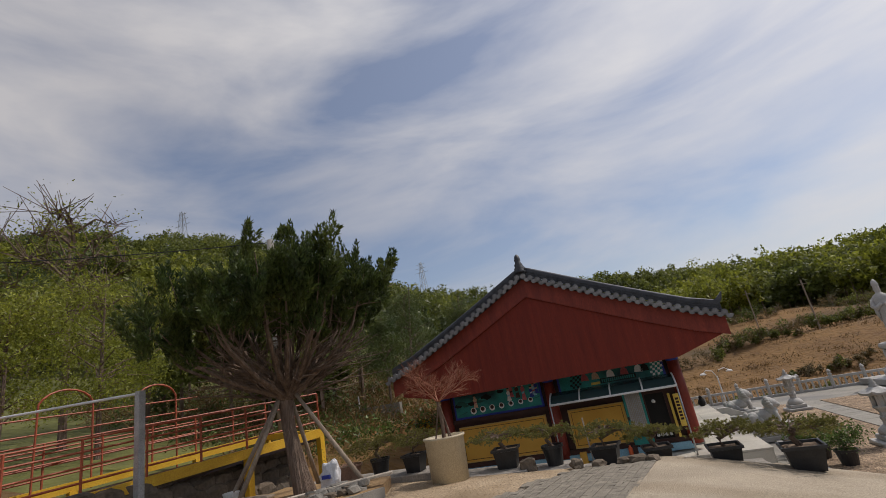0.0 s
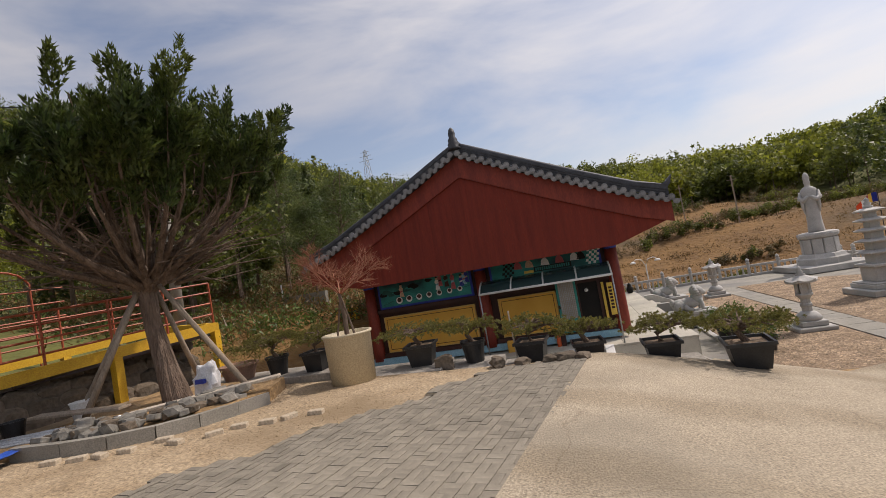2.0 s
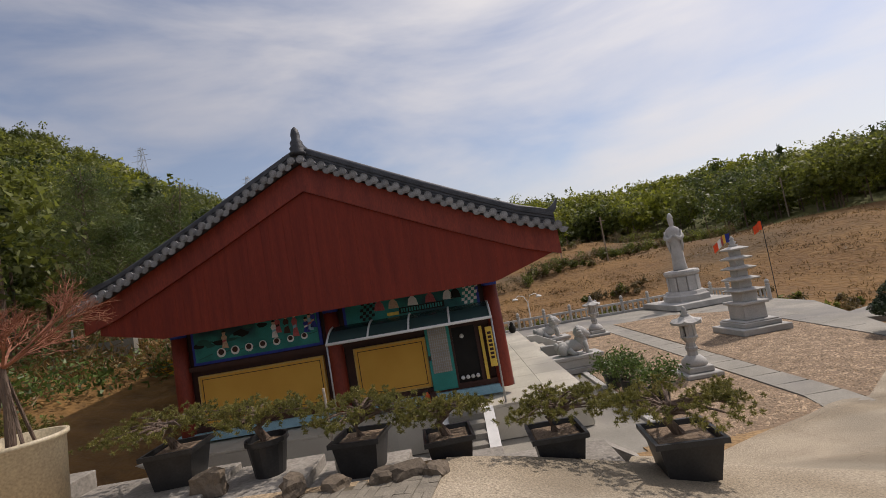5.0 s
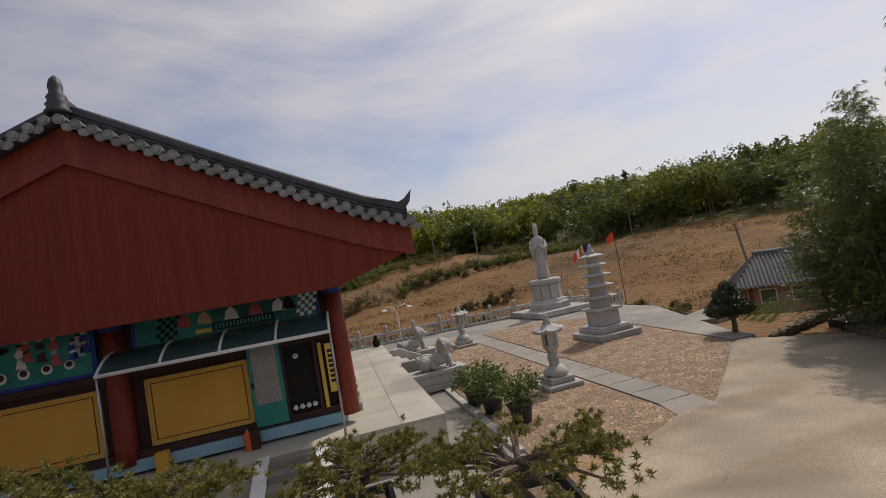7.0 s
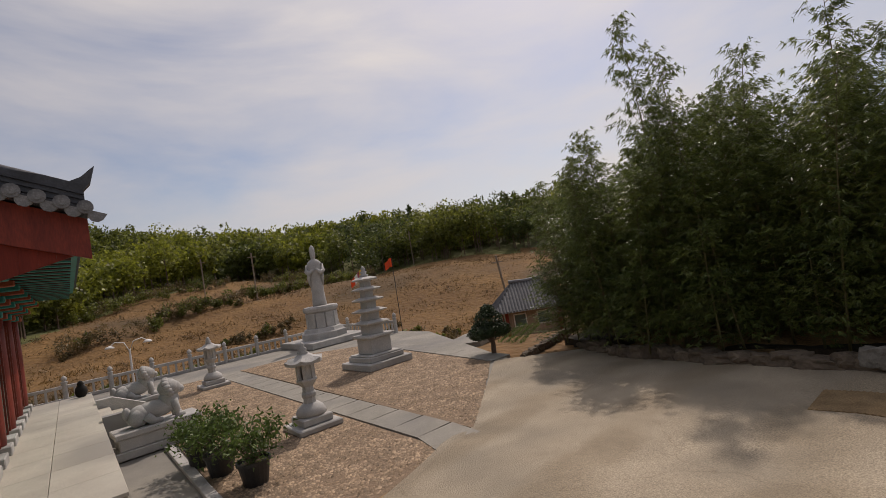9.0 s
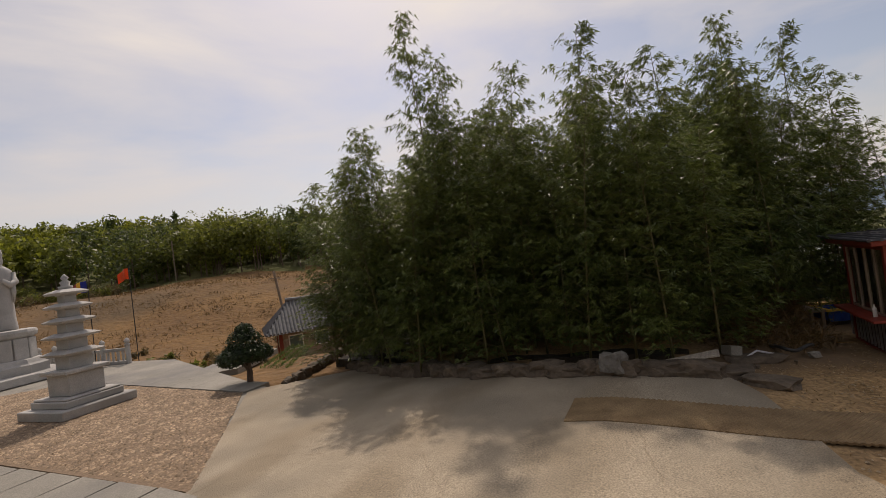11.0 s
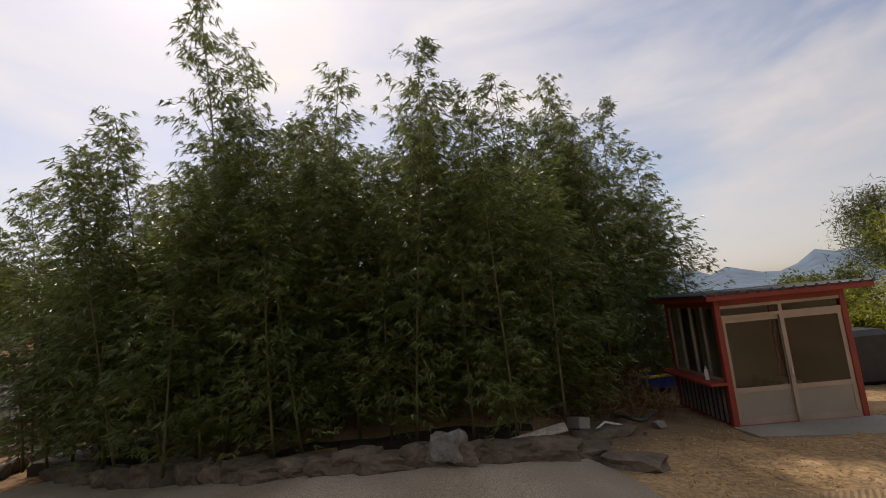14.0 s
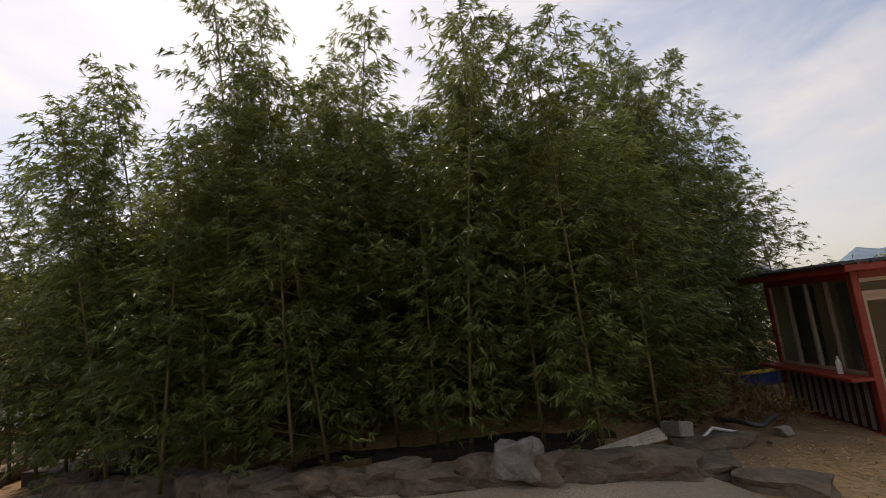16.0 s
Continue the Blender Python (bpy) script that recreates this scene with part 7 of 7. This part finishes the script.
while count < 2700:
    deg = fr.uniform(-78, 60)
    az = radians(deg)
    r = fr.uniform(22, 330) if deg < -12 else fr.uniform(80, 235)
    x, y = CX + r * math.sin(az), CY + r * math.cos(az)
    if not wooded(x, y) or (r < 60 and fr.uniform() < 0.35):
        continue
    z = relief(x, y)
    count += 1
    k = noise.noise(Vector((x * 0.03, y * 0.03, 4))) + (0.14 if 2 < deg < 27 else -0.08 if deg > 27 else 0) + fr.normal() * 0.07
    h = fr.uniform(5.5, 12.5) * (1 + 0.25 * noise.noise(Vector((x * 0.06, y * 0.06, 17)))) * (1.0 if r > 60 else 0.62)
    n = int(np.interp(r, (22, 60, 140, 250, 330), (900, 560, 400, 260, 160)))
    sz = float(np.interp(r, (22, 60, 140, 330), (0.28, 0.5, 0.7, 0.9)))
    pine = k < -0.24
    (PD if pine else PF if k > 0.16 and r < 205 else P).append((conifer(x, y, z, h * 1.05, n) if pine and (r < 60 or fr.uniform() < 0.12) else broadleaf(x, y, z, h, n), sz))
    if r < 165:
        tube([(x, y, z - 0.3), (x + fr.normal() * 0.1, y, z + 0.6 * h)], [0.16, 0.07], 4, TR)


def grouped(name, L, material, label, aspect=0.85):
    for lo, hi in ((0, 0.4), (0.4, 0.66), (0.66, 2.0)):
        Q = [p for p, s in L if lo <= s < hi]
        if Q:
            stuff(name, np.concatenate(Q), (0.3, 0.62, 1.0)[(lo > 0) + (lo > 0.5)], aspect, material, label, "trees")


grouped("woodland", P, M["l_forest"], "mixed spring woodland on the slopes")
grouped("pine_wood", PD, M["l_pine"], "dark pines on the slopes", 0.55)
grouped("young_woodland", PF, M["l_fresh"], "fresh yellow-green spring trees")
tagged(part("woodland_trunks", TR, M["bark"], kind="stuff"), "thin trunks among the trees", "trees")

# dry tussocks, hedge rows along the terraces and lone bushes on the field
P, G, D = [], [], []
for _ in range(4200):
    az, r = radians(fr.uniform(-22, 66)), fr.uniform(29, 140)
    x, y = CX + r * math.sin(az), CY + r * math.cos(az)
    if wooded(x, y) or (y < 40.5 and x < 19):
        continue
    k = noise.noise(Vector((x * 0.05, y * 0.09, 12)))
    s = 0.5 + r / 120
    if k < 0.1 or fr.uniform() < 0.3:
        P.append(np.array([x, y, relief(x, y)]) + fr.normal(size=(26, 3)) * np.array([0.7, 0.7, 0.1]) * s)
for a0, a1, r0, r1, n, wide, size in ((-4, 24, 92, 118, 110, 3.5, 1.7), (-2, 31, 68, 92, 150, 2.4, 1.4), (4, 21, 54, 60, 36, 1.2, 0.9), (-8, 54, 37, 42, 250, 7.0, 0.62), (26, 46, 96, 120, 60, 4.0, 1.3), (4, 26, 122, 140, 70, 8.0, 2.0), (36, 52, 125, 138, 30, 6.0, 1.8)):
    for k in range(n):
        u = (k + fr.uniform(-1, 1)) / n
        az, r = radians(a0 + (a1 - a0) * u), r0 + (r1 - r0) * u + fr.normal() * wide * 0.5
        x, y = CX + r * math.sin(az), CY + r * math.cos(az)
        if (y < 41 and x < 19.5) or (x > 26 and y < 40) or (noise.noise(Vector((x * 0.07, y * 0.07, 31))) < -0.25):
            continue
        b = broadleaf(x, y, relief(x, y) - 0.25 * size, size * fr.uniform(0.9, 2.4), 170)
        (G if fr.uniform() < (0.25 if r < 72 else 0.6) else D).append(b)
stuff("dry_brush", np.concatenate(P), 0.4, 0.2, M["l_dry"], "dry brown grass and brush on the hillside", "grass", -1.0)
stuff("green_brush", np.concatenate(G), 0.3, 0.7, M["l_forest"], "low green hedges along the field terraces", "bushes")
stuff("brown_brush", np.concatenate(D), 0.3, 0.4, M["l_scrub"], "bare brown scrub along the field terraces", "bushes")
# brush behind the hall and along the ramp
P, G = [], []
for _ in range(1500):
    az, r = radians(fr.uniform(-80, -18)), fr.uniform(17.5, 42)
    x, y = CX + r * math.sin(az), CY + r * math.cos(az)
    if y < 14 and x > -13.2 or (x > -9.5 and y < 33):
        continue
    z = relief(x, y)
    (G if fr.uniform() < 0.35 else P).append(np.array([x, y, z + 0.2]) + fr.normal(size=(45, 3)) * np.array([0.5, 0.5, 0.25]))
stuff("dry_brush", np.concatenate(P), 0.5, 0.1, M["l_dry"], "tangled dry brush on the slope", "grass", -0.4)
stuff("green_brush", np.concatenate(G), 0.2, 0.5, M["l_bush"], "low green undergrowth on the slope", "bushes")


def near_tree(at, h, material, label, seed, n=9000, size=0.16, spread=0.32, tw=1.0, pine=False):
    rg = np.random.default_rng(seed)
    ob = thing("tree", label, "tree", at)
    bm = tube([(0, 0, -0.3), (0.05 * h * rg.normal() * 0.3, 0, h * 0.35), (0.03 * h * rg.normal(), 0.02 * h, h * 0.85)], [0.014 * h, 0.01 * h, 0.003 * h], 7)
    P = []
    for k in range(26):
        a, u = 2.4 * k, rg.uniform(0.3, 1.0)
        ln = spread * h * (1.15 - u if pine else 1.0 - 0.5 * abs(u - 0.6)) * rg.uniform(0.6, 1.1)
        s = Vector((0, 0, h * u * 0.8))
        e = s + Vector((math.cos(a) * ln, math.sin(a) * ln, ln * rg.uniform(0.1, 0.7)))
        tube([tuple(s), tuple(s.lerp(e, 0.5) + Vector((0, 0, 0.04 * h))), tuple(e)], [0.005 * h * tw, 0.003 * h * tw, 0.0012 * h * tw], 4, bm)
        m = n // 26
        for j in range(4):
            c = s.lerp(e, rg.uniform(0.5, 1.05))
            P.append(np.array(c) + rg.normal(size=(m // 4, 3)) * np.array([0.06, 0.06, 0.04]) * h)
            if tw > 1:
                for _ in range(3):
                    tube([tuple(c), tuple(c + Vector((rg.normal() * 0.06, rg.normal() * 0.06, abs(rg.normal()) * 0.07)) * h)], [0.0022 * h, 0.001 * h], 3, bm)
    part("trunk", bm, M["bark"], ob)
    me = leaves("crown", np.concatenate(P), size, 0.45 if not pine else 0.15, 0, 1, rg)
    me.materials.append(material)
    part("crown", me, None, ob)


for k, (x, y, h, mt, lb) in enumerate((
        (-20, 13, 8, "l_fresh", "yellow-green young tree behind the ramp"), (-24, 18, 9, "l_fresh", "yellow-green young tree behind the ramp"), (-18.5, 9.0, 6.5, "l_fresh", "yellow-green young tree behind the ramp"),
        (-21, 23, 8, "l_fresh", "yellow-green young tree behind the ramp"), (-16.5, 27, 9.5, "l_pine", "dark spreading pine behind the hall"), (-14.5, 31, 9, "l_pine", "dark spreading pine behind the hall"),
        (-19, 31, 10, "l_pine", "dark spreading pine behind the hall"), (-13.2, 24.5, 6.5, "l_pine", "dark spreading pine behind the hall"), (-17, 20, 7, "l_forest", "dull green tree on the slope"), (-12, 36, 9, "l_pine", "dark spreading pine behind the hall"),
        (20.4, -2.9, 5.4, "l_fresh", "bright green leafy tree behind the kiosk"), (20, -4.6, 4.2, "l_bush", "bright green leafy tree behind the kiosk"), (24.5, -4.6, 6.6, "l_pine", "dark pine behind the kiosk"), (19.6, 1.0, 2.6, "l_fresh", "dense green shrub behind the kiosk"), (21.2, 0.0, 3.4, "l_fresh", "dense green shrub behind the kiosk"), (20.6, 2.6, 2.4, "l_bush", "dense green shrub behind the kiosk"), (23.5, -1.5, 4.2, "l_forest", "dense green shrub behind the kiosk"), (20.8, 6.6, 1.5, "l_fresh", "green shrub between the grove and the kiosk"), (24, 9.0, 3.2, "l_bush", "green shrub between the grove and the kiosk"))):
    near_tree((x, y, relief(x, y) + (-0.25 * h if "dense" in lb else 0)), h, M[mt], lb, 200 + k, pine=mt == "l_pine", size=0.12 if mt != "l_pine" else 0.2, n=11000)
for x, y, h in ((-25, 10, 11.5), (-23, 13.5, 12.5)):
    near_tree((x, y, relief(x, y)), h, M["l_fresh"], "tall nearly bare tree with sparse pale leaves", int(300 + x), n=2600, size=0.16, spread=0.2, tw=1.3)

def far_pole(x, y, h, lean=0.0):
    ob = thing("utility_pole", "thin dark utility pole on the hillside", "pole", (x, y, relief(x, y) - 0.5), group="hillside poles")
    part("shaft", tube([(0, 0, 0), (lean, 0, h)], 0.12, 6), M["wood"], ob)
    part("crossarm", bar((lean - 0.7, 0, h - 0.7), (lean + 0.7, 0, h - 0.7), 0.1, 0.1), M["wood"], ob)


far_pole(27, 88, 8), far_pole(62, 92, 8), far_pole(38.5, 43, 8, -1.2), far_pole(23, 105, 8)


def pylon(x, y, top, h):
    z = top - h
    ob = thing("power_pylon", "grey lattice power pylon on the ridge", "pylon", (x, y, z), group="power pylons")
    w = h * 0.11
    lev = [0, 0.3, 0.5, 0.66, 0.8, 0.92, 1.0]
    for sx in (-1, 1):
        for sy in (-1, 1):
            part("leg", tube([(sx * w, sy * w, -6), (sx * w * 0.25, sy * w * 0.25, h)], 0.22, 4), M["steel"], ob)
    for a, b in zip(lev, lev[1:]):
        wa, wb = w * (1 - 0.75 * a), w * (1 - 0.75 * b)
        for sy in (-1, 1):
            part("brace", tube([(-wa, sy * wa, a * h), (wb, sy * wb, b * h)], 0.13, 4), M["steel"], ob)
            part("brace", tube([(wa, sy * wa, a * h), (-wb, sy * wb, b * h)], 0.13, 4), M["steel"], ob)
    for u, l in ((0.72, 0.2), (0.84, 0.16), (0.95, 0.12)):
        part("arm", tube([(-l * h, 0, u * h), (l * h, 0, u * h)], 0.16, 4), M["steel"], ob)


pylon(-252.0, 213.0, 147.0, 34)
pylon(-160.0, 390.0, 120.5, 34)
pylon(-228.0, 359.0, 149.0, 38)

# distant garden wall and yellow barrier behind the hall
bar_w = thing("yard_wall", "grey wall with a yellow and black barrier", "wall", (-13.2, 23.6, 0.2), -12, kind="structure")
part("panel", box(-1.6, 1.2, -0.1, 0.1, 0, 1.5), M["grey_concrete"], bar_w)
bb = part("barrier", box(-1.7, 3.2, -0.35, -0.25, -0.1, 0.45), M["safety"], bar_w)
for k in range(12):
    part("barrier_mark", box(-1.6 + 0.4 * k, -1.45 + 0.4 * k, -0.37, -0.352, 0.1, 0.25), M["black"], bb)
part("post", tube([(-1.8, 0, 0), (-1.8, 0, 2.2)], 0.04, 6), M["white"], bar_w)

# ---- low house and bench beyond the kiosk, brush bank, hall clutter ----
low = thing("low_house", "low ochre house with a pale corrugated roof", "building", (25.5, 5.0, -3.5), -8)
part("wall", box(-2.2, 2.2, -1.5, 1.5, 0, 1.9), M["panel"], low)
part("roof", prism([(-2.6, 1.85), (2.6, 1.85), (2.6, 1.95), (0, 2.75), (-2.6, 1.95)], -1.9, 1.9), M["pvc"], low)
for k in range(15):
    part("roof_rib", tube([(-2.62, -1.85 + 0.264 * k, 1.97), (0, -1.85 + 0.264 * k, 2.77)], 0.05, 5), M["pvc"], low)
wdw = part("window", box(-2.26, -2.2, -0.7, 0.5, 0.7, 1.5), M["white"], low)
part("pane", box(-2.28, -2.262, -0.62, 0.42, 0.78, 1.42), M["smoked"], wdw)
bench = thing("bench", "small weathered wooden bench beside the kiosk", "bench", (18.6, 6.9, -2.35), 15)
part("seat", box(-0.5, 0.5, -0.17, 0.17, 0.38, 0.43, 0.01), M["wood"], bench)
for x in (-0.42, 0.42):
    for y in (-0.12, 0.12):
        part("leg", box(x - 0.03, x + 0.03, y - 0.03, y + 0.03, 0, 0.38), M["wood"], bench)
crate = thing("plastic_tray", "blue plastic tray with a yellow rim on the ground", "tray", (19.1, 6.1, -2.3), 10)
part("body", lathe([(0.42, 0), (0.5, 0.26), (0.46, 0.26), (0.4, 0.03)], 4, square=True), M["tarp"], crate)
for a in ((-0.53, 0.53, -0.53, -0.45), (-0.53, 0.53, 0.45, 0.53), (-0.53, -0.45, -0.45, 0.45), (0.45, 0.53, -0.45, 0.45)):
    part("rim", box(*a, 0.262, 0.32, 0.008), M["flag_y"], crate)
P = np.stack([fr.uniform(15.6, 19.5, 260), fr.uniform(7.3, 9.2, 260)], axis=1)
P = np.concatenate([np.array([x, y, -2.22 + 0.75 * max(0.0, min(1.0, (x - 15) / 3.2))]) + fr.normal(size=(26, 3)) * np.array([0.16, 0.16, 0.05]) for x, y in P])
stuff("dead_leaf_litter", P, 0.3, 0.07, M["l_dry"], "dry bamboo litter on the bank", "litter", -0.15)
P = np.stack([fr.uniform(10.8, 15.2, 500), fr.uniform(4.0, 8.4, 500)], axis=1)
P = np.concatenate([np.array([x, y, road_level(x, y) - 0.02]) + fr.normal(size=(12, 3)) * np.array([0.2, 0.2, 0.004]) for x, y in P])
P = np.concatenate([P, np.tile((0.0, 0.0, 1.0), (len(P), 1))], axis=1)
stuff("dead_leaf_litter", P, 0.07, 0.2, M["l_straw"], "dry straw and leaves on the dirt", "litter", 0.0, fr.normal(size=(len(P), 3)) * np.array([1, 1, 0.12]))
ex = thing("fire_extinguisher", "red fire extinguisher standing by the hall wall", "fire extinguisher", (-0.98, 18.72, PLAT))
part("cylinder", lathe([(0.07, 0), (0.075, 0.02), (0.075, 0.34), (0.03, 0.4), (0.03, 0.44)], 14), M["flag_o"], ex, smooth=True)
part("valve", box(-0.06, 0.03, -0.02, 0.02, 0.44, 0.5, 0.006), M["black"], ex)
for x, w, m in ((-0.82, 0.16, "dark_wood"), (-2.62, 0.24, "yellow")):
    ob = part("storage_box", box(-w / 2, w / 2, -0.09, 0.09, 0, 0.4, 0.012), M[m])
    ob.matrix_basis = pose(x, 18.74, PLAT)
    tagged(ob, "small box standing against the hall wall", "box")
tagged(chips_of("sand_grit", 7000, lambda x, y: (y - 5.9) > 1.35 * (x + 5.1) - 0.3, (-8.5, -1.5, 4.2, 10.9), 0.022, M["sand"], None, lambda x, y: terrace_level(x, y) - 0.05), "coarse sandy grit beside the pavers", "gravel")
for k, (x, y) in enumerate(((-2.85, 11.3), (-0.5, 10.85), (-0.2, 10.8), (-0.75, 10.82), (-1.7, 10.86), (-1.25, 10.8))):
    ob = part("rough_stone", boulder(er, (0.34, 0.4, 0.2, 0.26, 0.3, 0.22)[k], 0.24, (0.26, 0.14, 0.13, 0.12, 0.16, 0.12)[k], 2, 0.35), M["rock"])
    ob.matrix_basis = pose(x, y, (-0.24 if k == 0 else yard_level(x, y) - 0.02), 0, 0, 30 * k)
    tagged(ob, "rough brown stone beside the pots", "stone", "stones by the pots")

cable = part("power_cable", tube([Vector((-12.75, 15.0, 9.0)).lerp(Vector((-30.0, 1.5, 9.8)), u) - Vector((0, 0, 1.6 * u * (1 - u))) for u in np.linspace(0, 1, 14)], 0.02, 5), M["black"])
tagged(cable, "dark overhead power cable", "cable")


# ---- pavers, pairs laid crosswise ----
pav = thing("paving", "grey concrete block paving with sandy joints", "pavement", kind="structure")


def paved(x, y):
    return x < -0.9 + 0.165 * (y - 6.1) and x > -8.6 and -5 < y < 10.75 and (y - 5.9) < 1.35 * (x + 5.1) + 0.5 * noise.noise(Vector((x * 1.6, y * 1.6, 3)))


bed_j = sheet("joint_bed", grid(-9.0, -0.4, 0.2), grid(-5.2, 10.8, 0.2), lambda x, y: terrace_level(x, y) - 0.022, M["joint"], pav, keep=paved)
PL, PW = 0.2, 0.1
pr = random.Random(6)
paver_me = finish("paver", box(-PL / 2 + 0.004, PL / 2 - 0.004, -PW / 2 + 0.004, PW / 2 - 0.004, -0.06, 0.0), M["paver"])
turn = -9.4
ca, sa = math.cos(radians(turn)), math.sin(radians(turn))
cells = []
for j in range(-66, 66):
    for i in range(-56, 56):
        for s in (-0.5, 0.5):
            across = (i + j) % 2
            u, v = i * PL + (s * PW if across else 0), j * PL + (0 if across else s * PW)
            x, y = -3.0 + ca * u - sa * v, 5.0 + sa * u + ca * v
            if paved(x, y):
                cells.append((x, y, turn + 90 * across))
cells.sort(key=lambda c: math.hypot(c[0] + 2.0, c[1] - 6.2))
corners = np.array([(a, b, c) for c in (-0.05, 0.0) for a, b in ((-1, -1), (1, -1), (1, 1), (-1, 1))]) * np.array([PL / 2 - 0.004, PW / 2 - 0.004, 1])
quads = np.array([(4, 5, 6, 7), (0, 1, 5, 4), (1, 2, 6, 5), (2, 3, 7, 6), (3, 0, 4, 7)])
V, Q = [], []
for k, (x, y, a) in enumerate(cells):
    m = pose(x, y, terrace_level(x, y) - 0.003 + pr.uniform(-0.004, 0.004), pr.uniform(-0.9, 0.9), pr.uniform(-0.9, 0.9), a + pr.uniform(-1.2, 1.2))
    if k < 300:
        share("paver", paver_me, pav, m)
    else:
        Q.append(quads + 8 * len(V))
        V.append(corners @ np.array(m.to_3x3()).T + np.array(m.translation))
field = raw("paver_field", np.concatenate(V), np.concatenate(Q))
field.materials.append(M["paver"])
field.polygons.foreach_set("use_smooth", [False] * len(field.polygons))
part("paver_field", field, None, pav, kind="stuff")
